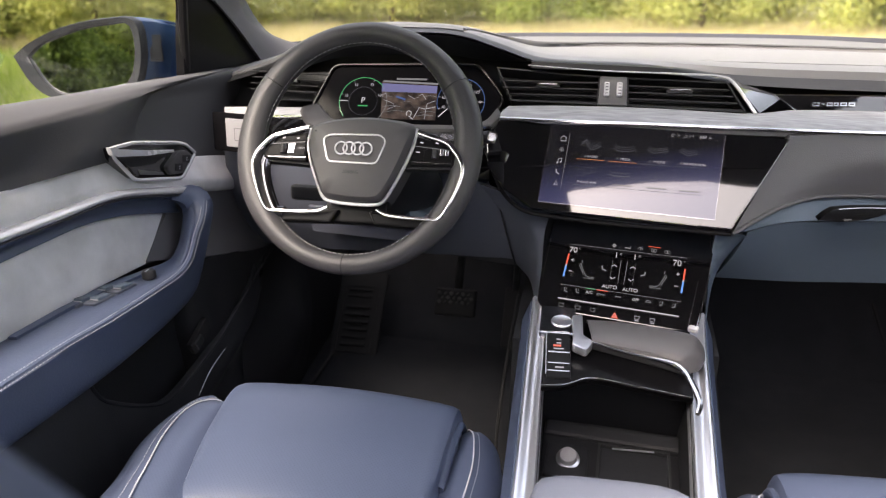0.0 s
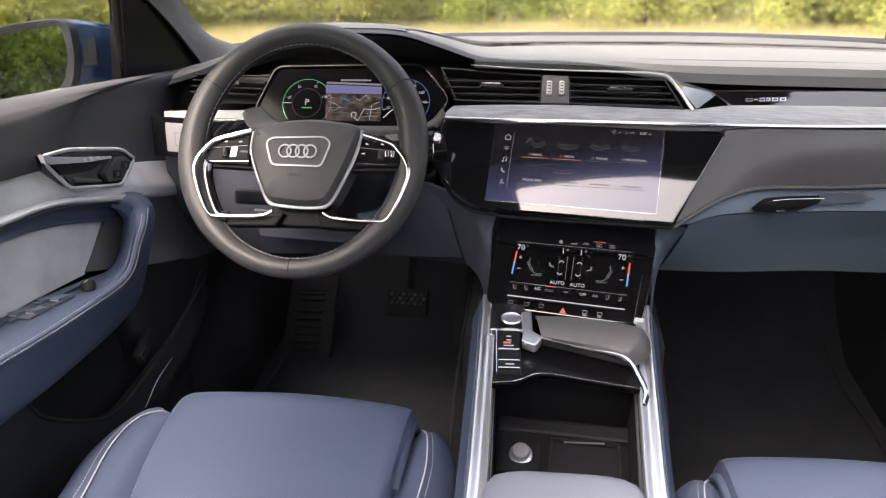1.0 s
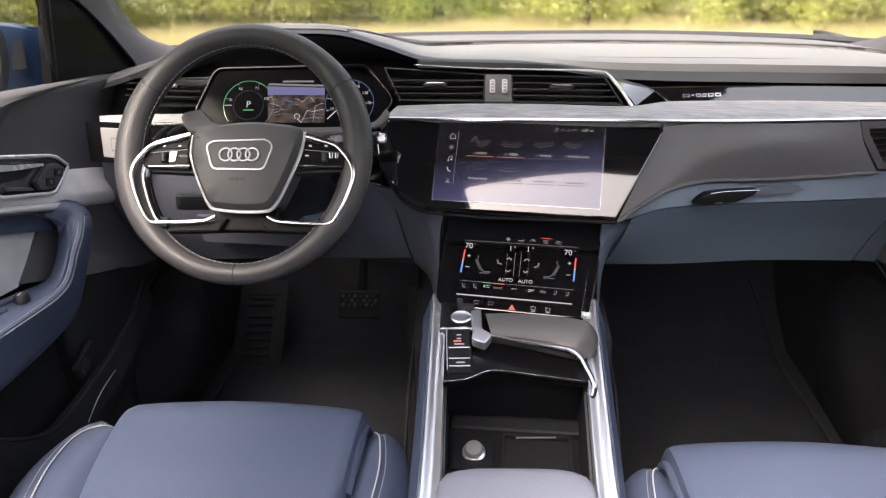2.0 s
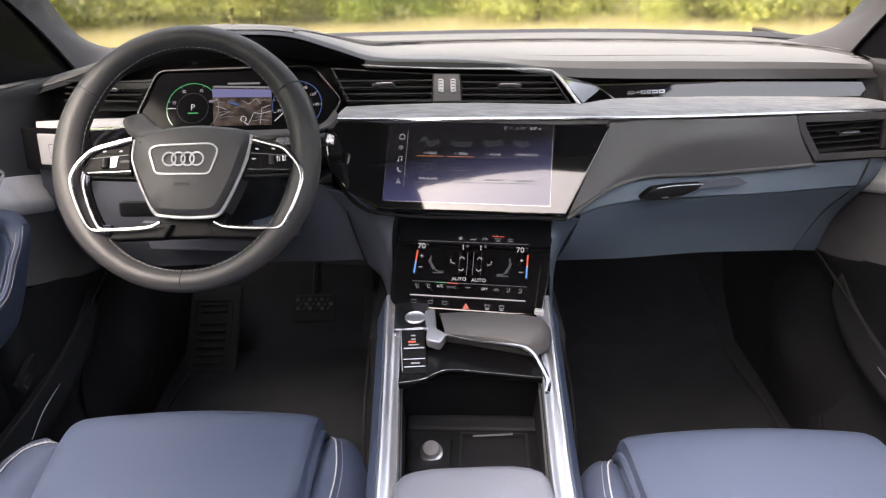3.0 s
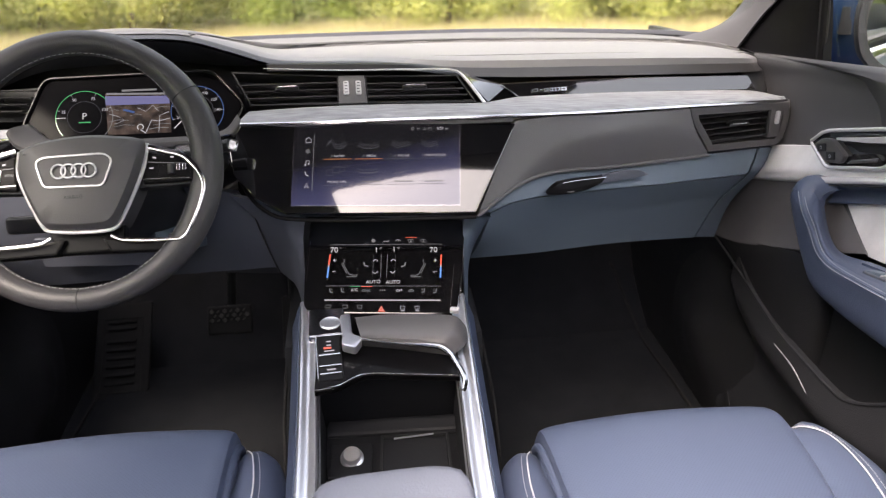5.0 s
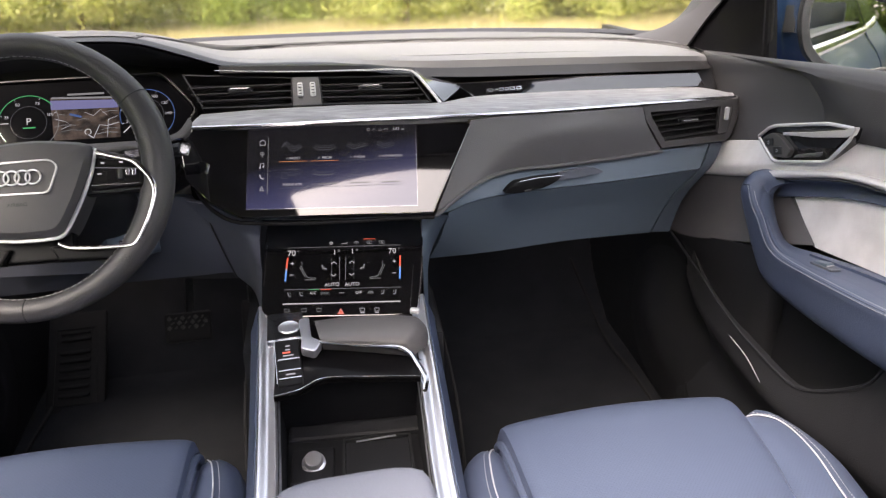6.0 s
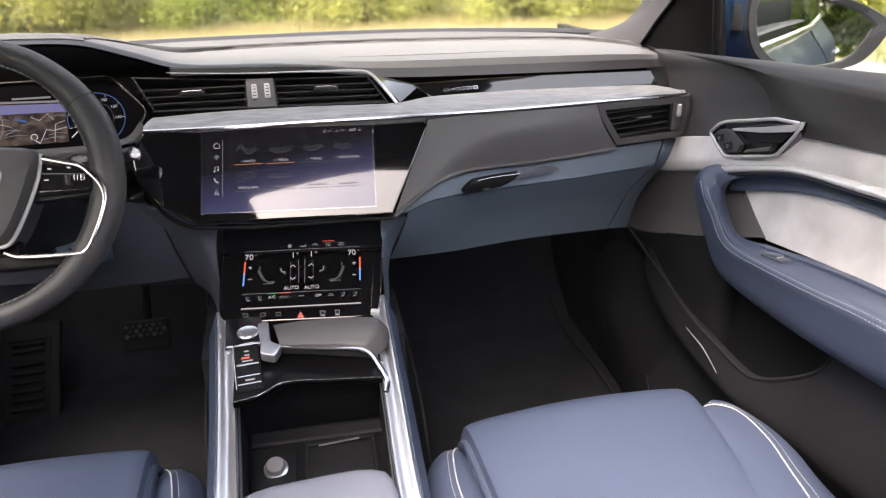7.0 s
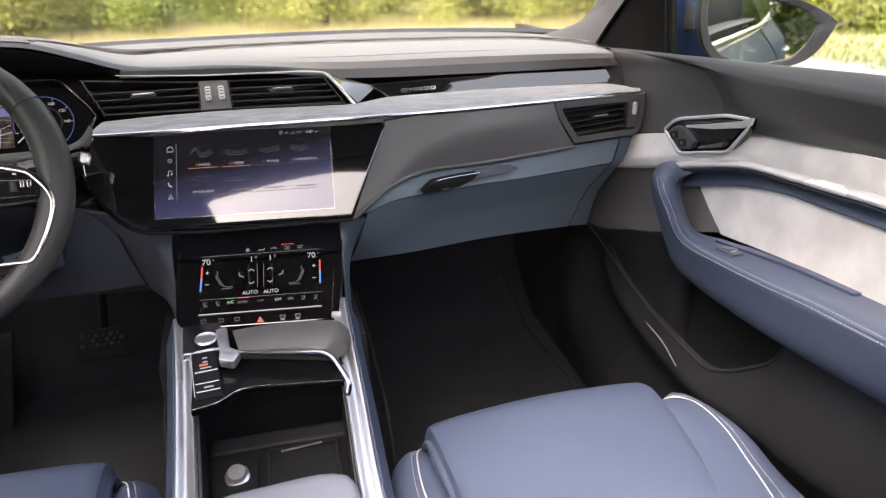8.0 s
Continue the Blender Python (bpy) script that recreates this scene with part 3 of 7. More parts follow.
    part("front_panel", skin([o(r) for r in ([(0.686, 1.34, 0.915), (0.681, 1.16, 0.912), (0.680, 1.07, 0.934), (0.690, 0.925, 0.978)], [(0.682, 1.34, 0.89), (0.680, 1.12, 0.885), (0.695, 0.905, 0.945)], [(0.676, 1.35, 0.855), (0.676, 1.14, 0.838), (0.690, 0.862, 0.922)], [(0.662, 1.36, 0.80), (0.662, 1.18, 0.786), (0.672, 0.98, 0.843), (0.684, 0.822, 0.899)])], n=30, m=18, back=(s * 0.02, 0, 0)), M_ALC2, d, "grey suede front panel, darkened for shade")
    part("suede_insert", skin([o(r) for r in ([(0.696, 0.900, 0.950), (0.697, 0.817, 0.978), (0.698, 0.752, 0.993), (0.699, 0.712, 0.998), (0.701, 0.57, 1.014), (0.702, -0.4, 1.03)], [(0.690, 0.862, 0.922), (0.691, 0.675, 0.955), (0.694, 0.531, 0.965), (0.697, -0.4, 0.98)], [(0.684, 0.820, 0.896), (0.684, 0.675, 0.910), (0.687, 0.531, 0.914), (0.69, -0.4, 0.93)])], n=30, m=12, back=(s * 0.015, 0, 0)), M_ALC, d, "light grey suede insert")
    part("insert_seam", tube(o([(0.6945, 0.898, 0.948), (0.690, 0.862, 0.922), (0.6835, 0.822, 0.898)]), 0.0010, 16, 6), M_ALC2, d)
    chr_hi = band_lo[2:]
    chr_lo = [(0.672, 0.915, 0.976), (0.676, 0.802, 1.0085), (0.680, 0.756, 1.016), (0.683, 0.702, 1.018), (0.686, 0.631, 1.0215), (0.688, 0.563, 1.025), (0.692, 0.2, 1.028), (0.69, -0.4, 1.028)]
    part("chrome_strip", skin([o([(x + 0.001, y, z - 0.001) for x, y, z in chr_hi]), o([(x - 0.005, y, z - 0.002) for x, y, z in chr_hi]), o([(x - 0.008, y, z + 0.004) for x, y, z in chr_lo]), o([(x - 0.006, y, z) for x, y, z in chr_lo]), o([(x + 0.004, y, z - 0.002) for x, y, z in chr_lo])], n=60, m=16, back=(s * 0.006, 0, 0)), M_SATIN, d, "broad satin chrome strip")
    part("strip_joint", tube(o([(x - 0.0045, y, z - 0.003) for x, y, z in chr_lo]), 0.0013, 60, 6), M_BLACK, d)
    # hollow blue leather strip under the chrome
    part("armrest_recess", skin([o([(x - 0.001, y, z - 0.003) for x, y, z in chr_lo]), o([(0.684, 0.918, 0.964), (0.692, 0.817, 0.994), (0.694, 0.752, 1.006), (0.696, 0.70, 1.010), (0.700, 0.2, 1.018), (0.70, -0.4, 1.02)]), o([(0.688, 0.922, 0.952), (0.693, 0.817, 0.984), (0.694, 0.752, 0.997), (0.696, 0.70, 1.001), (0.700, 0.2, 1.012), (0.70, -0.4, 1.012)]), o([(0.684, 0.924, 0.941), (0.688, 0.817, 0.975), (0.690, 0.752, 0.989), (0.692, 0.70, 0.994), (0.697, 0.2, 1.005), (0.696, -0.4, 1.005)]), o([(0.694, 0.924, 0.939), (0.698, 0.817, 0.973), (0.700, 0.752, 0.987), (0.702, 0.70, 0.992), (0.706, 0.2, 1.002), (0.706, -0.4, 1.002)])], n=60, m=22, back=(s * 0.006, 0, 0)), M_BLUE, d, "blue leather hollow above the suede insert")
    # armrest that turns up into the grab handle with its square cap
    inner = [(0.694, 0.888, 0.972), (0.674, 0.893, 0.973), (0.664, 0.908, 0.962), (0.661, 0.914, 0.946), (0.659, 0.902, 0.927), (0.657, 0.881, 0.904), (0.657, 0.854, 0.890), (0.668, 0.812, 0.892), (0.679, 0.700, 0.907), (0.681, 0.531, 0.915), (0.686, 0.2, 0.93), (0.686, -0.3, 0.94)]
    cap = [(0.694, 0.905, 0.983), (0.670, 0.912, 0.982), (0.654, 0.925, 0.968), (0.647, 0.912, 0.949), (0.644, 0.892, 0.930), (0.640, 0.864, 0.905), (0.638, 0.835, 0.893), (0.640, 0.785, 0.896), (0.640, 0.665, 0.911), (0.637, 0.533, 0.922), (0.636, 0.2, 0.938), (0.636, -0.3, 0.946)]
    outer = [(0.694, 0.928, 0.983), (0.664, 0.934, 0.981), (0.642, 0.934, 0.960), (0.633, 0.907, 0.942), (0.628, 0.876, 0.924), (0.622, 0.842, 0.901), (0.618, 0.811, 0.894), (0.610, 0.755, 0.899), (0.600, 0.63, 0.913), (0.592, 0.534, 0.927), (0.586, 0.2, 0.945), (0.585, -0.3, 0.95)]
    edge = [(0.694, 0.944, 0.980), (0.660, 0.950, 0.977), (0.640, 0.948, 0.954), (0.634, 0.925, 0.931), (0.630, 0.896, 0.908), (0.625, 0.862, 0.884), (0.620, 0.828, 0.876), (0.611, 0.762, 0.881), (0.600, 0.64, 0.897), (0.590, 0.534, 0.912), (0.584, 0.2, 0.93), (0.583, -0.3, 0.935)]
    lowo = [(0.694, 0.957, 0.974), (0.658, 0.959, 0.970), (0.643, 0.957, 0.948), (0.641, 0.941, 0.921), (0.640, 0.919, 0.893), (0.637, 0.888, 0.860), (0.633, 0.855, 0.838), (0.627, 0.795, 0.832), (0.620, 0.700, 0.834), (0.612, 0.585, 0.843), (0.608, 0.2, 0.875), (0.608, -0.3, 0.885)]
    bot = [(0.698, 0.960, 0.966), (0.680, 0.962, 0.958), (0.670, 0.958, 0.938), (0.668, 0.942, 0.912), (0.668, 0.920, 0.884), (0.668, 0.888, 0.853), (0.668, 0.852, 0.833), (0.668, 0.792, 0.828), (0.668, 0.700, 0.830), (0.668, 0.585, 0.842), (0.668, 0.2, 0.87), (0.668, -0.3, 0.88)]
    arm = part("armrest", skin([o(r) for r in (inner, cap, outer, edge, lowo, bot)], n=120, m=30, back=(s * 0.010, 0, 0)), M_BLUE, d, "blue leather armrest and grab handle with pale stitching")
    for off in (-0.0035, 0.0045):
        stitches(o([(x + off * 0.9, y - off * 0.25, z + 0.0016 + (0.0004 if off > 0 else -0.003)) for x, y, z in outer[2:]]), arm, 0.0052, 0.00045, 120)
    part("seam", tube(o([(x + 0.0002, y, z + 0.0003) for x, y, z in outer[2:]]), 0.0009, 90, 6), M_BLUE, arm)
    part("cap_seam", tube(o([(0.640, 0.9365, 0.9605), (0.641, 0.950, 0.9560), (0.645, 0.9590, 0.9500)]), 0.0008, 10, 6), M_BLUE, arm)
    # window switches sunk into the armrest top
    sw = part("switch_panel", skin([o([(0.672, 0.805, 0.8965), (0.678, 0.66, 0.9145), (0.680, 0.56, 0.920)]), o([(0.660, 0.800, 0.8975), (0.664, 0.66, 0.9155), (0.668, 0.56, 0.921)])], n=10, back=(0, 0, -0.004)), M_BLUE, d, "blue switch ledge")
    for y, x in ((0.722, 0.652), (0.712, 0.668), (0.678, 0.652), (0.668, 0.668)) if driver else ((0.748, 0.644),):
        zz = 0.9045 + (0.74 - y) * 0.115
        part("switch_well", block(pose(s * (x + DX), y, zz + DZ - 0.0012, -7, 0, 0), 0.017, 0.040, 0.004, 0.0015), M_KNEE, sw, "blue-grey switch well")
        part("window_switch", block(pose(s * (x + DX), y + 0.004, zz + DZ + 0.0010, -14, 0, 0), 0.0135, 0.026, 0.005, 0.002), M_BLUE_DASH, sw, "grey-blue rocker switch")
        part("switch_edge", block(pose(s * (x + DX), y - 0.0085, zz + DZ + 0.0030, -14, 0, 0), 0.011, 0.0022, 0.0014, 0.0005), M_SATIN, sw, "bright switch edge")
    if driver:
        part("mirror_knob", lathe(pose(s * (0.642 + DX), 0.768, 0.9015 + DZ), [(0.0095, 0), (0.0095, 0.008), (0.0075, 0.011), (0.001, 0.0115)], 20), M_BLACK, sw)
        part("knob_mark", block(pose(s * (0.642 + DX), 0.766, 0.9130 + DZ), 0.002, 0.008, 0.0008, 0.0003), M_PIPE, sw)
    # door release: chrome frame round a sunk gloss black dish
    T = Matrix(((0, 0, -s, s * (0.673 + DX)), (0.9753, 0, 0, 0), (0, 0.9753, 0, 0.0320 + DZ), (0, 0, 0, 1)))  # local x: forward, local y: up
    frame_poly = [(0.796, 1.0775), (0.8457, 1.0735), (0.955, 1.0465), (0.972, 1.039), (0.995, 1.020), (0.952, 0.993), (0.942, 0.9925), (0.840, 1.0195), (0.830, 1.025), (0.800, 1.062)]
    fine = []
    for (x0, y0), (x1, y1) in zip(frame_poly, frame_poly[1:] + frame_poly[:1]):
        fine += [(x0 + (x1 - x0) * k, y0 + (y1 - y0) * k) for k in (0.06, 0.35, 0.65, 0.94)]
    part("handle_frame", tube([tuple(T @ Vector((x, y, 0.0045))) for x, y in fine], 0.0021, 0, 10, closed=True, flat=1.3), M_SATIN, d, "chrome release surround")
    dish = bmesh.new()
    mc = np.mean(np.array(frame_poly), axis=0)
    rows = [[dish.verts.new(T @ Vector((mc[0] + (x - mc[0]) * k, mc[1] + (y - mc[1]) * k, z))) for x, y in fine] for k, z in ((1.0, -0.024), (1.0, 0.0030), (0.985, 0.0035), (0.93, 0.001), (0.75, -0.0005), (0.3, -0.001))]
    for A, B in zip(rows, rows[1:]):
        for j in range(len(fine)):
            dish.faces.new((A[j], A[(j + 1) % len(fine)], B[(j + 1) % len(fine)], B[j]))
    dish.faces.new(rows[-1])
    part("handle_recess", dish, M_GLOSS, d, "gloss black recess")
    part("release_lever", plate(T @ pose(0, 0, 0.0070), [(0.935, 1.0405), (0.934, 1.0368), (0.870, 1.0480), (0.805, 1.0635), (0.800, 1.076), (0.870, 1.0565)], 0.004, 0.001), M_SATIN, d, "tapering chrome release lever")
    part("lever_end", plate(T @ pose(0, 0, 0.0082), [(0.8035, 1.0775), (0.791, 1.0805), (0.7945, 1.0685), (0.8045, 1.0640)], 0.008, 0.0014), M_SATIN, d, "chrome lever foot")
    part("finger_plate", plate(T @ pose(0, 0, 0.0025), [(0.918, 1.036), (0.812, 1.060), (0.830, 1.042), (0.845, 1.038), (0.888, 1.031)], 0.003, 0.001), M_MFRAME, d, "dark blue-grey finger plate")
    # grey plate paints the light on the dish's lower floor
    part("dish_ledge", plate(T @ pose(0, 0, 0.0010), [(0.905, 1.013), (0.850, 1.032), (0.853, 1.024), (0.912, 1.006)], 0.006, 0.002), M_WEDGE, d, "lower floor of the dish, greyed to look lit")
    kp = part("lock_panel", plate(T @ pose(0, 0, 0.0065), rounded([(0.984, 1.019), (0.966, 1.0325), (0.945, 1.0355), (0.910, 1.019), (0.917, 1.005), (0.949, 0.9985)], 0.004, 3), 0.012, 0.0022), M_HUB, d, "dark grey lock button panel")
    for k in range(2):
        bx, by = 0.9635 - 0.0235 * k, 1.0185 - 0.0075 * k
        part("lock_button", plate(T @ pose(bx, by, 0.0082), [(0.0115, 0.0035), (-0.0085, 0.0085), (-0.0120, -0.0030), (0.0060, -0.0090)], 0.004, 0.0012), M_BLACK, kp, "black lock button")
        part("button_mark", stroke(T @ pose(bx - 0.001, by, 0.0084), arc(0, 0, 0.0022, 0, 330, 12), 0.0009), M_PIPE, kp)
    # lower part with the map pocket
    lip = [(0.672, 1.36, 0.80), (0.662, 1.19, 0.779), (0.652, 1.034, 0.744), (0.645, 0.922, 0.718), (0.641, 0.83, 0.708), (0.640, 0.770, 0.704), (0.640, 0.742, 0.709), (0.641, 0.697, 0.735), (0.642, 0.640, 0.781), (0.642, 0.626, 0.800), (0.641, 0.616, 0.824), (0.638, 0.60, 0.850), (0.637, 0.48, 0.862), (0.635, 0.2, 0.87), (0.635, -0.4, 0.88)]
    flat = [(x, y, z if y > 0.77 else min(z, 0.704 + 0.12 * (0.77 - y))) for x, y, z in lip]
    upper = [(x - 0.010, y, z - 0.046) for x, y, z in flat]
    fold = [(x - 0.006, y, z - 0.056) for x, y, z in flat]
    waist = [(x + 0.022, y, z - 0.110) for x, y, z in flat]
    under = [(0.668, y, 0.5 * (z + 0.36)) for x, y, z in lip]
    foot = [(0.664, y, 0.40) for x, y, z in lip]
    part("lower_panel", skin([o([(r[1][0], 1.10, r[1][2])] + r[2:]) for r in (lip, upper, fold, waist, under, foot)], n=90, m=30, back=(s * 0.012, 0, 0)), M_LOWER, d, "dark grey plastic lower panel with map pocket")
    part("pocket_lining", skin([o([(0.69, 1.36, 0.86), (0.705, 1.0, 0.93), (0.716, 0.5, 0.95), (0.716, -0.4, 0.95)]), o([(0.676, 1.36, 0.66), (0.680, 1.0, 0.62), (0.684, 0.5, 0.64), (0.684, -0.4, 0.66)])], n=10, m=4, back=(s * 0.01, 0, 0)), M_BLACK, d, "dark pocket lining")
    part("speaker_panel", skin([o([(0.670, 1.17, 0.79), (0.668, 1.02, 0.83), (0.672, 0.915, 0.858), (0.690, 0.89, 0.866), (0.705, 0.885, 0.87)]), o([(0.664, 1.165, 0.782), (0.660, 1.0, 0.785), (0.658, 0.910, 0.798), (0.672, 0.882, 0.805), (0.69, 0.876, 0.81)]), o([(0.668, 1.14, 0.765), (0.657, 1.0, 0.735), (0.654, 0.905, 0.720), (0.666, 0.878, 0.715), (0.686, 0.870, 0.715)]), o([(0.676, 1.13, 0.72), (0.668, 1.0, 0.66), (0.666, 0.905, 0.62), (0.676, 0.878, 0.61), (0.690, 0.870, 0.61)])], n=24, m=20, back=(s * 0.006, 0, 0)), M_BLACK, d, "black plastic panel above the pocket lip")
    part("pocket_lip", tube(o(lip), 0.0030, 120, 8), M_LOWER, d)
    part("light_strip", tube(o([(0.6285, 0.812, 0.676), (0.6290, 0.854, 0.696), (0.6310, 0.910, 0.705)]), [0.0006, 0.0010, 0.0004], 16, 6), M_PIPE, d, "thin bright trim strip")
    if driver:
        B_ = Matrix(((0, 0, -s, s * (0.653 + DX)), (1, 0, 0, 0), (0, 1, 0, 0), (0, 0, 0, 1)))
        bt = part("boot_switch", block(B_ @ pose(0.874, 0.742, 0, 0, 0, 24), 0.058, 0.024, 0.010, 0.003), M_RUBBER, d, "black tailgate switch plate")
        part("switch_key", block(B_ @ pose(0.862, 0.737, 0.006, 0, 0, 24), 0.022, 0.015, 0.006, 0.002), M_LOWER, bt, "grey tailgate key")
        part("key_line", block(B_ @ pose(0.853, 0.733, 0.0085, 0, 0, 24), 0.002, 0.012, 0.002, 0.0006), M_ALC2, bt)
    part("outer_skin", skin([mx(s, [(0.80, 1.30, 1.09), (0.83, 0.2, 1.12), (0.81, -0.45, 1.13)]), mx(s, [(0.90, 1.30, 0.95), (0.93, 0.2, 0.95), (0.93, -0.45, 0.95)]), mx(s, [(0.92, 1.30, 0.60), (0.94, 0.2, 0.60), (0.94, -0.45, 0.60)]), mx(s, [(0.86, 1.30, 0.36), (0.88, 0.2, 0.36), (0.88, -0.45, 0.36)])], n=16, m=20, back=(-s * 0.004, 0, 0)), M_PAINT, d, "blue painted outer skin")
    return d


build_door(-1, True)
build_door(1, False)


# ---- outside mirrors and body side ----
def build_side_mirror(s):
    m = thing("side_mirror", "blue and black outside mirror with dark frame on the door", "side mirror", (s * 0.90, 1.2, 1.06), "outside mirrors")
    # local frame of the glass: x outward, y up, z to the rear, turned towards the seats
    G = (pose(-0.937, 1.080, 1.150, 84.9, 0, 6.0) if s < 0 else pose(0.926, 1.080, 1.168, 88, 0, -22)) @ Matrix.Diagonal((s, 1, 1, 1))
    rim_p = [(0.131, 0.006), (0.100, 0.027), (0.042, 0.051), (-0.012, 0.064), (-0.065, 0.070), (-0.096, 0.071), (-0.111, 0.061), (-0.115, 0.029), (-0.110, -0.009), (-0.096, -0.043), (-0.057, -0.074), (0.002, -0.080), (0.033, -0.076), (0.065, -0.069), (0.090, -0.058), (0.112, -0.033)]
    gls_p = [(0.101, 0.005), (0.074, 0.025), (0.045, 0.036), (-0.010, 0.052), (-0.063, 0.059), (-0.089, 0.061), (-0.097, 0.050), (-0.099, 0.024), (-0.095, -0.004), (-0.085, -0.030), (-0.058, -0.055), (0.005, -0.066), (0.036, -0.062), (0.062, -0.053), (0.080, -0.035)]
    pts = [tuple(v[:2]) for v in curve([(*p, 0) for p in rim_p + rim_p[:1]], 49)[:-1]]
    gp = [tuple(v[:2]) for v in curve([(*p, 0) for p in gls_p + gls_p[:1]], 49)[:-1]]
    fb = bmesh.new()
    lay = [[fb.verts.new((x, y, z)) for x, y in q] for q, z in ((pts, -0.020), (pts, -0.006), ([(x * 0.975, y * 0.97) for x, y in pts], 0.0), ([(x * 1.02, y * 1.02) for x, y in gp], -0.002), (gp, -0.012))]
    for A, B in zip(lay, lay[1:]):
        for j in range(48):
            fb.faces.new((A[j], A[(j + 1) % 48], B[(j + 1) % 48], B[j]))
    fb.transform(G)
    part("mirror_frame", fb, M_MFRAME, m, "dark grey mirror surround")
    gb = bmesh.new()
    dome = [[gb.verts.new((x * k, y * k, -0.006 - (x * x + y * y) * k * k / 8.0)) for x, y in gp] for k in (1.0, 0.8, 0.6, 0.4, 0.2, 0.05)]
    for A, B in zip(dome, dome[1:]):
        for j in range(48):
            gb.faces.new((A[j], A[(j + 1) % 48], B[(j + 1) % 48], B[j]))
    gb.faces.new(dome[-1])
    back = [gb.verts.new((x, y, -0.014)) for x, y in gp]
    for j in range(48):
        gb.faces.new((dome[0][j], back[j], back[(j + 1) % 48], dome[0][(j + 1) % 48]))
    gb.faces.new(back)
    gb.transform(G)
    part("mirror_glass", gb, M_MIRROR, m, "silvered, slightly convex mirror glass")
    part("glass_rim", tube([tuple(G @ Vector((x, y, -0.006))) for x, y in gp], 0.0016, 0, 6, closed=True), M_BLACK, m)
    bm = bmesh.new()
    rings = []
    for k, (sc, dz) in enumerate(((1.0, -0.019), (1.0, -0.032), (0.99, -0.06), (0.93, -0.09), (0.82, -0.13), (0.58, -0.18), (0.15, -0.205))):
        rings.append([bm.verts.new((x * sc - (0.0, 0.012, 0.036, 0.068, 0.092, 0.105, 0.105)[k], y * ((1.0, 0.98, 0.88, 0.70, 0.50, 0.30, 0.06)[k] if y > 0 else sc), dz)) for x, y in pts])
    for A, B in zip(rings, rings[1:]):
        for j in range(len(A)):
            bm.faces.new((A[j], A[(j + 1) % len(A)], B[(j + 1) % len(A)], B[j]))
    bm.faces.new(rings[-1])
    bm.transform(G)
    part("housing", bm, M_PAINT, m, "glossy blue housing")
    part("stalk", skin([mx(s, [(0.90, 1.10, 1.075), (0.90, 1.24, 1.07)]), mx(s, [(0.84, 1.12, 1.055), (0.84, 1.26, 1.06)]), mx(s, [(0.77, 1.12, 1.075), (0.77, 1.28, 1.07)])], n=6, m=8, back=(0, 0, 0.03)), M_PAINT, m, "blue mirror foot")
    part("lamp_window", block(G @ pose(-0.1230, 0.018, -0.030, 0, -42, 0), 0.022, 0.046, 0.004, 0.0015), M_BLACK, m, "small dark warning lamp window")
    part("crease", tube([tuple(G @ Vector((x - off, y, dz))) for x, y, off, dz in ((-0.085, 0.068, 0.012, -0.042), (-0.098, 0.060, 0.045, -0.064), (-0.090, 0.048, 0.075, -0.095), (-0.08, 0.036, 0.098, -0.13))], 0.0025, 16, 6), M_PAINT, m)
    return m


build_side_mirror(-1)
build_side_mirror(1)


def build_body_side(s):
    b = thing("car_body_side", "blue painted rear side of the car with chrome window line", "car body", (s * 0.9, -1.5, 0.3), "body sides")
    part("rear_panel", skin([mx(s, [(0.82, -0.47, 1.13), (0.83, -1.4, 1.16), (0.76, -1.80, 1.17)]), mx(s, [(0.93, -0.47, 0.96), (0.94, -1.4, 1.0), (0.90, -1.80, 1.0)]), mx(s, [(0.94, -0.47, 0.60), (0.96, -1.4, 0.62), (0.92, -1.80, 0.6)]), mx(s, [(0.88, -0.47, 0.36), (0.90, -1.4, 0.36), (0.87, -1.80, 0.4)])], n=24, m=20, back=(-s * 0.006, 0, 0)), M_PAINT, b)
    part("window_line", tube(mx(s, [(0.80, 1.1, 1.105), (0.835, 0.2, 1.13), (0.83, -0.9, 1.155), (0.79, -1.7, 1.19)]), 0.015, 30, 8), M_CHROME, b, "chrome window strip")
    part("rear_pane", skin([mx(s, [(0.82, -0.50, 1.145), (0.81, -1.5, 1.18)]), mx(s, [(0.65, -0.50, 1.52), (0.66, -1.3, 1.44)])], n=6, m=6, back=(-s * 0.004, 0, 0)), M_DARKPANE, b, "dark rear side glass")
    part("roof_rail", tube(mx(s, [(0.66, 0.7, 1.52), (0.645, 0.1, 1.585), (0.64, -0.8, 1.565), (0.64, -1.6, 1.45)]), 0.016, 24, 8), M_PAINT, b, "blue roof edge")
    for y in (0.02, -1.12):
        part("door_handle", tube(mx(s, [(0.945, y, 0.965), (0.965, y - 0.03, 0.972), (0.966, y - 0.13, 0.975), (0.947, y - 0.16, 0.972)]), 0.011, 14, 8, flat=0.6), M_CHROME, b, "chrome trimmed door handle")
    return b


build_body_side(-1)
build_body_side(1)


# ---- dashboard ----
dash = thing("dashboard", "dark grey and blue dashboard with pale trim band and chrome line", "dashboard", (0, 1.2, 0.8))
LIP = [(-0.70, 1.145, 1.105), (-0.60, 1.12, 1.135), (-0.52, 1.10, 1.178), (-0.44, 1.085, 1.196), (-0.33, 1.075, 1.199), (-0.26, 1.07, 1.195), (-0.20, 1.075, 1.176), (-0.137, 1.08, 1.156), (0.0, 1.08, 1.150), (0.15, 1.10, 1.125), (0.38, 1.12, 1.114), (0.655, 1.140, 1.107), (0.692, 1.168, 1.104)]
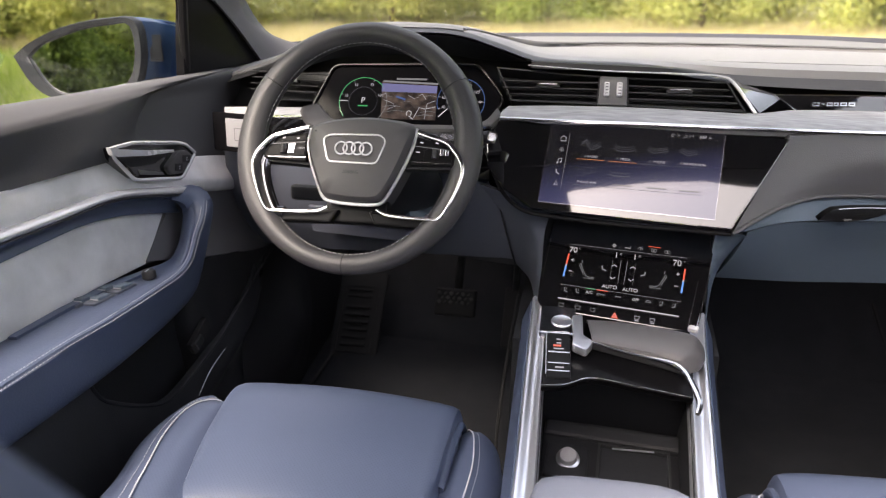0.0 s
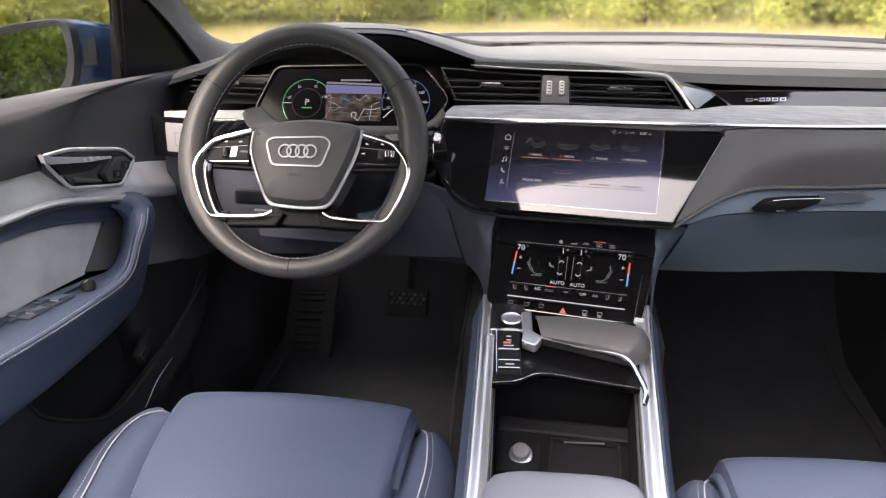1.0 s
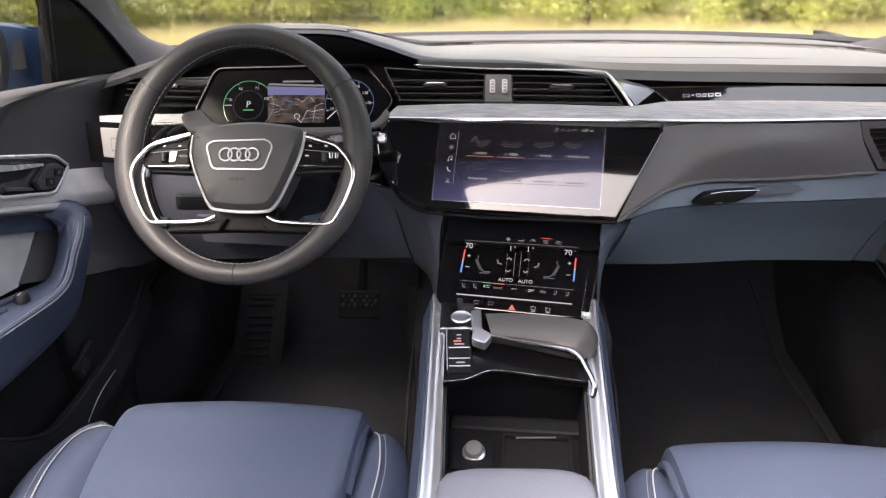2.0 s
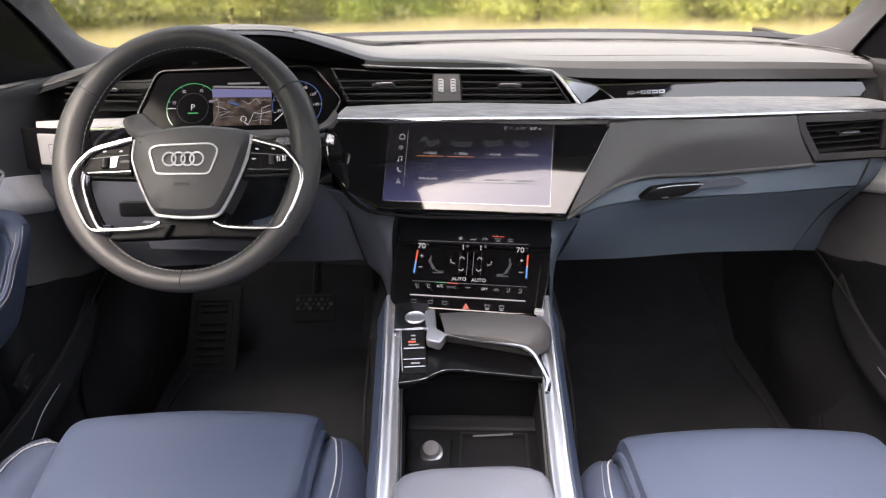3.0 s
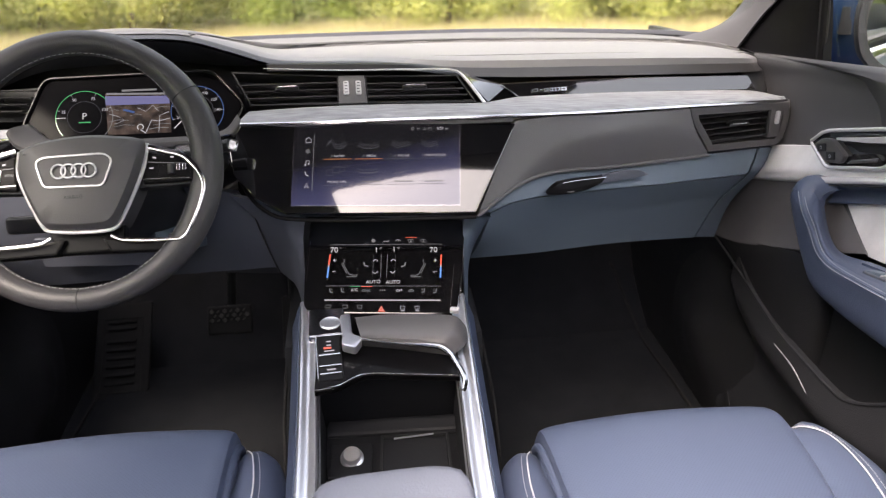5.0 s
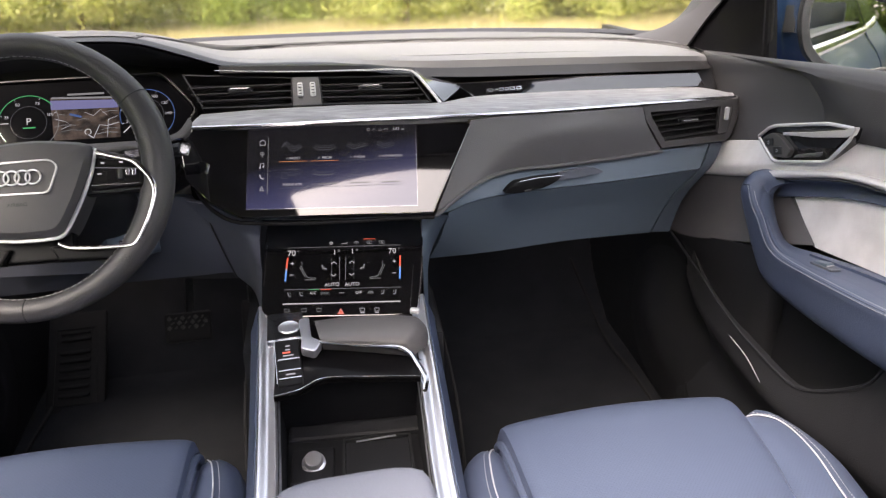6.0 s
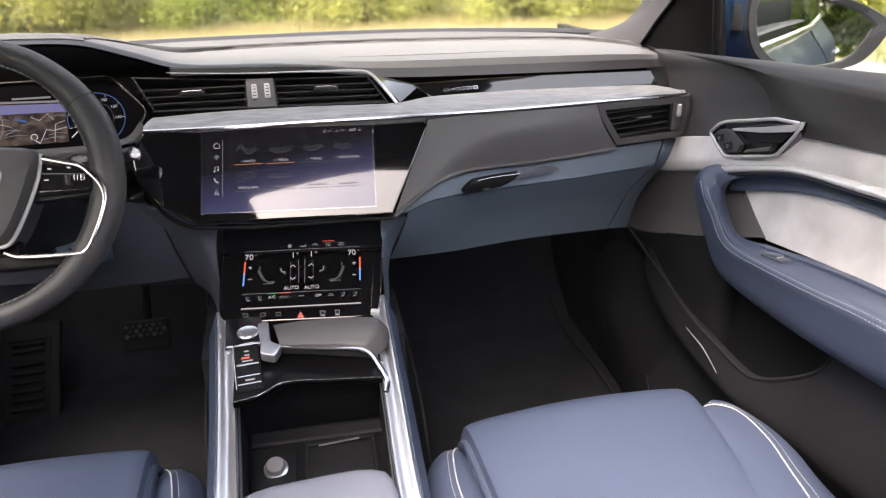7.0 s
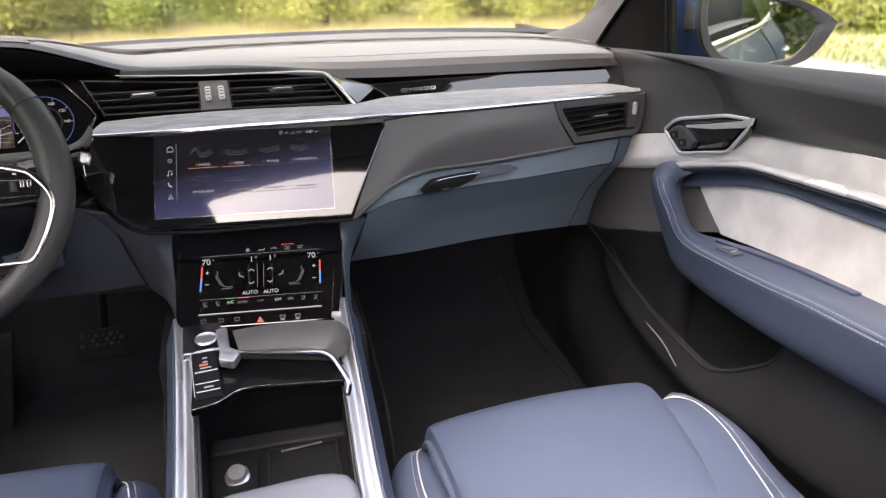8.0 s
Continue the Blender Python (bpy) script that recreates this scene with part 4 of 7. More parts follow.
def lift(pts, dy, dz):
    return [(x, y + dy, z + dz) for x, y, z in pts]
TOP1 = [(-0.70, 1.17, 1.117), (-0.60, 1.135, 1.148), (-0.52, 1.115, 1.187), (-0.44, 1.10, 1.205), (-0.33, 1.09, 1.208), (-0.26, 1.085, 1.204), (-0.20, 1.09, 1.186), (-0.137, 1.095, 1.165), (0.0, 1.095, 1.158), (0.15, 1.115, 1.146), (0.38, 1.135, 1.139), (0.640, 1.152, 1.131), (0.688, 1.186, 1.122)]
TOP2 = [(-0.70, 1.22, 1.124), (-0.60, 1.22, 1.152), (-0.52, 1.22, 1.184), (-0.44, 1.22, 1.199), (-0.33, 1.22, 1.199), (-0.26, 1.22, 1.191), (-0.20, 1.22, 1.175), (-0.137, 1.22, 1.160), (0.0, 1.22, 1.155), (0.15, 1.22, 1.148), (0.38, 1.22, 1.143), (0.64, 1.205, 1.136), (0.695, 1.228, 1.126)]
TOP3 = [(-0.70, 1.30, 1.126), (-0.60, 1.40, 1.138), (-0.52, 1.42, 1.150), (-0.44, 1.43, 1.155), (-0.33, 1.44, 1.156), (-0.26, 1.44, 1.153), (-0.20, 1.44, 1.150), (-0.137, 1.44, 1.147), (0.0, 1.44, 1.145), (0.15, 1.44, 1.143), (0.38, 1.42, 1.139), (0.52, 1.39, 1.1365), (0.62, 1.34, 1.134), (0.68, 1.28, 1.132)]
TOP4 = [(-0.74, 1.36, 1.128), (-0.62, 1.53, 1.132), (-0.55, 1.58, 1.134), (-0.45, 1.62, 1.135), (-0.35, 1.65, 1.135), (-0.26, 1.66, 1.135), (-0.20, 1.67, 1.135), (-0.137, 1.675, 1.135), (0.0, 1.68, 1.135), (0.15, 1.675, 1.135), (0.38, 1.645, 1.135), (0.55, 1.575, 1.133), (0.63, 1.52, 1.132), (0.70, 1.43, 1.130), (0.74, 1.36, 1.128)]
PADLIP = [tuple(Vector(a).lerp(Vector(b), 0.55) + Vector((0, 0.007, 0))) for a, b in zip(LIP, TOP1)]
part("end_filler", skin([[(0.645, 1.150, 1.108), (0.692, 1.172, 1.106), (0.712, 1.22, 1.105)], [(0.648, 1.140, 1.076), (0.698, 1.155, 1.070), (0.716, 1.21, 1.07)]], n=12, m=5, back=(0, 0.012, 0)), M_BLACK, dash, "dark end of the dashboard")
# the hood and the windscreen shelf meet the lower pad along one seam line
RIDGE = [(-0.266, 1.04), (-0.258, 1.085), (-0.236, 1.115), (-0.215, 1.145), (-0.180, 1.185), (-0.154, 1.228), (-0.115, 1.300), (-0.06, 1.338), (0.004, 1.365), (0.10, 1.392), (0.193, 1.405), (0.32, 1.402), (0.453, 1.388), (0.55, 1.368), (0.60, 1.350), (0.636, 1.31), (0.655, 1.27), (0.672, 1.22), (0.70, 1.18)]
def ridge_y(x):
    return float(np.interp(x, [p[0] for p in RIDGE], [p[1] for p in RIDGE]))
def top_z(x, y):
    at = [(np.interp(x, [p[0] for p in r], [p[1] for p in r]), np.interp(x, [p[0] for p in r], [p[2] for p in r])) for r in (TOP1, TOP2, TOP3, TOP4)]
    return float(np.interp(y, [a[0] for a in at], [a[1] for a in at]))
def step_up(x, y):
    """How far the hood and shelf stand proud of the pad."""
    return (0.0010 + 0.0050 * float(np.clip((x + 0.26) / 0.12, 0, 1))) * float(np.clip(1 - (y - ridge_y(x)) / 0.22, 0, 1))
def dash_top(hood):
    b_ = skin([PADLIP, TOP1, TOP2, TOP3, TOP4], n=150, m=40, back=(0, 0.004, -0.003))
    for (xa, ya), (xb, yb) in zip(RIDGE, RIDGE[1:]):
        bmesh.ops.bisect_plane(b_, geom=b_.verts[:] + b_.edges[:] + b_.faces[:], plane_co=(xa, ya, 1.1), plane_no=(yb - ya, xa - xb, 0), dist=1e-6)
    gone = []
    for f in b_.faces:
        c_ = f.calc_center_median()
        if (c_.x < RIDGE[0][0] or c_.y > ridge_y(c_.x)) != hood:
            gone.append(f)
    bmesh.ops.delete(b_, geom=gone, context="FACES")
    if hood:
        for v in b_.verts:
            v.co.z += step_up(v.co.x, v.co.y) if v.co.x > RIDGE[0][0] else 0.001 * float(np.clip((1.3 - v.co.y) / 0.1, 0, 1))
    return b_
part("top_pad", dash_top(False), M_PAD, dash, "grey soft-touch dashboard pad")
part("hood_cover", dash_top(True), M_HOOD, dash, "darker grey instrument hood and windscreen shelf")
# step face takes the darker M_DASH to stand for its shaded side
foot = [(x, y - 0.004, top_z(x, y) - 0.003) for x, y in RIDGE[2:-1]]
head = [(x, y + 0.010, top_z(x, y) + step_up(x, y) + 0.0008) for x, y in RIDGE[2:-1]]
part("shelf_step", skin([foot, [tuple((Vector(a) + Vector(b)) / 2 + Vector((0, -0.004, 0.002))) for a, b in zip(foot, head)], head], n=120, m=5, back=(0, 0.003, -0.002)), M_DASH, dash, "step in front of the windscreen shelf, darkened as its shaded side")
part("hood_seam", tube([(-0.2585, 1.0885, 1.2035), (-0.249, 1.100, 1.1995)] + [(x, y, top_z(x, y) + 0.0002) for x, y in RIDGE[2:6]], 0.0009, 40, 6), M_DASH, dash)
part("pad_underside", skin([lift(LIP, 0.002, 0.0), PADLIP], n=110, m=4, back=(0, 0.01, 0.0)), M_SLAT, dash, "dark lower face of the dashboard top")
part("pad_line", tube([(0.10, 1.160, 1.1505), (0.15, 1.165, 1.1485), (0.38, 1.180, 1.1430), (0.66, 1.182, 1.1345)], 0.0010, 60, 6), M_PAD, dash)

# hood shadow space around the instrument screen
CLM = pose(-0.345, 1.075, 1.103, 58, 0, 0)
part("hood_lining", skin([lift(LIP[1:9], 0.004, -0.004), [(-0.62, 1.17, 1.10), (-0.50, 1.13, 1.148), (-0.40, 1.125, 1.158), (-0.30, 1.125, 1.160), (-0.22, 1.12, 1.152), (-0.10, 1.12, 1.15), (0.0, 1.12, 1.145)], ], n=40, m=8, back=(0, 0.01, 0.004)), M_BLACK, dash)
part("dash_core", skin([[(-0.76, 1.21, 1.112), (-0.62, 1.19, 1.122), (-0.50, 1.165, 1.165), (-0.30, 1.165, 1.178), (-0.18, 1.165, 1.160), (0.0, 1.16, 1.143), (0.2, 1.18, 1.122), (0.45, 1.19, 1.115), (0.76, 1.21, 1.108)], [(-0.76, 1.19, 1.0), (-0.3, 1.17, 1.0), (0.3, 1.19, 1.0), (0.76, 1.19, 1.0)], [(-0.68, 1.24, 0.86), (0.0, 1.2, 0.86), (0.66, 1.24, 0.86)]], n=30, m=8, back=(0, 0.05, 0)), M_BLACK, dash)

# instrument screen
CL = [(-0.128, 0.046), (0.108, 0.050), (0.153, -0.006), (0.122, -0.052), (-0.128, -0.054), (-0.158, -0.026)]
CL = rounded(CL, 0.014)
cluster = thing("instrument_display", "black glass digital instrument display with green gauge and map", "display", (-0.345, 1.075, 1.05))
part("glass", plate(CLM, CL, 0.02, 0.002), M_DISPLAY, cluster, "black display glass")
part("bezel", ring(CLM @ pose(0, 0, 0.004), [(x * 1.03, y * 1.06) for x, y in CL], 0.0020, 0.02, 0), M_BLACK, cluster, "black bezel")
part("bezel_edge", stroke(CLM @ pose(0, 0, 0.004), [(-0.122, 0.047), (0.100, 0.051)], 0.0006), M_DASH, cluster, "fine edge line")
part("bezel_edge", stroke(CLM @ pose(0, 0, 0.004), [(0.100, 0.051), (0.109, 0.049), (0.116, 0.042), (0.150, 0.002), (0.153, -0.006), (0.149, -0.014), (0.125, -0.050)], 0.0011), M_WCHROME, cluster, "bright edge line")
C2 = CLM @ pose(0, 0, 0.0008)
def dial(cx, cy, r, a0, a1, glowm, marks):
    part("gauge_ring", stroke(C2, arc(cx, cy, r, a0, a1, 40), 0.0012), glowm, cluster)
    part("gauge_inner", stroke(C2, arc(cx, cy, r * 0.60, 0, 357, 40), 0.0005, closed=True), G_FAINT, cluster)
    for a, lab in marks:
        q = radians(a)
        part("gauge_tick", stroke(C2, [(cx + r * 0.90 * math.cos(q), cy + r * 0.90 * math.sin(q)), (cx + r * 0.99 * math.cos(q), cy + r * 0.99 * math.sin(q))], 0.0008), G_SOFT, cluster)
        words("gauge_number", lab, 0.0062, C2 @ pose(cx + r * 0.76 * math.cos(q), cy + r * 0.76 * math.sin(q), 0.0003), G_SOFT, cluster)
dial(-0.075, -0.013, 0.040, 35, 222, G_GREEN, ((163, "25"), (118, "50"), (66, "75"), (20, "100")))
part("gauge_ring", stroke(C2, arc(-0.075, -0.013, 0.040, -60, 35, 20), 0.0010), G_DIM, cluster)
words("gear_letter", "P", 0.014, C2 @ pose(-0.075, -0.012, 0.0004), G_WHITE, cluster)
part("gear_line", stroke(C2, [(-0.083, -0.021), (-0.066, -0.021)], 0.002), G_GREEN, cluster)
part("charge_line", stroke(C2, [(-0.114, -0.013), (-0.101, -0.013)], 0.0012), G_WHITE, cluster)
dial(0.086, -0.010, 0.038, -80, 200, G_GAUGE, ((200, "20"), (168, "40"), (68, "100"), (34, "120"), (0, "140")))
part("needle", stroke(C2, [(0.052, -0.036), (0.066, -0.022)], 0.0016), G_WHITE, cluster)
part("map_image", plate(C2, [(-0.042, -0.042), (0.048, -0.042), (0.046, 0.018), (-0.046, 0.022)], 0.0004, 0), G_MAP, cluster)
part("map_sky", plate(C2 @ pose(0, 0, 0.0003), [(-0.045, 0.004), (0.046, 0.003), (0.046, 0.015), (-0.046, 0.018)], 0.0004, 0), G_SKYMAP, cluster)
for pts, w_ in (([(0.012, -0.04), (0.020, -0.022), (0.030, -0.024), (0.046, -0.020)], 0.0012), ([(0.030, -0.041), (0.032, -0.015), (0.045, -0.010)], 0.001), ([(0.004, -0.036), (0.012, -0.042)], 0.002), ([(-0.04, -0.010), (-0.028, -0.014), (-0.018, -0.02), (-0.032, -0.026)], 0.0008), ([(0.0, -0.002), (0.012, -0.008), (0.022, 0.001), (0.030, -0.008)], 0.0008)):
    part("map_road", stroke(C2 @ pose(0, 0, 0.0006), pts, w_ * 0.8), G_SOFT, cluster)
for y0, x0, x1, w_ in ((-0.006, -0.040, -0.026, 0.0006), (-0.014, -0.010, 0.006, 0.0006), (-0.022, -0.041, -0.012, 0.0007), (-0.030, -0.034, -0.004, 0.0006), (-0.036, 0.016, 0.044, 0.0009), (-0.030, 0.022, 0.047, 0.0006), (-0.004, 0.024, 0.046, 0.0006)):
    part("map_road", stroke(C2 @ pose(0, 0, 0.0006), [(x0, y0), ((x0 + x1) / 2, y0 + 0.0025), (x1, y0 + 0.001)], w_), G_DIM, cluster)
part("map_marker", stroke(C2 @ pose(0, 0, 0.0007), arc(0.004, -0.032, 0.0042, -60, 240, 16), 0.0012), G_WHITE, cluster)
part("map_lake", stroke(C2 @ pose(0, 0, 0.0006), [(-0.02, -0.004), (-0.004, -0.009)], 0.0032), G_GAUGE, cluster)
part("map_caption", stroke(C2 @ pose(0, 0, 0.0006), [(-0.022, 0.0255), (0.028, 0.0255)], 0.003), G_DIM, cluster)
part("status_bar", stroke(C2, [(-0.044, 0.0215), (0.048, 0.0185)], 0.003), G_DIM, cluster)
part("lower_lip", skin([[(-0.486, 1.036, 1.0925), (-0.475, 1.033, 1.080), (-0.463, 1.033, 1.070), (-0.431, 1.033, 1.0675), (-0.368, 1.033, 1.065), (-0.296, 1.033, 1.065), (-0.245, 1.033, 1.067), (-0.215, 1.033, 1.074), (-0.196, 1.033, 1.094)], [(-0.501, 1.012, 1.0915), (-0.497, 1.007, 1.077), (-0.484, 1.005, 1.068), (-0.446, 1.005, 1.0655), (-0.359, 1.005, 1.0645), (-0.289, 1.005, 1.0645), (-0.240, 1.005, 1.067), (-0.205, 1.005, 1.075), (-0.186, 0.998, 1.092)], [(-0.506, 1.011, 1.085), (-0.500, 1.006, 1.071), (-0.486, 1.004, 1.061), (-0.446, 1.004, 1.0585), (-0.359, 1.004, 1.0575), (-0.289, 1.004, 1.0575), (-0.240, 1.004, 1.060), (-0.203, 1.004, 1.068), (-0.183, 0.997, 1.086)]], n=60, m=10, back=(0, 0.012, -0.004)), M_DASH, cluster, "grey lip below the display")

# pale trim band, chrome line
CHR = [(-0.185, 0.985, 1.089), (-0.10, 0.973, 1.090), (0.02, 0.970, 1.090), (0.153, 0.975, 1.087), (0.25, 0.986, 1.084), (0.345, 1.000, 1.081), (0.508, 1.043, 1.074), (0.642, 1.066, 1.071), (0.680, 1.079, 1.068), (0.695, 1.092, 1.066)]
BACK = [(-0.180, 1.040, 1.096), (-0.10, 1.037, 1.099), (0.02, 1.036, 1.099), (0.165, 1.042, 1.094), (0.235, 1.085, 1.092), (0.37, 1.105, 1.089), (0.55, 1.130, 1.083), (0.640, 1.138, 1.078), (0.686, 1.127, 1.071), (0.700, 1.100, 1.066)]
part("trim_band", skin([lift(CHR, 0, 0.002), lift(CHR, 0.006, 0.006), BACK], n=70, m=10, back=(0, 0.004, -0.012)), M_TRIM, dash, "pale brushed trim band")
part("chrome_line", tube(lift(CHR, -0.002, 0.0), 0.0026, 80, 8), M_CHROME, dash, "thin chrome line")
CHL = [(-0.672, 1.066, 1.058), (-0.60, 1.05, 1.066), (-0.544, 1.040, 1.070), (-0.505, 1.032, 1.073)]
part("trim_band", skin([lift(CHL, 0, 0.002), lift(CHL, 0.006, 0.006), [(-0.685, 1.098, 1.070), (-0.60, 1.076, 1.077), (-0.54, 1.063, 1.080), (-0.50, 1.055, 1.083)]], n=24, m=8, back=(0, 0.004, -0.012)), M_TRIM, dash, "pale brushed trim band")
part("chrome_line", tube(lift(CHL, -0.002, 0), 0.0024, 30, 8), M_CHROME, dash, "thin chrome line")

# grey wedge below the trim band on the passenger side
WTOP = [(0.203, 0.972, 1.079), (0.27, 0.988, 1.080), (0.345, 0.998, 1.077), (0.44, 1.020, 1.073), (0.498, 1.034, 1.071)]
WMID = [(0.172, 0.945, 1.022), (0.25, 0.968, 1.040), (0.345, 0.985, 1.046), (0.44, 1.012, 1.042), (0.511, 1.034, 1.038)]
WBOT = [(0.137, 0.910, 0.960), (0.165, 0.922, 0.976), (0.206, 0.942, 0.994), (0.261, 0.970, 1.000), (0.358, 1.000, 0.994), (0.45, 1.023, 0.992), (0.545, 1.045, 0.992)]
part("wedge_panel", skin([WTOP, WMID, WBOT], n=60, m=16, back=(0, 0.015, 0)), M_WEDGE, dash, "grey leather wedge panel")
part("wedge_edge", tube(lift(WBOT, -0.001, 0), 0.003, 60, 8), M_WEDGE, dash)

# blue band and glovebox
BTOP = [(0.142, 0.920, 0.957), (0.170, 0.932, 0.973), (0.208, 0.950, 0.990), (0.261, 0.978, 0.997), (0.358, 1.008, 0.992), (0.545, 1.053, 0.990), (0.650, 1.077, 0.990)]
FOLD = [(0.158, 0.918, 0.962), (0.194, 0.930, 0.971), (0.245, 0.945, 0.972), (0.351, 0.980, 0.965), (0.463, 1.015, 0.957), (0.632, 1.066, 0.949)]
part("blue_band", skin([BTOP, FOLD], n=50, m=5, back=(0, 0.015, 0)), M_BLUE_DASH, dash, "blue soft-touch band")
GTOP = [(0.159, 0.921, 0.9595), (0.194, 0.933, 0.9685), (0.245, 0.948, 0.9695), (0.351, 0.983, 0.9625), (0.463, 1.018, 0.9545), (0.630, 1.068, 0.9465)]
GMID = [(0.150, 0.955, 0.905), (0.25, 0.990, 0.905), (0.386, 1.035, 0.900), (0.520, 1.072, 0.895), (0.602, 1.096, 0.892)]
GBOT = [(0.140, 1.000, 0.855), (0.25, 1.020, 0.848), (0.386, 1.060, 0.838), (0.50, 1.095, 0.824), (0.579, 1.120, 0.813)]
part("glovebox_door", skin([GTOP, GMID, GBOT], n=50, m=18, back=(0, 0.02, 0)), M_BLUE_DASH, dash, "blue glovebox lid")
part("end_panel", skin([[(0.654, 1.079, 0.990), (0.700, 1.094, 0.985)], [(0.636, 1.070, 0.948), (0.678, 1.088, 0.956)], [(0.606, 1.099, 0.890), (0.640, 1.118, 0.880)], [(0.583, 1.124, 0.812), (0.632, 1.144, 0.801)]], n=8, m=16, back=(0, 0.02, 0)), M_BLUE_DASH, dash, "blue end panel")
part("glovebox_base", skin([GBOT, [(0.14, 1.25, 0.845), (0.30, 1.28, 0.83), (0.60, 1.32, 0.81)]], n=20, m=3, back=(0, 0, 0.012)), M_BLACK, dash)
hnd = part("glovebox_handle", skin([[(0.262, 0.936, 0.9920), (0.296, 0.949, 0.9915), (0.343, 0.966, 0.9882)], [(0.251, 0.929, 0.9875), (0.285, 0.942, 0.984), (0.334, 0.960, 0.9820)], [(0.243, 0.926, 0.9800), (0.275, 0.937, 0.9755), (0.308, 0.950, 0.9755)]], n=20, m=8, back=(0, 0.014, 0)), M_KEYS, dash, "black glovebox catch")
part("catch_edge", tube([(0.268, 0.936, 0.9930), (0.296, 0.947, 0.9925), (0.344, 0.9645, 0.9888)], 0.0006, 20, 6), M_CHROME, hnd, "bright edge")
part("catch_lock", block(pose(0.281, 0.9375, 0.978, 0, 0, 21), 0.012, 0.004, 0.0022, 0.0008), M_DASH, hnd, "grey catch slot")
# the hollow is a sheet laid on, its shade given by darker M_KNEE
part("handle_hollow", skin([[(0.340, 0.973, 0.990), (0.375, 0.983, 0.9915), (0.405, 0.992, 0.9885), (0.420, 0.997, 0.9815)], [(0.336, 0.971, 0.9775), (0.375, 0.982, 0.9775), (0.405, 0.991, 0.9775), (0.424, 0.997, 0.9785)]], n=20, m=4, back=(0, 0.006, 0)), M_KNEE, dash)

# inlay on the passenger side
part("gloss_inlay", skin([[(0.205, 1.095, 1.111), (0.42, 1.122, 1.108), (0.65, 1.142, 1.101)], [(0.236, 1.089, 1.088), (0.42, 1.110, 1.086), (0.66, 1.131, 1.080)]], n=24, m=4, back=(0, 0.01, 0)), M_GLOSS, dash, "gloss black inlay strip")
part("inlay_edge", tube([(0.207, 1.092, 1.1105), (0.225, 1.088, 1.098), (0.238, 1.086, 1.089)], 0.0012, 8, 6), M_CHROME, dash)
for k, (x0, w_) in enumerate(((0.257, 0.010), (0.2695, 0.005), (0.277, 0.008), (0.2872, 0.006), (0.2955, 0.009), (0.3070, 0.009))):
    BM = pose(x0 + w_ / 2, 1.0935 + 0.12 * (x0 - 0.257), 1.0995, 66, 0, 7)
    if k == 1:
        part("badge_bar", block(BM, w_, 0.0016, 0.0012, 0.0004), M_CHROME, dash, "bright badge piece")
    else:
        part("badge_ring", ring(BM, [(-w_ / 2, -0.0027), (w_ / 2, -0.0027), (w_ / 2, 0.0027), (-w_ / 2, 0.0027)], 0.0014, 0.0012, 0.0002), M_CHROME, dash, "bright badge piece")


# ---- air vents ----
def build_vent(name, label, M, outline, slats, tabs, deep=0.03, mat=None):
    mat = mat or M_SLAT
    v = thing(name, label, "air vent", M.translation, "dashboard air vents")
    part("housing", plate(M @ pose(0, 0, -deep), [(x * 1.0, y) for x, y in outline], 0.004, 0), M_BLACK, v)
    if mat is M_SLAT:
        part("frame", ring(M @ pose(0, 0, 0.001), outline, 0.0022, deep, 0.0006), M_RUBBER, v, "black frame")
    for x0, x1, y0, x2, x3 in slats:
        bm = block(M @ pose((x0 + x1) / 2, y0, -0.010, 18, 0, math.degrees(math.atan2(x3, x1 - x0))), x1 - x0, 0.0022, 0.018, 0.0008)
        part("slat", bm, mat, v)
    for tx, ty, tw in tabs:
        tb = part("tab", block(M @ pose(tx, ty, -0.001, 8, 0, 0), tw, 0.0048, 0.010, 0.0012), M_BLACK, v)
        part("tab_edge", block(M @ pose(tx, ty + 0.0012, 0.0046, 8, 0, 0), tw * 0.8, 0.0024, 0.002, 0.0006), M_CHROME, tb, "bright tab edge")
    return v


VCM = pose(0, 1.05, 1.115, 57, 0, 0)
left_out = [(-0.203, 0.040), (-0.176, -0.014), (-0.049, -0.0172), (-0.047, 0.0275)]
right_out = [(-0.009, 0.0262), (-0.0066, -0.018), (0.158, -0.0235), (0.131, 0.0222)]
build_vent("air_vent", "black slatted air vent beside the instrument display", VCM, left_out, [(-0.198 + 0.006 * k, -0.0485, 0.0215 - 0.0105 * k, 0, -0.001) for k in range(4)], [(-0.123, 0.0105, 0.034)])
build_vent("air_vent", "black slatted air vent above the central touchscreen", VCM, right_out, [(-0.008, 0.134 + 0.006 * k, 0.0155 - 0.0100 * k, 0, -0.0035) for k in range(4)], [(0.066, 0.0055, 0.036)])
vc = thing("vent_thumbwheels", "grey centre block with two chrome vent thumbwheels", "vent control", (-0.028, 1.05, 1.09))
part("block", plate(VCM @ pose(0, 0, 0.003), [(-0.0485, -0.0175), (-0.0070, -0.0180), (-0.0092, 0.0262), (-0.0468, 0.0272)], 0.03, 0.0015), M_WEDGE, vc)
for x in (-0.0368, -0.0185):
    wl = part("thumbwheel", block(VCM @ pose(x, 0.006, 0.004), 0.0085, 0.022, 0.006, 0.0038, 3), M_SATIN, vc, "ribbed chrome thumbwheel")
    for k in range(4):
        part("rib", block(VCM @ pose(x, -0.001 + 0.0048 * k, 0.0068), 0.0042, 0.0012, 0.0014, 0.0004), M_BLACK, wl)
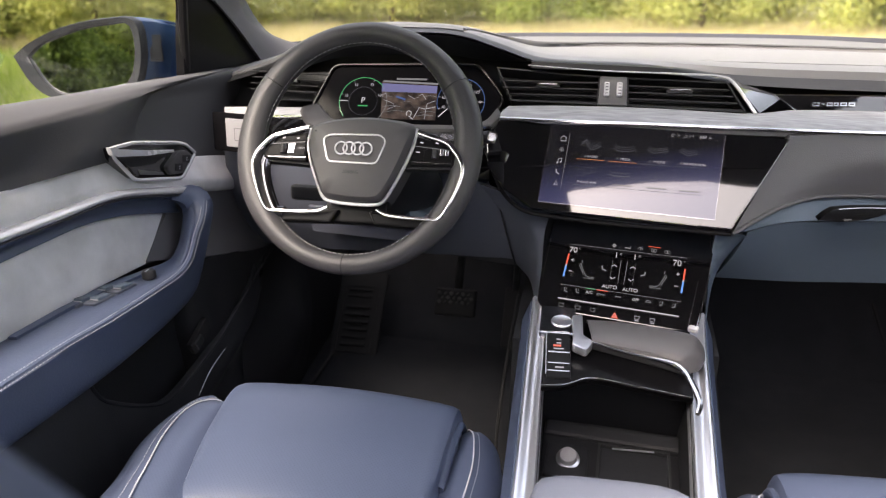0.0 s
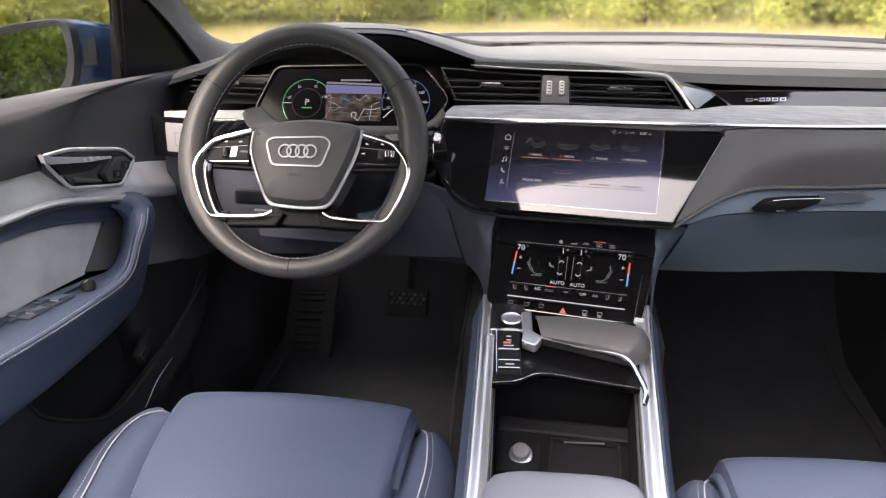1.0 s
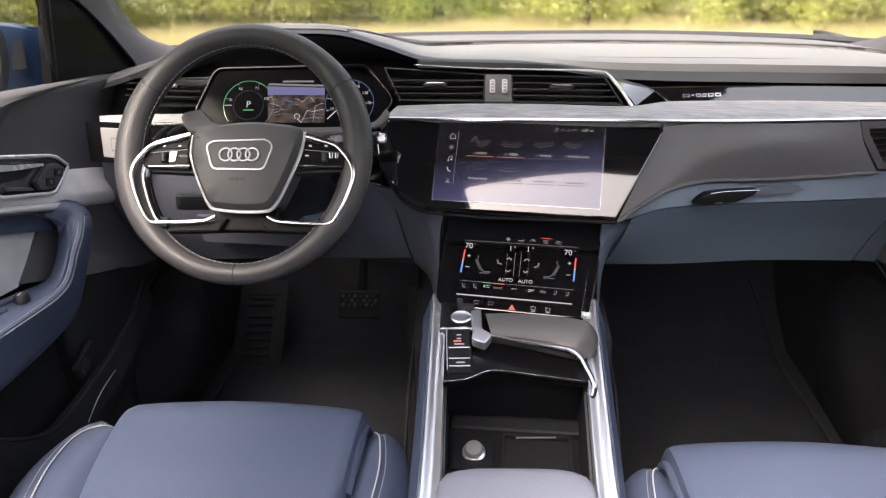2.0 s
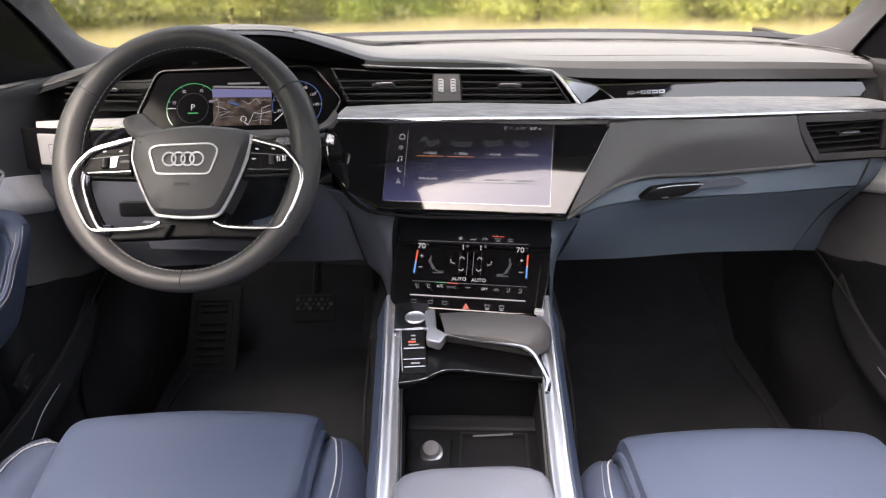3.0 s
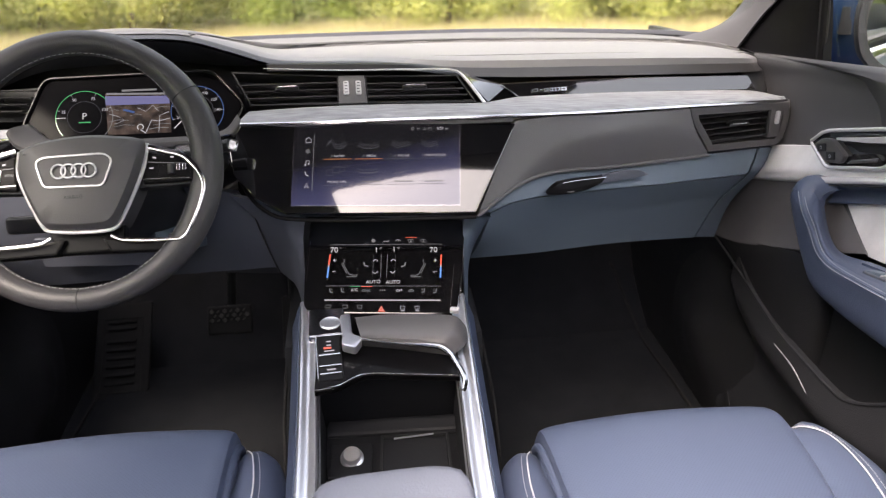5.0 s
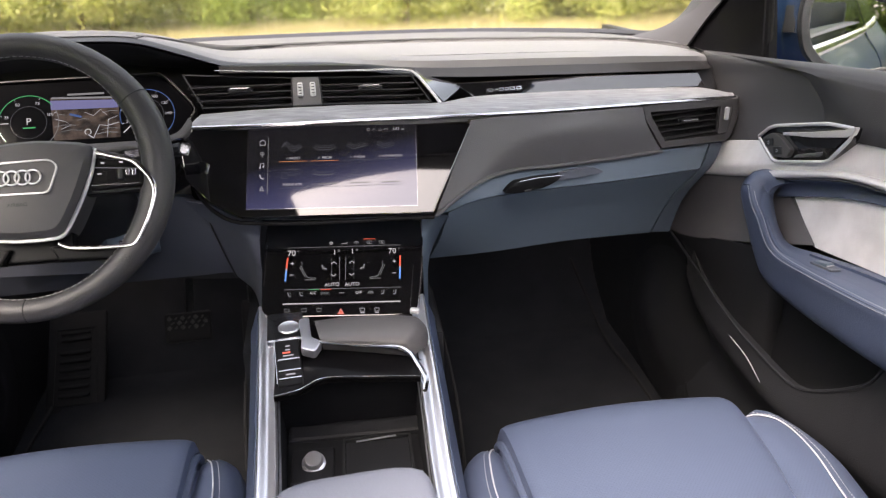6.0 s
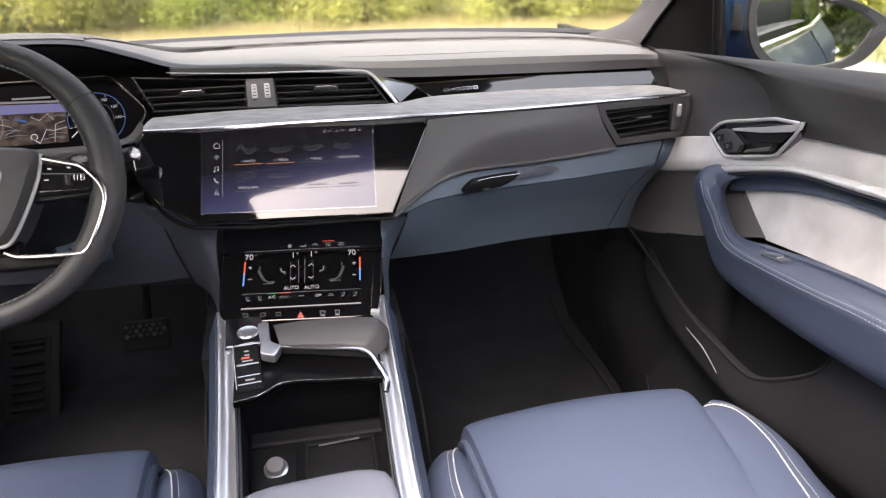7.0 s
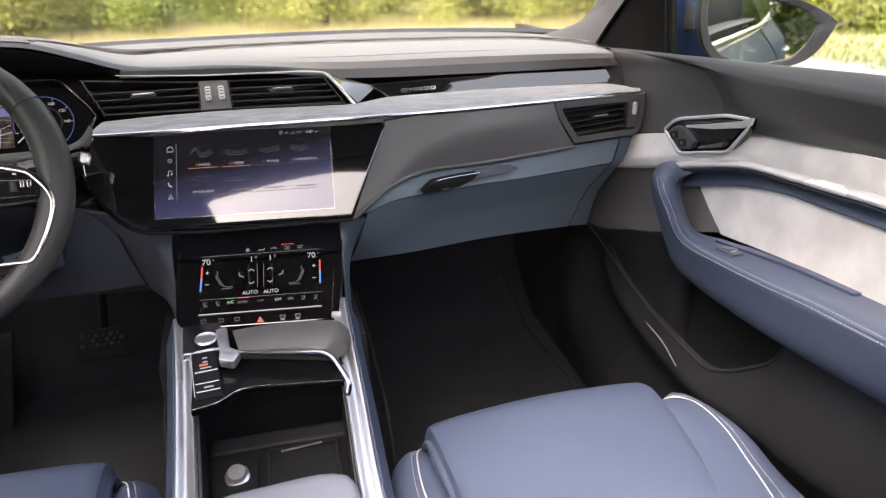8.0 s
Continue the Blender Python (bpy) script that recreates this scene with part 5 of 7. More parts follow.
part("upper_strip", tube([(-0.155, 1.062, 1.1535), (-0.05, 1.060, 1.1475), (0.06, 1.060, 1.1445), (0.128, 1.063, 1.140), (0.142, 1.058, 1.130), (0.170, 1.037, 1.094)], [0.0007, 0.0010, 0.0011, 0.0013, 0.0018, 0.0024, 0.0026], 50, 6), M_SATIN, dash, "chrome strip over the vents")
part("upper_gloss", skin([[(-0.15, 1.070, 1.158), (-0.10, 1.072, 1.156), (0.05, 1.072, 1.150), (0.14, 1.085, 1.137)], [(-0.15, 1.063, 1.149), (-0.10, 1.063, 1.148), (0.05, 1.063, 1.143), (0.135, 1.066, 1.136)]], n=30, m=3, back=(0, 0.02, 0)), M_KEYS, dash)
part("vent_cheek", skin([[(0.140, 1.085, 1.137), (0.165, 1.09, 1.125), (0.218, 1.10, 1.108)], [(0.136, 1.064, 1.136), (0.155, 1.052, 1.118), (0.176, 1.040, 1.095)]], n=14, m=6, back=(0, 0.012, -0.004)), M_GLOSS, dash, "gloss black slanted cheek")

VRM = pose(0.60, 1.058, 1.04, 90, 0, 10)
vr_out = [(-0.089, 0.0255), (-0.082, 0.008), (-0.055, -0.030), (0.056, -0.0255), (0.053, 0.0250)]
part("vent_bezel", ring(VRM @ pose(0, 0, 0.003), [(-0.101, 0.031), (-0.092, 0.006), (-0.056, -0.043), (0.075, -0.044), (0.088, -0.034), (0.093, 0.0), (0.090, 0.027)], 0.011, 0.03, 0.003), M_DASH, dash, "dark grey vent bezel")
part("end_cheek", skin([[(0.689, 1.075, 1.066), (0.703, 1.092, 1.066), (0.712, 1.125, 1.066)], [(0.692, 1.072, 1.03), (0.708, 1.092, 1.03), (0.717, 1.125, 1.03)], [(0.686, 1.078, 0.994), (0.702, 1.094, 0.988), (0.712, 1.125, 0.986)]], n=12, m=10, back=(0, 0.01, 0)), M_DASH, dash, "dark rounded end of the dashboard")
build_vent("air_vent", "black slatted side air vent in the dashboard end", VRM, vr_out, [(-0.086 + 0.0062 * k, 0.0525, 0.0160 - 0.0098 * k, 0, 0.002) for k in range(5)], [(-0.005, -0.001, 0.036)])
part("wheel_plate", plate(VRM @ pose(0, 0, 0.003), [(0.0565, -0.030), (0.078, -0.030), (0.080, 0.024), (0.0560, 0.024)], 0.02, 0.001), M_DASH, dash, "grey thumbwheel plate")
part("thumbwheel", block(VRM @ pose(0.0675, 0.004, 0.006), 0.008, 0.022, 0.006, 0.0036, 3), M_SATIN, dash, "chrome vent thumbwheel")
VLM = pose(-0.56, 1.10, 1.115, 60, 0, -12)
vl_out = [(-0.075, 0.024), (-0.085, -0.024), (0.052, -0.020), (0.072, 0.033)]
build_vent("air_vent", "black slatted side air vent at the driver's door", VLM, vl_out, [(-0.08, 0.052 + 0.006 * k, -0.012 + 0.0105 * k, 0, 0.001) for k in range(4)], [(0.004, 0.002, 0.030)], mat=M_RUBBER)

# ---- central touchscreen ----
USM = pose(0.0, 0.937, 1.03, 59.3, 1.7, -4.9)
ts = thing("touchscreen", "black glass central touchscreen showing the menu tiles", "touchscreen", (0, 0.93, 0.96))
panel = [(0.195, 0.0645), (0.189, 0.050), (0.137, -0.0632), (-0.1242, -0.0652), (-0.168, -0.0415), (-0.198, -0.0098), (-0.204, 0.0229), (-0.191, 0.0605)]
part("glass_panel", plate(USM, panel, 0.012, 0.0015), M_GLOSS, ts, "piano black panel")
part("lower_edge", tube([tuple(USM @ Vector(p)) for p in ((-0.205, 0.015, -0.008), (-0.170, -0.046, -0.008), (-0.125, -0.070, -0.008), (0.138, -0.068, -0.008))], 0.003, 40, 8), M_KEYS, ts)
SCR = [(-0.1182, -0.0538), (0.1150, -0.0530), (0.1162, 0.0640), (-0.1150, 0.0625)]
part("screen", plate(USM @ pose(0, 0, 0.0008), SCR, 0.001, 0.0003), G_SCREEN, ts, "lit screen area")
part("screen_edge", stroke(USM @ pose(0, 0, 0.001), [(-0.1150, 0.0625), (-0.1182, -0.0538), (0.1150, -0.0530), (0.1162, 0.064)], 0.0006), M_WCHROME, ts, "fine bright edge")
U2 = USM @ pose(0, 0, 0.0014)
part("menu_rail", stroke(U2, [(-0.0874, 0.0475), (-0.0896, -0.032)], 0.0006), G_DIM, ts)
part("home_icon", stroke(U2, [(-0.0990, 0.036), (-0.0990, 0.0405), (-0.0953, 0.0435), (-0.0916, 0.0405), (-0.0916, 0.036)], 0.0009, closed=True), G_SOFT, ts)
part("car_icon", stroke(U2, [(-0.0992, 0.0225), (-0.0980, 0.0255), (-0.0940, 0.0255), (-0.0928, 0.0225)], 0.0011, closed=True), G_DIM, ts)
part("car_icon", stroke(U2, [(-0.0960, 0.0255), (-0.0960, 0.0195)], 0.0008), G_DIM, ts)
part("note_icon", stroke(U2, [(-0.0985, 0.0040), (-0.0985, 0.0095), (-0.0940, 0.0105), (-0.0940, 0.0055)], 0.0008), G_SOFT, ts)
for nx, ny in ((-0.0993, 0.0040), (-0.0948, 0.0055)):
    part("note_icon", plate(U2 @ pose(0, 0, 0.0003), arc(nx, ny, 0.0012, 0, 330, 10), 0.0003, 0), G_SOFT, ts)
part("phone_icon", stroke(U2, [(-0.0995, -0.0055), (-0.0985, -0.0100), (-0.0945, -0.0118)], 0.0016), G_SOFT, ts)
part("arrow_icon", stroke(U2, [(-0.1000, -0.0285), (-0.0972, -0.0215), (-0.0945, -0.0285), (-0.0972, -0.0268)], 0.0009, closed=True), G_SOFT, ts)
SK = ([(-0.015, 0.004), (-0.009, 0.009), (-0.002, -0.001), (0.004, -0.001), (0.013, 0.005)], [(-0.015, 0.003), (-0.008, -0.001), (0.008, -0.001), (0.015, 0.003)], [(-0.014, 0.004), (-0.005, -0.001), (0.014, 0.004)], [(-0.013, 0.005), (-0.002, -0.001), (0.011, 0.003)])
for k, (x, y, lab) in enumerate(((-0.0525, 0.0168, "RADIO"), (-0.0080, 0.0172, "MEDIA"), (0.0366, 0.0176, "PHONE"), (0.0818, 0.0186, "NAVIGATION"))):
    words("menu_word", lab, 0.0047, U2 @ pose(x, y, 0), G_SOFT, ts)
    x0 = (-0.0738, -0.0306, 0.0136, 0.0567)[k]
    part("tile_line", stroke(U2, [(x0, y - 0.0046), (x0 + 0.0382, y - 0.0040)], 0.0006), G_ORANGE if k < 2 else G_FAINT, ts)
    mxx = (-0.0622, -0.0189, 0.0246, 0.0647)[k]
    part("word_icon", stroke(U2, [(mxx - 0.0014, y - 0.0016), (mxx, y + 0.0018), (mxx + 0.0014, y - 0.0014)], 0.0008), G_DIM, ts)
    cx_, cy_ = (-0.0552, -0.0113, 0.033, 0.0736)[k], 0.0285 + 0.0008 * k
    for j, (kk, dy, w_) in enumerate(((1.0, 0.0, 0.0008), (0.92, 0.0030, 0.0005), (0.84, 0.0056, 0.0004))):
        part("tile_sketch", stroke(U2, [(cx_ + a * kk, cy_ + dy + b * kk) for a, b in SK[k]], w_), G_FAINT, ts)
words("menu_word", "PHONE APPS", 0.0046, U2 @ pose(-0.0555, -0.0200, 0), G_SOFT, ts)
for x, y in ((-0.0078, -0.0197), (0.0366, -0.0189), (0.079, -0.0186)):
    part("menu_bar", stroke(U2, [(x - 0.013, y), (x + 0.013, y + 0.0004)], 0.0016), G_FAINT, ts)
for x0, y0 in ((-0.0742, -0.0247), (-0.0299, -0.0239), (0.0140, -0.0234), (0.0568, -0.0227)):
    part("tile_line", stroke(U2, [(x0, y0), (x0 + 0.0382, y0 + 0.0008)], 0.0005), G_FAINT, ts)
for x, y, sx, sy in ((-0.066, -0.007, 0.009, 0.008), (-0.057, -0.003, 0.010, 0.008), (-0.049, -0.002, 0.007, 0.006), (0.029, -0.004, 0.008, 0.007), (0.038, -0.001, 0.008, 0.007)):
    part("tile_sketch", stroke(U2, [(x - sx / 2, y - sy / 2), (x + sx / 2, y - sy / 2), (x + sx * 0.55, y + sy / 2), (x - sx * 0.4, y + sy / 2)], 0.0006, closed=True), G_FAINT, ts)
for dy, w_ in ((0.0, 0.0014), (0.004, 0.0006)):
    part("tile_sketch", stroke(U2, [(-0.027, -0.0050 + dy), (-0.021, -0.0070 + dy), (-0.005, -0.0070 + dy), (0.001, -0.0050 + dy)], w_), G_FAINT, ts)
for k, x in enumerate((0.0499, 0.0576, 0.0658, 0.0739)):
    part("status_icon", stroke(U2, ([(x + 0.0020 * math.cos(a), 0.0565 + 0.0020 * math.sin(a)) for a in np.linspace(0, 5.5, 10)], [(x - 0.0018, 0.0550), (x, 0.0580), (x + 0.0016, 0.0556)], [(x - 0.0022, 0.0552), (x + 0.0022, 0.0552), (x, 0.0586)], [(x - 0.0022, 0.0552), (x - 0.0022, 0.0572), (x + 0.0022, 0.0580), (x + 0.0022, 0.0552)])[k], 0.0009), G_DIM, ts)
words("clock", "5:57", 0.0054, U2 @ pose(0.0885, 0.0570, 0), G_SOFT, ts)
part("clock_suffix", stroke(U2, [(0.0955, 0.0565), (0.0995, 0.0565)], 0.0018), G_DIM, ts)

# ---- climate touchscreen ----
LSM = pose(0.005, 0.907, 0.891, 43.5, 1.5, -3)
ls = thing("climate_screen", "black glass climate control screen on the centre stack", "touchscreen", (0, 0.88, 0.84))
lp = rounded([(-0.104, 0.081), (0.111, 0.0745), (0.1165, 0.066), (0.1095, 0.0), (0.0985, -0.062), (0.093, -0.0735), (-0.106, -0.0660), (-0.1165, -0.055), (-0.1165, -0.010), (-0.1105, 0.074)], 0.006, 3)
part("glass_panel", plate(LSM, lp, 0.016, 0.0022, 3), M_GLOSS, ls, "piano black glass")
for pts in ([(-0.1095, 0.043), (-0.1135, -0.019)], [(0.0969, 0.0024), (0.0872, -0.0688)], [(0.1115, 0.015), (0.1000, -0.062)]):
    part("side_edge", stroke(LSM @ pose(0, 0, 0.0004), pts, 0.0012), M_CHROME, ls, "fine bright edge")
L2 = LSM @ pose(0, 0, 0.0012)
for k in range(2):
    sg_ = -1 if k == 0 else 1
    words("temperature", "70", 0.0118, L2 @ pose((-0.0753, 0.0679)[k], (0.0281, 0.0253)[k], 0), G_WHITE, ls)
    part("degree_sign", stroke(L2, arc((-0.0660, 0.0780)[k], (0.0310, 0.0285)[k], 0.0009, 0, 320, 10), 0.0005), G_DIM, ls)
    (bx, by), (ex, ey) = (((-0.0808, 0.0214), (-0.0843, -0.0141)), ((0.0789, 0.0176), (0.0761, -0.0181)))[k]
    mix_ = [(bx + (ex - bx) * f, by + (ey - by) * f) for f in (0.0, 0.46, 0.54, 1.0)]
    part("scale_red", stroke(L2, mix_[:2], 0.0023), G_RED, ls)
    part("scale_middle", stroke(L2, mix_[1:3], 0.0023), G_SOFT, ls)
    part("scale_blue", stroke(L2, mix_[2:], 0.0023), G_BLUE, ls)
    words("plus_sign", "+", 0.0098, L2 @ pose((-0.0743, 0.0699)[k], (0.0120, 0.0086)[k], 0), G_WHITE, ls)
    xm, ym = ((-0.0754, -0.0049), (0.0686, -0.0090))[k]
    part("minus_sign", stroke(L2, [(xm - 0.0028, ym), (xm + 0.0028, ym)], 0.0008), G_WHITE, ls)
    # seat outline: headrest, backrest, cushion
    sx_, sy_ = ((-0.0490, 0.0), (0.0405, -0.0025))[k]
    for pts in ([(0.0126, 0.0138), (0.0115, 0.0112), (0.0120, 0.0090)], [(0.0150, 0.0066), (0.0128, 0.0082), (0.0118, 0.0040), (0.0075, -0.0040), (0.0050, -0.0090)], [(0.0152, 0.0058), (0.0118, -0.0008), (0.0080, -0.0082)], [(0.0085, -0.0132), (-0.0060, -0.0132), (-0.0072, -0.0106), (0.0000, -0.0112), (0.0055, -0.0088)]):
        part("seat_diagram", stroke(L2, [(sx_ + sg_ * a, sy_ + b) for a, b in pts], 0.0008), G_DIM, ls)
    ix, iy = ((-0.0295, 0.0045), (0.0235, 0.0028))[k]
    part("seat_icon", stroke(L2, [(ix + sg_ * 0.0032, iy + 0.0040), (ix + sg_ * 0.0022, iy - 0.0010), (ix - sg_ * 0.0032, iy - 0.0028)], 0.0021), G_DIM, ls)
    words("fan_level", "1", 0.0118, L2 @ pose((-0.0147, 0.0108)[k], 0.0271, 0), G_WHITE, ls)
    part("fan_icon", stroke(L2, arc((-0.0085, 0.0175)[k], 0.0296, 0.0013, 0, 320, 10), 0.0009), G_DIM, ls)
    xc, xd = ((-0.0160, -0.0170), (0.0094, 0.0082))[k]
    part("chevron_up", stroke(L2, [(xc - 0.0036, 0.0094), (xc, 0.0124), (xc + 0.0036, 0.0094)], 0.0010), G_WHITE, ls)
    part("chevron_down", stroke(L2, [(xd - 0.0036, -0.0066), (xd, -0.0096), (xd + 0.0036, -0.0066)], 0.0010), G_WHITE, ls)
    part("divider", stroke(L2, (((-0.0077, 0.0198), (-0.0090, -0.0159)), ((0.0012, 0.0200), (-0.0008, -0.0163)))[k], 0.0007), G_DIM, ls)
    part("divider", stroke(L2, (((-0.0190, 0.0189), (-0.0203, -0.0147)), ((0.0127, 0.0185), (0.0109, -0.0152)))[k], 0.0003), G_DIM, ls)
    words("auto_word", "AUTO", 0.0074, L2 @ pose((-0.0195, 0.0085)[k], (-0.0221, -0.0231)[k], 0), G_WHITE, ls)
part("top_rule", stroke(L2, [(-0.0814, 0.0367), (0.0809, 0.0343)], 0.0006), G_DIM, ls)
part("low_rule", stroke(L2, [(-0.0858, -0.0265), (0.0767, -0.0311)], 0.0006), G_DIM, ls)
part("bright_rule", stroke(L2, [(-0.0877, -0.0475), (0.0748, -0.0522)], 0.0017), G_WHITE, ls)
part("mode_icon", plate(L2 @ pose(0, 0, 0.0003), arc(-0.0190, 0.0418, 0.0028, 0, 340, 14), 0.0003, 0), G_DIM, ls)
part("mode_icon", stroke(L2, [(-0.0048, 0.0404), (0.0032, 0.0400), (0.0036, 0.0430)], 0.0016), G_DIM, ls)
part("mode_icon", stroke(L2, arc(0.0168, 0.0395, 0.0036, 5, 175, 14), 0.0009), G_DIM, ls)
part("mode_icon", stroke(L2, [(0.0168, 0.0398), (0.0180, 0.0418)], 0.0012), G_DIM, ls)
for x in (0.0354, 0.0537):
    part("mode_icon", stroke(L2, [(x - 0.0030, 0.0384), (x - 0.0038, 0.0428), (x + 0.0038, 0.0424), (x + 0.0030, 0.0382)] if x < 0.05 else [(x - 0.0038, 0.0384), (x - 0.0038, 0.0424), (x + 0.0038, 0.0421), (x + 0.0038, 0.0381)], 0.0008, closed=True), G_DIM, ls)
    part("mode_icon", stroke(L2, [(x, 0.0385), (x, 0.0415)], 0.0014), G_DIM, ls)
part("active_mark", stroke(L2, [(0.0274, 0.0462), (0.0444, 0.0458)], 0.0008), G_RED, ls)
for x, y, f in ((-0.0787, -0.0339, 1), (-0.0625, -0.0339, 1), (0.0509, -0.0371, -1), (0.0676, -0.0380, -1)):
    part("seat_heat_icon", stroke(L2, [(x - f * 0.0020, y + 0.0034), (x - f * 0.0010, y - 0.0020), (x + f * 0.0026, y - 0.0026)], 0.0014), G_DIM, ls)
    part("seat_heat_icon", stroke(L2, [(x + f * 0.0010, y + 0.0030), (x + f * 0.0018, y + 0.0004)], 0.0008), G_DIM, ls)
words("climate_word", "A/C", 0.0058, L2 @ pose(-0.0461, -0.0335, 0), G_WHITE, ls)
words("climate_word", "SYNC", 0.0050, L2 @ pose(-0.0297, -0.0350, 0), G_DIM, ls)
part("ac_mark", stroke(L2, [(-0.0523, -0.0280), (-0.0380, -0.0285)], 0.0008), G_GREEN, ls)
part("sync_mark", stroke(L2, [(-0.0364, -0.0286), (-0.0207, -0.0291)], 0.0008), G_RED, ls)
words("climate_word", "OFF", 0.0052, L2 @ pose(0.0170, -0.0361, 0), G_WHITE, ls)
part("recirculation_icon", stroke(L2, [(0.0298, -0.0374), (0.0318, -0.0352), (0.0360, -0.0354), (0.0380, -0.0376)], 0.0010, closed=True), G_DIM, ls)
for k in range(3):
    part("dot", stroke(L2, [(-0.0099 + 0.0028 * k, -0.0350), (-0.0087 + 0.0028 * k, -0.0350)], 0.0012), G_WHITE, ls)
part("hazard_triangle", plate(L2, [(-0.0136, -0.0662), (-0.0034, -0.0666), (-0.0086, -0.0578)], 0.0004, 0), G_RED, ls, "red hazard warning triangle")
part("hazard_edge", stroke(L2 @ pose(0, 0, 0.0003), [(-0.0118, -0.0652), (-0.0052, -0.0654), (-0.0086, -0.0596)], 0.0008, closed=True), G_SOFT, ls)
for x, y in ((0.0211, -0.0618), (0.0413, -0.0624), (-0.0385, -0.0586), (-0.0588, -0.0580), (-0.0820, -0.0570)):
    part("demist_icon", stroke(L2, [(x - 0.0034, y + 0.0022), (x + 0.0034, y + 0.0020), (x + 0.0026, y - 0.0024), (x - 0.0026, y - 0.0022)], 0.0008, closed=True), G_SOFT if x > 0 else G_DIM, ls)
    if x > 0:
        part("demist_icon", stroke(L2, [(x - 0.0028, y - 0.0044), (x + 0.0028, y - 0.0045)], 0.0012), G_SOFT, ls)

# cheeks of the centre stack
part("stack_cheek", skin([[(0.158, 0.925, 0.952), (0.150, 0.953, 0.918), (0.139, 1.000, 0.853), (0.137, 1.02, 0.80)], [(0.140, 0.925, 0.953), (0.134, 0.945, 0.915), (0.131, 0.960, 0.850), (0.130, 0.955, 0.80)], [(0.122, 0.935, 0.956), (0.120, 0.935, 0.920), (0.114, 0.885, 0.850), (0.112, 0.87, 0.80)]], n=24, m=10, back=(0, 0.012, 0)), M_BLUE_DASH, dash, "blue-grey centre stack cheek")
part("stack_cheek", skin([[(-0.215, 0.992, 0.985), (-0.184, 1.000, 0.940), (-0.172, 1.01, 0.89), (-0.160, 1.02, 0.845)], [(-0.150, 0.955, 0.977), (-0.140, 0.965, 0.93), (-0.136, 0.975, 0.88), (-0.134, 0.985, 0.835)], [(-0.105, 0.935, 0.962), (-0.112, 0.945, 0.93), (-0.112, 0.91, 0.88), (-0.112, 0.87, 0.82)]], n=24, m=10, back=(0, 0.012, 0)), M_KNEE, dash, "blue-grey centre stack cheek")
part("stack_shelf", skin([[(-0.17, 0.955, 0.985), (-0.125, 0.925, 0.972), (0.138, 0.905, 0.962), (0.160, 0.918, 0.954)], [(-0.165, 0.970, 0.978), (-0.118, 0.942, 0.966), (0.134, 0.932, 0.952), (0.156, 0.936, 0.948)], [(-0.16, 0.98, 0.972), (-0.11, 0.958, 0.960), (0.13, 0.957, 0.941), (0.152, 0.952, 0.942)]], n=30, m=8, back=(0, 0.006, -0.001)), M_BLUE_DASH, dash, "blue-grey shelf under the touchscreen")

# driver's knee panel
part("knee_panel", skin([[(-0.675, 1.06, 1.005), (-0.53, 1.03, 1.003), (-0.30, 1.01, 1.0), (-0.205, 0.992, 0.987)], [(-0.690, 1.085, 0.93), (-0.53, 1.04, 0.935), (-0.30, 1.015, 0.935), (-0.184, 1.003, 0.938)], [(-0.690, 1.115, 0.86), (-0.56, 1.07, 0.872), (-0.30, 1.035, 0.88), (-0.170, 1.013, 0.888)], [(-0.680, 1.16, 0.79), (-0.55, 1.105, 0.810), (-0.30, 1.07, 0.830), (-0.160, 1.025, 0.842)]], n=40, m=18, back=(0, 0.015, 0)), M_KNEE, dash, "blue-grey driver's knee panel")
part("knee_base", skin([[(-0.68, 1.16, 0.79), (-0.30, 1.07, 0.83), (-0.16, 1.02, 0.842)], [(-0.68, 1.36, 0.80), (-0.30, 1.30, 0.83), (-0.15, 1.28, 0.84)]], n=16, m=3, back=(0, 0, 0.01)), M_BLACK, dash)
part("panel_joint", tube([(-0.186, 0.996, 0.965), (-0.183, 0.998, 0.940), (-0.172, 1.007, 0.89), (-0.161, 1.018, 0.845)], 0.0014, 20, 6), M_BLACK, dash)
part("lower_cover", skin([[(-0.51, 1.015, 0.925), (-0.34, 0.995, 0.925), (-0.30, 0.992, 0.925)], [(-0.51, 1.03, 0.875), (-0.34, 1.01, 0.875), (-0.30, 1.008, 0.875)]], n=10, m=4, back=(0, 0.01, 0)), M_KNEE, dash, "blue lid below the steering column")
part("black_fascia", skin([[(-0.678, 1.068, 1.055), (-0.52, 1.03, 1.068), (-0.30, 1.01, 1.05), (-0.20, 0.985, 1.075)], [(-0.682, 1.06, 1.006), (-0.52, 1.025, 1.004), (-0.30, 1.0, 1.0), (-0.20, 0.985, 0.995)]], n=30, m=5, back=(0, 0.012, 0)), M_GLOSS, dash, "gloss black fascia behind the wheel")
lsw = thing("light_switch", "silver-grey touch light switch panel beside the steering wheel", "light switch", (-0.64, 1.05, 1.02))
LSW = pose(-0.622, 1.026, 1.040, 84, 0, -12)
part("surround", block(LSW @ pose(-0.014, 0.002, -0.001), 0.084, 0.064, 0.005, 0.002), M_TRAY, lsw, "gloss black surround")
part("face", block(LSW @ pose(-0.003, 0.002, 0), 0.050, 0.047, 0.006, 0.002), M_SILVER, lsw, "pale silver face")
part("key_outline", stroke(LSW @ pose(0, 0, 0.0034), [(-0.009, -0.010), (0.014, -0.010), (0.014, 0.010), (-0.009, 0.010)], 0.0008, closed=True), M_BLACK, lsw)


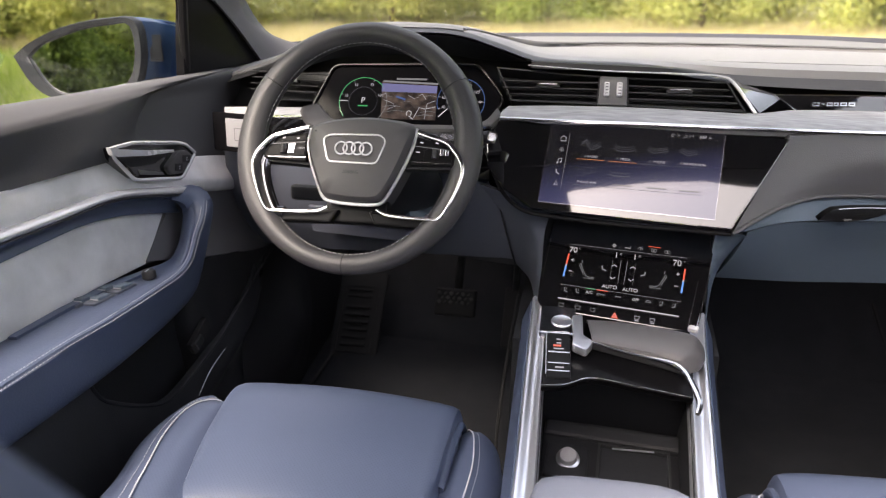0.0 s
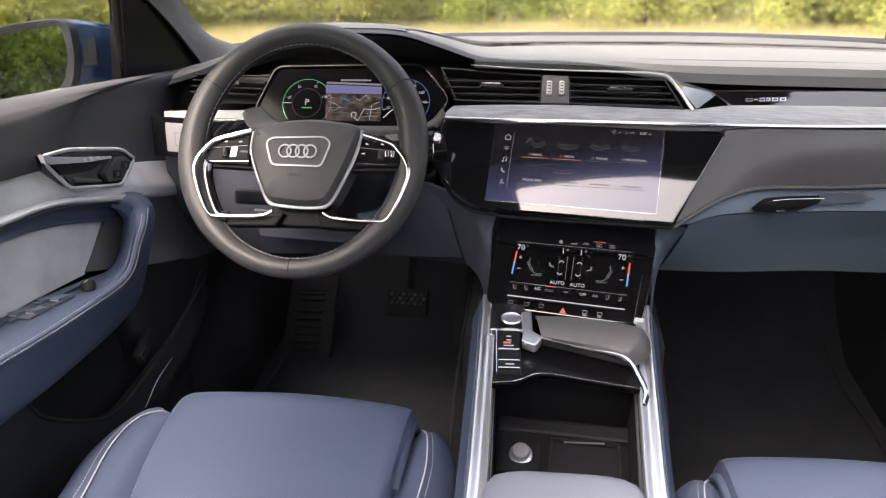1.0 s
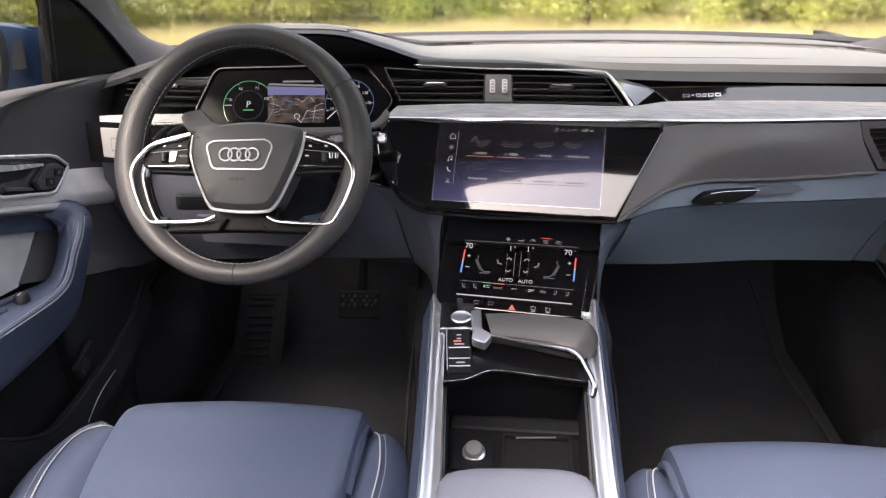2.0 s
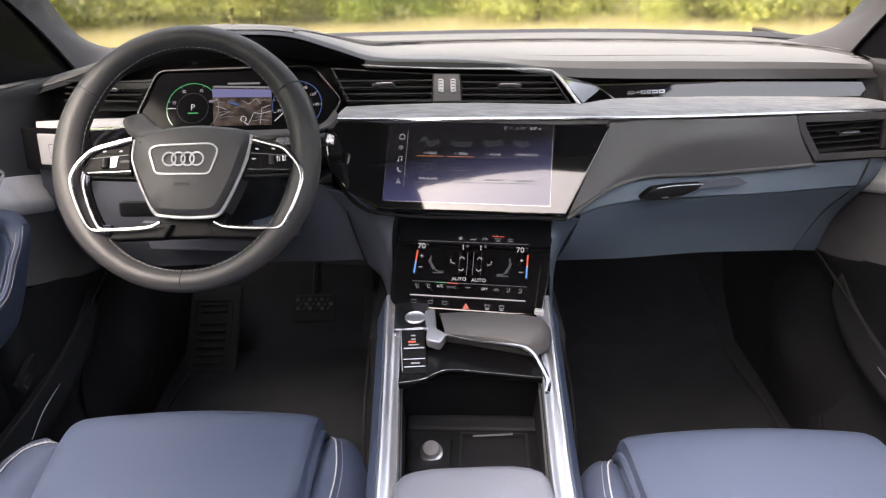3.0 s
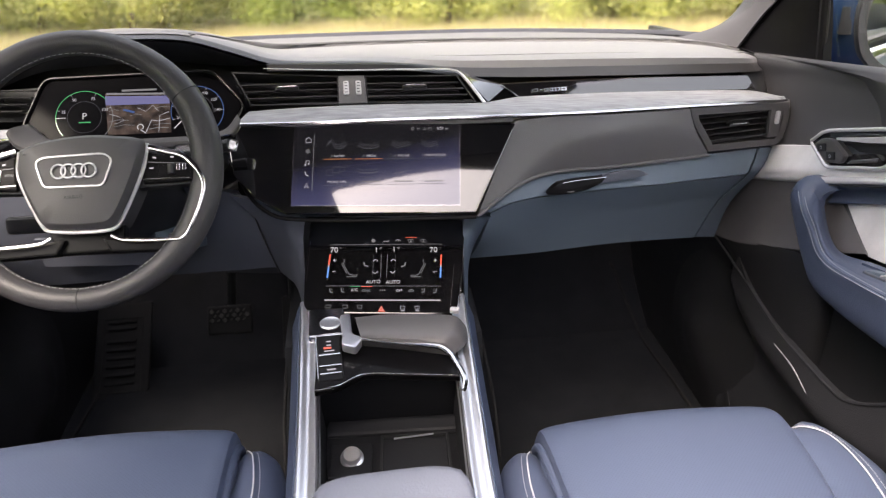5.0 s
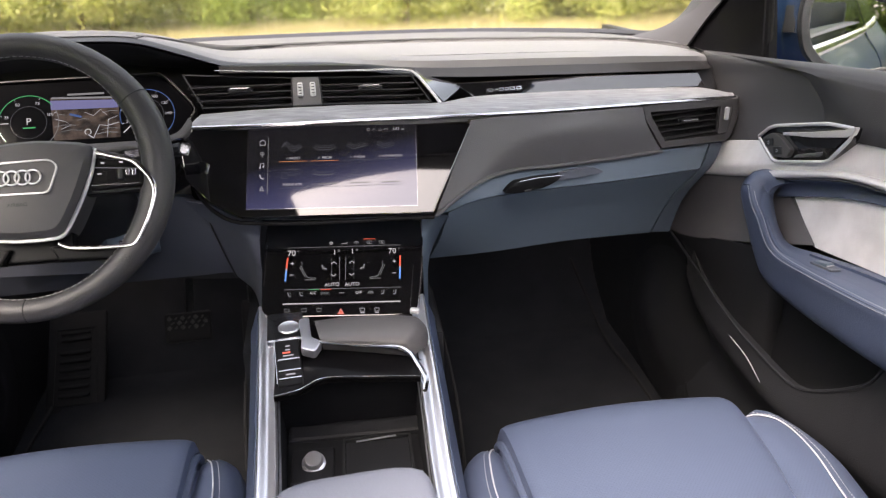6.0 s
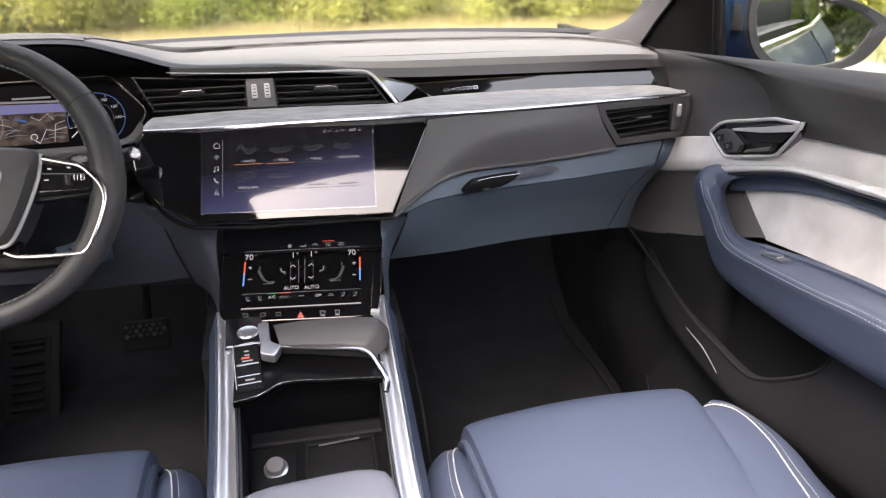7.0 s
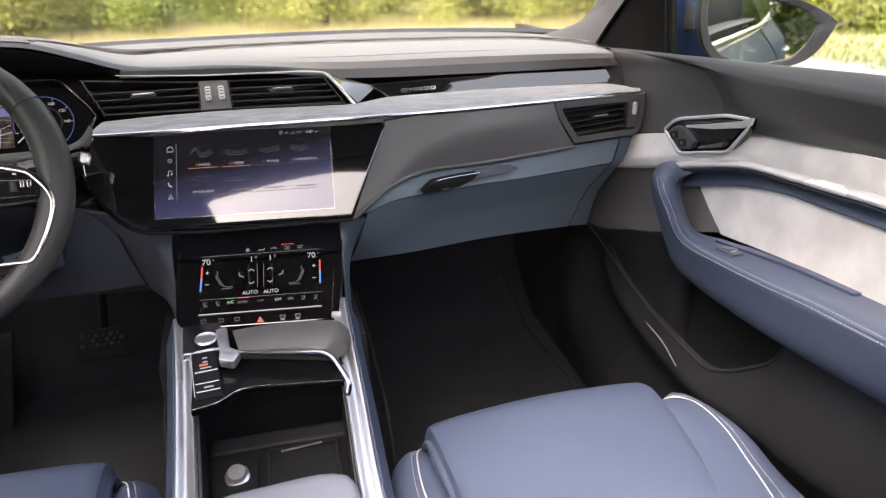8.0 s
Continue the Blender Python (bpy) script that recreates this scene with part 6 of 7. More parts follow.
# ---- steering wheel ----
WK = 1.04
WM = pose(-0.372, 0.873, 1.066, 60.5, 0, 0) @ pose(0.004, 0.003, 0)
wheel = thing("steering_wheel", "black leather steering wheel with chrome-edged spokes and silver emblem", "steering wheel", (-0.373, 0.873, 1.0))
def w3(x, y, z=0.0):
    return tuple(WM @ Vector((x * WK, y * WK, z)))
NR = 96
RX, RY, RT, RC = 0.1488 * WK, 0.1545 * WK + 0.0012, 0.0156, 0.0012
rim = bmesh.new()
rows_ = []
for i in range(NR):
    a = 2 * math.pi * i / NR
    # flatter lower part, thicker grips
    c = Vector((RC + RX * math.cos(a), RY * math.sin(a) - 0.0015, 0))
    o = Vector((math.cos(a), math.sin(a), 0))
    fat = 1.0 + 0.24 * math.exp(-((abs(math.cos(a)) - 1) / 0.30) ** 2) - 0.10 * max(0.0, -math.sin(a)) ** 3
    rows_.append([rim.verts.new(WM @ (c + RT * fat * math.cos(b) * o + Vector((0, 0, 0.0158 * math.sin(b))))) for b in np.linspace(0, 2 * math.pi, 20, endpoint=False)])
for i in range(NR):
    A, B = rows_[i], rows_[(i + 1) % NR]
    for j in range(20):
        rim.faces.new((A[j], A[(j + 1) % 20], B[(j + 1) % 20], B[j]))
rim_ob = part("rim", rim, M_WHEEL, wheel, "black leather rim with grey stitching")
def rim_seam(deg):
    a = radians(deg)
    o = Vector((math.cos(a), math.sin(a), 0))
    fat = 1.0 + 0.24 * math.exp(-((abs(math.cos(a)) - 1) / 0.30) ** 2) - 0.10 * max(0.0, -math.sin(a)) ** 3
    c = Vector((RC + RX * math.cos(a), RY * math.sin(a) - 0.0015, 0))
    part("rim_seam", tube([tuple(WM @ (c + (RT + 0.0002) * fat * math.cos(b) * o + Vector((0, 0, 0.0160 * math.sin(b))))) for b in np.linspace(0, 2 * math.pi, 24, endpoint=False)], 0.0008, 0, 5, closed=True), M_BLACK, rim_ob)
for deg in (33, 147, 270):
    rim_seam(deg)
def rim_point(a, b):
    fat = 1.0 + 0.24 * math.exp(-((abs(math.cos(a)) - 1) / 0.30) ** 2) - 0.10 * max(0.0, -math.sin(a)) ** 3
    q_ = RT * fat * math.cos(b) * 1.01
    return tuple(WM @ Vector((RC + (RX + q_) * math.cos(a), (RY + q_) * math.sin(a) - 0.0015, 0.0160 * math.sin(b))))
stitch_line = [rim_point(a, radians(163)) for a in np.linspace(0, 2 * math.pi, 100)]
part("inner_seam", tube([rim_point(a, radians(168)) for a in np.linspace(0, 2 * math.pi, 120, endpoint=False)], 0.0007, 0, 5, closed=True), M_BLACK, rim_ob)
stitches(stitch_line[3:48], rim_ob, 0.0075, 0.00055, 150, M_STITCH_G, up=(0, -0.9, 0.5))
stitches(stitch_line[60:91], rim_ob, 0.0075, 0.00055, 110, M_STITCH_G, up=(0, -0.9, 0.5))

hub = [(-0.057, 0.020), (-0.030, 0.029), (0.012, 0.034), (0.050, 0.032), (0.082, 0.024), (0.076, -0.010), (0.052, -0.066), (0.040, -0.0765), (-0.026, -0.0745), (-0.036, -0.066), (-0.059, -0.010)]
hub = [(x * WK, y * WK) for x, y in hub]
hs = [tuple(v[:2]) for v in curve([(*p, 0) for p in hub + hub[:1]], 61)[:-1]]
bm = bmesh.new()
rr_ = [[bm.verts.new(((x - 0.012) * k + 0.012, (y + 0.020) * k - 0.020, z)) for x, y in hs] for k, z in ((1.0, -0.03), (1.0, 0.012), (0.975, 0.020), (0.90, 0.0255), (0.6, 0.030), (0.2, 0.031))]
for A, B in zip(rr_, rr_[1:]):
    for j in range(60):
        bm.faces.new((A[j], A[(j + 1) % 60], B[(j + 1) % 60], B[j]))
bm.faces.new(rr_[-1])
bm.transform(WM)
part("airbag_cover", bm, M_HUB, wheel, "charcoal airbag cover")
U_ = [(-0.059, 0.018), (-0.060, -0.010), (-0.037, -0.066), (-0.027, -0.0765), (0.041, -0.0785), (0.053, -0.067), (0.078, -0.010), (0.084, 0.022)]
part("cover_edge", tube([w3(x, y, 0.013) for x, y in U_], 0.0024, 70, 8), M_SATIN, wheel, "chrome edge of the airbag cover")
badge = [(-0.027, 0.0065), (0.042, 0.0085), (0.051, 0.0), (0.040, -0.031), (-0.026, -0.030), (-0.035, 0.0)]
EX, EY = 0.0080, -0.0115
part("badge_frame", ring(WM @ pose(0, 0, 0.0325), rounded([(x * WK, y * WK) for x, y in badge], 0.007, 4), 0.0019, 0.005, 0.0006), M_SATIN, wheel, "chrome badge frame")
part("badge_field", plate(WM @ pose(0, 0, 0.0308), inset(rounded([(x * WK, y * WK) for x, y in badge], 0.007, 4), 0.002), 0.003, 0), M_HUB, wheel)
for k in range(4):
    er = [w3(EX + 0.0110 * (k - 1.5) + 0.0079 * math.cos(q_), EY + 0.0079 * math.sin(q_), 0.0325 + 0.0004 * (k % 2)) for q_ in np.linspace(0, 2 * math.pi, 32, endpoint=False)]
    part("emblem_ring", tube(er, 0.0012, 0, 8, closed=True), M_SATIN, wheel, "plain silver ring")
words("airbag_word", "AIRBAG", 0.0062, WM @ pose(0.007, -0.0435, 0.0318), M_BLACK, wheel)
for x in (-0.046, 0.066):
    part("horn_mark", stroke(WM @ pose(0, 0, 0.0262), [((x - 0.003) * WK, 0.012), ((x + 0.003) * WK, 0.012)], 0.002), M_BLACK, wheel)
# spokes: upper key pads with chrome outline sweeping round to the lower spoke
for s in (-1, 1):
    def q(x, y):
        return (s * x + 0.007, y)
    key = [q(0.072, 0.013), q(0.112, 0.005), q(0.122, -0.003), q(0.133, -0.017), q(0.128, -0.024), q(0.070, -0.026)]
    part("key_pad", plate(WM @ pose(0, 0, 0.010), [(x * WK, y * WK) for x, y in key], 0.012, 0.002), M_KEYS, wheel, "gloss black key pad")
    part("roller", tube([w3(*q(0.103, y), 0.012) for y in (-0.016, -0.004)], 0.0045, 6, 12), M_BLACK, wheel, "ribbed roller")
    if s < 0:
        part("view_key", plate(WM @ pose(0, 0, 0.0114), [(x * WK, y * WK) for x, y in (q(0.096, -0.003), q(0.087, -0.002), q(0.089, -0.015), q(0.097, -0.016))], 0.002, 0.0004), M_RAIL, wheel, "bright key")
        words("view_word", "VIEW", 0.0048, WM @ pose(-0.0715 * WK, -0.009, 0.0112), G_DIM, wheel)
    else:
        for kx in (0.113, 0.120):
            part("bright_key", block(WM @ pose((kx + 0.005) * WK, -0.008, 0.0112), 0.0045, 0.008, 0.002, 0.0006), M_CHROME, wheel)
        part("key_mark", stroke(WM @ pose(0, 0, 0.0106), [(0.088, -0.008), (0.093, -0.008)], 0.0016), G_WHITE, wheel)
    for x0, x1, y0, y1 in ((0.073, 0.088, -0.0185, -0.0035), (0.0895, 0.1005, -0.0190, -0.0040), (0.1062, 0.1240, -0.0195, -0.0052), (0.073, 0.1165, 0.0015, 0.0085)):
        part("key", plate(WM @ pose(0, 0, 0.0106), [(a * WK, b * WK) for a, b in (q(x0, y1), q(x1, y1 - 0.0012), q(x1, y0), q(x0, y0))], 0.002, 0.0005), M_KEYS, wheel, "black key")
    part("key_edge", stroke(WM @ pose(0, 0, 0.0108), [(a * WK, b * WK) for a, b in (q(0.071, -0.0205), q(0.124, -0.0215))], 0.0010), M_WCHROME, wheel, "bright key edge")
    part("key_rule", stroke(WM @ pose(0, 0, 0.0106), [(a * WK, b * WK) for a, b in (q(0.074, 0.000), q(0.122, -0.004))], 0.0008), G_DIM, wheel)
    for kx in (0.088, 0.108):
        part("key_mark", stroke(WM @ pose(0, 0, 0.0106), [(a * WK, b * WK) for a, b in (q(kx - 0.006, 0.0052), q(kx - 0.002, 0.0044))], 0.002), G_WHITE, wheel)
    loop = [q(0.070, 0.020), q(0.096, 0.0125), q(0.116, 0.006), q(0.126, -0.003), q(0.137, -0.018), q(0.141, -0.033), q(0.136, -0.054), q(0.125, -0.079), q(0.115, -0.0925), q(0.103, -0.094), q(0.046, -0.091), q(0.033, -0.085)]
    band = [w3(x, y, z) for (x, y), z in zip(loop, (0.012, 0.013, 0.014, 0.016, 0.018, 0.0185, 0.018, 0.017, 0.015, 0.014, 0.012, 0.012))]
    part("spoke_chrome", tube(band, [0.0034, 0.0037, 0.0034, 0.0028, 0.0023, 0.0022, 0.0024, 0.0028, 0.0020], 90, 8, flat=0.7, up=(0, -0.87, 0.5)), M_WCHROME, wheel, "chrome spoke outline")
    part("spoke_inner", tube([w3(s * x * 0.93 + 0.007, y, 0.002) for x, y in [(abs(a - 0.007), b) for a, b in loop[3:10]]], 0.0085, 40, 12, flat=0.8, up=(0, -0.87, 0.5)), M_DKCHROME, wheel, "polished inner spoke")
    part("spoke_upper", plate(WM @ pose(0, 0, 0.004), [(x * WK, y * WK) for x, y in (q(0.060, 0.020), q(0.116, 0.004), q(0.140, -0.02), q(0.132, -0.027), q(0.060, -0.030))], 0.018, 0.003), M_BLACK, wheel)
    part("spoke_lower", plate(WM @ pose(0, 0, 0.004), [(x * WK, y * WK) for x, y in (q(0.020, -0.086), q(0.112, -0.094), q(0.110, -0.106), q(0.030, -0.104))], 0.018, 0.003), M_KEYS, wheel)
part("lower_bridge", plate(WM @ pose(0, 0, -0.004), [(x * WK, y * WK) for x, y in ((-0.036, -0.070), (0.050, -0.070), (0.050, -0.102), (-0.028, -0.102))], 0.02, 0.003), M_KEYS, wheel, "gloss black lower bridge")

col = thing("steering_column", "grey steering column shroud with black stalks", "steering column", (-0.373, 0.98, 0.95))
part("shroud", tube([tuple(WM @ Vector((0.004, -0.02, z))) for z in (-0.035, -0.08, -0.14, -0.20)], [0.066, 0.080, 0.088, 0.088], 14, 28, flat=0.62), M_BLACK, col, "black column shroud")
part("lower_shroud", tube([(-0.33, 0.965, 0.935), (-0.30, 0.99, 0.925), (-0.26, 1.0, 0.925)], [0.02, 0.024, 0.018], 12, 12), M_BLUE_DASH, col, "blue-grey lower cover")
part("stalk", block(pose(-0.458, 0.935, 0.977, -10, 3, 8), 0.078, 0.016, 0.024, 0.007, 3), M_BLACK, col, "dark grey cruise stalk")
part("stalk_mark", block(pose(-0.470, 0.9262, 0.978, -10, 3, 8), 0.012, 0.001, 0.007, 0.0003), M_SILVER, col)
part("shift_paddle", block(pose(-0.243, 0.903, 1.079, 60, 0, 12), 0.028, 0.011, 0.006, 0.002), M_CHROME, col, "silver shift paddle")
part("wiper_stalk", tube([(-0.27, 0.93, 1.065), (-0.215, 0.925, 1.072), (-0.192, 0.922, 1.076)], [0.007, 0.007, 0.009], 10, 10), M_BLACK, col, "black wiper stalk")
part("stalk_tip", block(pose(-0.188, 0.921, 1.076, 60, 20, 0), 0.014, 0.016, 0.010, 0.003), M_CHROME, col, "silver stalk tip")

# ---- centre console ----
con = thing("centre_console", "centre console with brushed aluminium rails, blue sides and open storage bin", "centre console", (0, 0.6, 0.40))
RL = [(-0.108, 0.20, 0.800), (-0.109, 0.40, 0.800), (-0.110, 0.548, 0.800), (-0.1165, 0.72, 0.805), (-0.121, 0.86, 0.832), (-0.122, 0.90, 0.846)]
RR = [(0.088, 0.20, 0.800), (0.090, 0.40, 0.800), (0.092, 0.537, 0.800), (0.1035, 0.70, 0.808), (0.112, 0.85, 0.835), (0.114, 0.885, 0.848)]
def side(pts, s, wide):
    o = [(x - s * 0.000, y, z) for x, y, z in pts]
    a = [(x + s * 0.003, y, z + 0.004) for x, y, z in pts]
    c = [(x + s * wide * 0.55, y, z + 0.0005) for x, y, z in pts]
    i = [(x + s * wide, y, z + 0.004) for x, y, z in pts]
    e = [(x + s * (wide + 0.001), y, z - 0.012) for x, y, z in pts]
    return o, a, c, i, e
for pts, s, nm in ((RL, 1, "left"), (RR, -1, "right")):
    part("rail", skin(list(side(pts, s, 0.022)), n=40, m=20, back=(s * 0.002, 0, -0.010)), M_RAIL, con, "brushed aluminium rail")
    outer = [(x - s * 0.002, y, z - 0.004) for x, y, z in pts]
    part("side_panel", skin([outer, [(x - s * 0.012, y, z - 0.03) for x, y, z in outer], [(x - s * 0.020, y, 0.62) for x, y, z in outer], [(x - s * 0.026, y, 0.385) for x, y, z in outer]], n=30, m=14, back=(s * 0.012, 0, 0)), M_BLUE, con, "blue leather console side")
    part("inner_wall", skin([[(x + s * 0.024, y, z - 0.004) for x, y, z in pts[1:5]], [(x + s * 0.026, y, 0.70) for x, y, z in pts[1:5]]], n=24, m=4, back=(-s * 0.006, 0, 0)), M_BIN, con, "black bin wall")
part("tunnel", skin([[(-0.145, 0.86, 0.80), (-0.15, 1.25, 0.80), (-0.16, 1.7, 0.82)], [(-0.155, 0.86, 0.385), (-0.16, 1.25, 0.385), (-0.18, 1.62, 0.40)]], n=12, m=6, back=(0.02, 0, 0)), M_CARPET, con, "black carpeted tunnel side")
part("tunnel", skin([[(0.135, 0.86, 0.80), (0.15, 1.25, 0.80), (0.16, 1.7, 0.82)], [(0.150, 0.86, 0.385), (0.16, 1.25, 0.385), (0.18, 1.62, 0.40)]], n=12, m=6, back=(-0.02, 0, 0)), M_CARPET, con, "black carpeted tunnel side")
part("bin_floor", skin([[(-0.088, 0.40, 0.722), (0.078, 0.40, 0.718)], [(-0.088, 0.66, 0.722), (0.078, 0.66, 0.716)], [(-0.092, 0.80, 0.712), (0.086, 0.80, 0.708)]], n=6, m=6, back=(0, 0, -0.01)), M_BIN, con, "black rubber bin floor")
part("bin_step", block(pose(-0.002, 0.768, 0.717, 14, 0, -3), 0.176, 0.026, 0.012, 0.005), M_BIN, con)
part("bin_wall", skin([[(-0.092, 0.735, 0.815), (-0.04, 0.752, 0.824), (0.084, 0.740, 0.822)], [(-0.094, 0.79, 0.71), (-0.04, 0.80, 0.71), (0.09, 0.795, 0.71)]], n=12, m=6, back=(0, 0.01, 0)), M_BIN, con, "black front wall of the bin")
part("tray", skin([[(-0.094, 0.705, 0.829), (-0.066, 0.712, 0.829), (-0.036, 0.733, 0.828), (0.02, 0.728, 0.826), (0.082, 0.716, 0.826)], [(-0.094, 0.76, 0.832), (-0.066, 0.765, 0.833), (-0.036, 0.775, 0.834), (0.02, 0.775, 0.833), (0.086, 0.765, 0.832)], [(-0.098, 0.88, 0.845), (-0.066, 0.88, 0.845), (-0.036, 0.88, 0.844), (0.02, 0.88, 0.843), (0.092, 0.87, 0.842)]], n=40, m=12, back=(0, 0.002, -0.010)), M_TRAY, con, "piano black tray")
part("tray_edge", tube([(-0.094, 0.7045, 0.8275), (-0.066, 0.7115, 0.8275), (-0.036, 0.7325, 0.8265), (0.02, 0.7275, 0.8245), (0.082, 0.7155, 0.8245)], 0.0022, 40, 8), M_TRAY, con)
KM = pose(-0.0765, 0.761, 0.8393, 12, 0, 3.5)
part("tray_line", tube([(-0.094, 0.7035, 0.8300), (-0.066, 0.7105, 0.8300), (-0.036, 0.7315, 0.8290), (0.02, 0.7265, 0.8270), (0.082, 0.7145, 0.8270)], 0.0007, 40, 6), M_CHROME, con, "fine bright line")
sel = part("drive_keys", block(KM @ pose(0, 0, -0.006), 0.030, 0.082, 0.012, 0.002), M_KEYS, con, "gloss black drive key strip")
for y in (0.0034, -0.016, -0.0295):
    part("key_edge", block(KM @ pose(0, y, 0.0006), 0.027, 0.0024, 0.0016, 0.0005), M_CHROME, sel, "bright key edge")
part("key_edge", block(KM @ pose(0, 0.0055, 0.0003), 0.027, 0.0008, 0.001, 0.0002), M_CHROME, sel)
part("key_outline", tube([tuple(KM @ Vector(v)) for v in ((-0.0155, -0.036, 0), (-0.0160, 0.036, 0.001), (-0.0150, 0.0405, 0.0015), (0.0150, 0.0415, 0.0015), (0.0165, 0.037, 0.001))], 0.0008, 50, 6), M_WCHROME, sel)
part("park_lamp", block(KM @ pose(-0.002, 0.0165, 0.0003), 0.010, 0.0030, 0.001, 0.0002), G_RED, sel, "red parking lamp")
for y, w_ in ((0.0285, 0.006), (0.0215, 0.006), (0.0110, 0.013)):
    part("key_mark", block(KM @ pose(0, y, 0.0003), w_, 0.0018, 0.0008, 0.0002), G_SOFT, sel)
part("key_mark", block(KM @ pose(0.001, -0.0225, 0.0003), 0.011, 0.0022, 0.0008, 0.0002), G_SOFT, sel)
part("base_plate", block(pose(-0.082, 0.837, 0.8445, 4, 0, 2), 0.048, 0.070, 0.010, 0.003), M_WCHROME, con, "brushed aluminium plate")
part("start_button", lathe(pose(-0.0770, 0.831, 0.8488, 5, 0, 0), [(0.0140, 0), (0.0140, 0.0012), (0.0130, 0.0022), (0.0118, 0.0016), (0.004, 0.0012), (0.0005, 0.0012)], 36), M_RAIL, con, "round brushed start button")
for x, y, z, r in ((-0.103, 0.873, 0.8485, 2), (0.0935, 0.843, 0.8480, -20)):
    part("corner_tab", block(pose(x, y, z, 12, 0, r), 0.013, 0.009, 0.007, 0.0025), M_SATIN, con, "silver corner tab at the screen")
# hand rest with the gear key
part("hand_rest", skin([[(-0.046, 0.852, 0.832), (0.0, 0.850, 0.832), (0.092, 0.842, 0.828), (0.106, 0.838, 0.822)], [(-0.044, 0.840, 0.850), (0.0, 0.836, 0.853), (0.090, 0.824, 0.850), (0.104, 0.818, 0.838), (0.108, 0.816, 0.826)], [(-0.040, 0.800, 0.859), (0.0, 0.790, 0.863), (0.082, 0.776, 0.860), (0.092, 0.772, 0.849), (0.096, 0.770, 0.834)], [(-0.036, 0.776, 0.856), (0.0, 0.764, 0.857), (0.066, 0.750, 0.855), (0.076, 0.752, 0.844), (0.082, 0.756, 0.832)], [(-0.034, 0.785, 0.838), (0.0, 0.775, 0.838), (0.080, 0.752, 0.832), (0.088, 0.752, 0.826)]], n=44, m=28, back=(0, 0.004, -0.004)), M_WEDGE, con, "grey leather hand rest")
part("rest_edge", tube([(-0.038, 0.7765, 0.8535), (0.0, 0.7645, 0.8515), (0.06, 0.748, 0.8495), (0.072, 0.735, 0.8475), (0.0775, 0.715, 0.8455), (0.0835, 0.684, 0.8410), (0.0800, 0.670, 0.836)], [0.0012, 0.0016, 0.002, 0.0032, 0.004, 0.004, 0.003], 50, 8), M_CHROME, con, "chrome edge sweeping down from the hand rest")
part("gear_key", plate(pose(0, 0.8, 0.8545, 5, 0, 0), rounded([(-0.0640, 0.036), (-0.0500, 0.040), (-0.0475, -0.008), (-0.0340, -0.020), (-0.0434, -0.041), (-0.0611, -0.031), (-0.0598, -0.010)], 0.004, 3), 0.012, 0.002, 2), M_RAIL, con, "brushed silver gear selector key")

sock = thing("lighter_socket", "silver-capped power socket in the console bin", "power socket", (-0.058, 0.70, 0.72))
part("socket_plate", block(pose(-0.058, 0.700, 0.724, 0, 0, -3), 0.052, 0.060, 0.006, 0.002), M_BIN, sock)
part("cap", lathe(pose(-0.0565, 0.700, 0.727, 22, 0, 0), [(0.0145, 0), (0.0145, 0.004), (0.0115, 0.006), (0.0112, 0.012), (0.0100, 0.0140), (0.0005, 0.0142)], 32), M_RAIL, sock, "brushed silver cap")
ph = thing("phone_tray", "black phone charging tray with a bright edge in the console bin", "phone tray", (0.02, 0.70, 0.715))
part("pad", block(pose(0.022, 0.690, 0.722, 0, 0, -3), 0.082, 0.085, 0.006, 0.002), M_BIN, ph, "ribbed black pad")
part("bright_edge", block(pose(0.023, 0.731, 0.7290, 0, 0, 3), 0.052, 0.0022, 0.002, 0.0008), M_RAIL, ph, "bright edge")
part("pad_frame", ring(pose(0.022, 0.690, 0.7265, 0, 0, -3), [(-0.044, -0.045), (0.044, -0.045), (0.044, 0.05), (-0.044, 0.05)], 0.003, 0.004, 0.001), M_BLACK, ph)
bm = skin([[(-0.094, 0.15, 0.806), (-0.090, 0.50, 0.806), (-0.080, 0.545, 0.806), (-0.02, 0.556, 0.806), (0.055, 0.548, 0.806), (0.066, 0.50, 0.806), (0.072, 0.15, 0.806)], [(-0.094, 0.15, 0.830), (-0.090, 0.50, 0.828), (-0.080, 0.548, 0.824), (-0.02, 0.560, 0.822), (0.055, 0.552, 0.824), (0.066, 0.50, 0.828), (0.072, 0.15, 0.830)], [(-0.088, 0.15, 0.840), (-0.084, 0.49, 0.838), (-0.074, 0.533, 0.835), (-0.02, 0.544, 0.834), (0.050, 0.537, 0.835), (0.060, 0.49, 0.838), (0.066, 0.15, 0.840)], [(-0.03, 0.15, 0.843), (-0.03, 0.46, 0.842), (-0.025, 0.49, 0.841), (-0.01, 0.50, 0.841), (0.005, 0.49, 0.841), (0.01, 0.46, 0.842), (0.01, 0.15, 0.843)]], n=60, m=18, back=(0, 0, -0.008))
bmesh.ops.holes_fill(bm, edges=bm.edges)
lid = part("armrest_lid", bm, M_BLUE_LID, con, "blue leather armrest lid, paled to look brightly lit")
part("lid_top", block(pose(-0.011, 0.33, 0.838), 0.10, 0.34, 0.006, 0.002), M_BLUE_LID, lid)


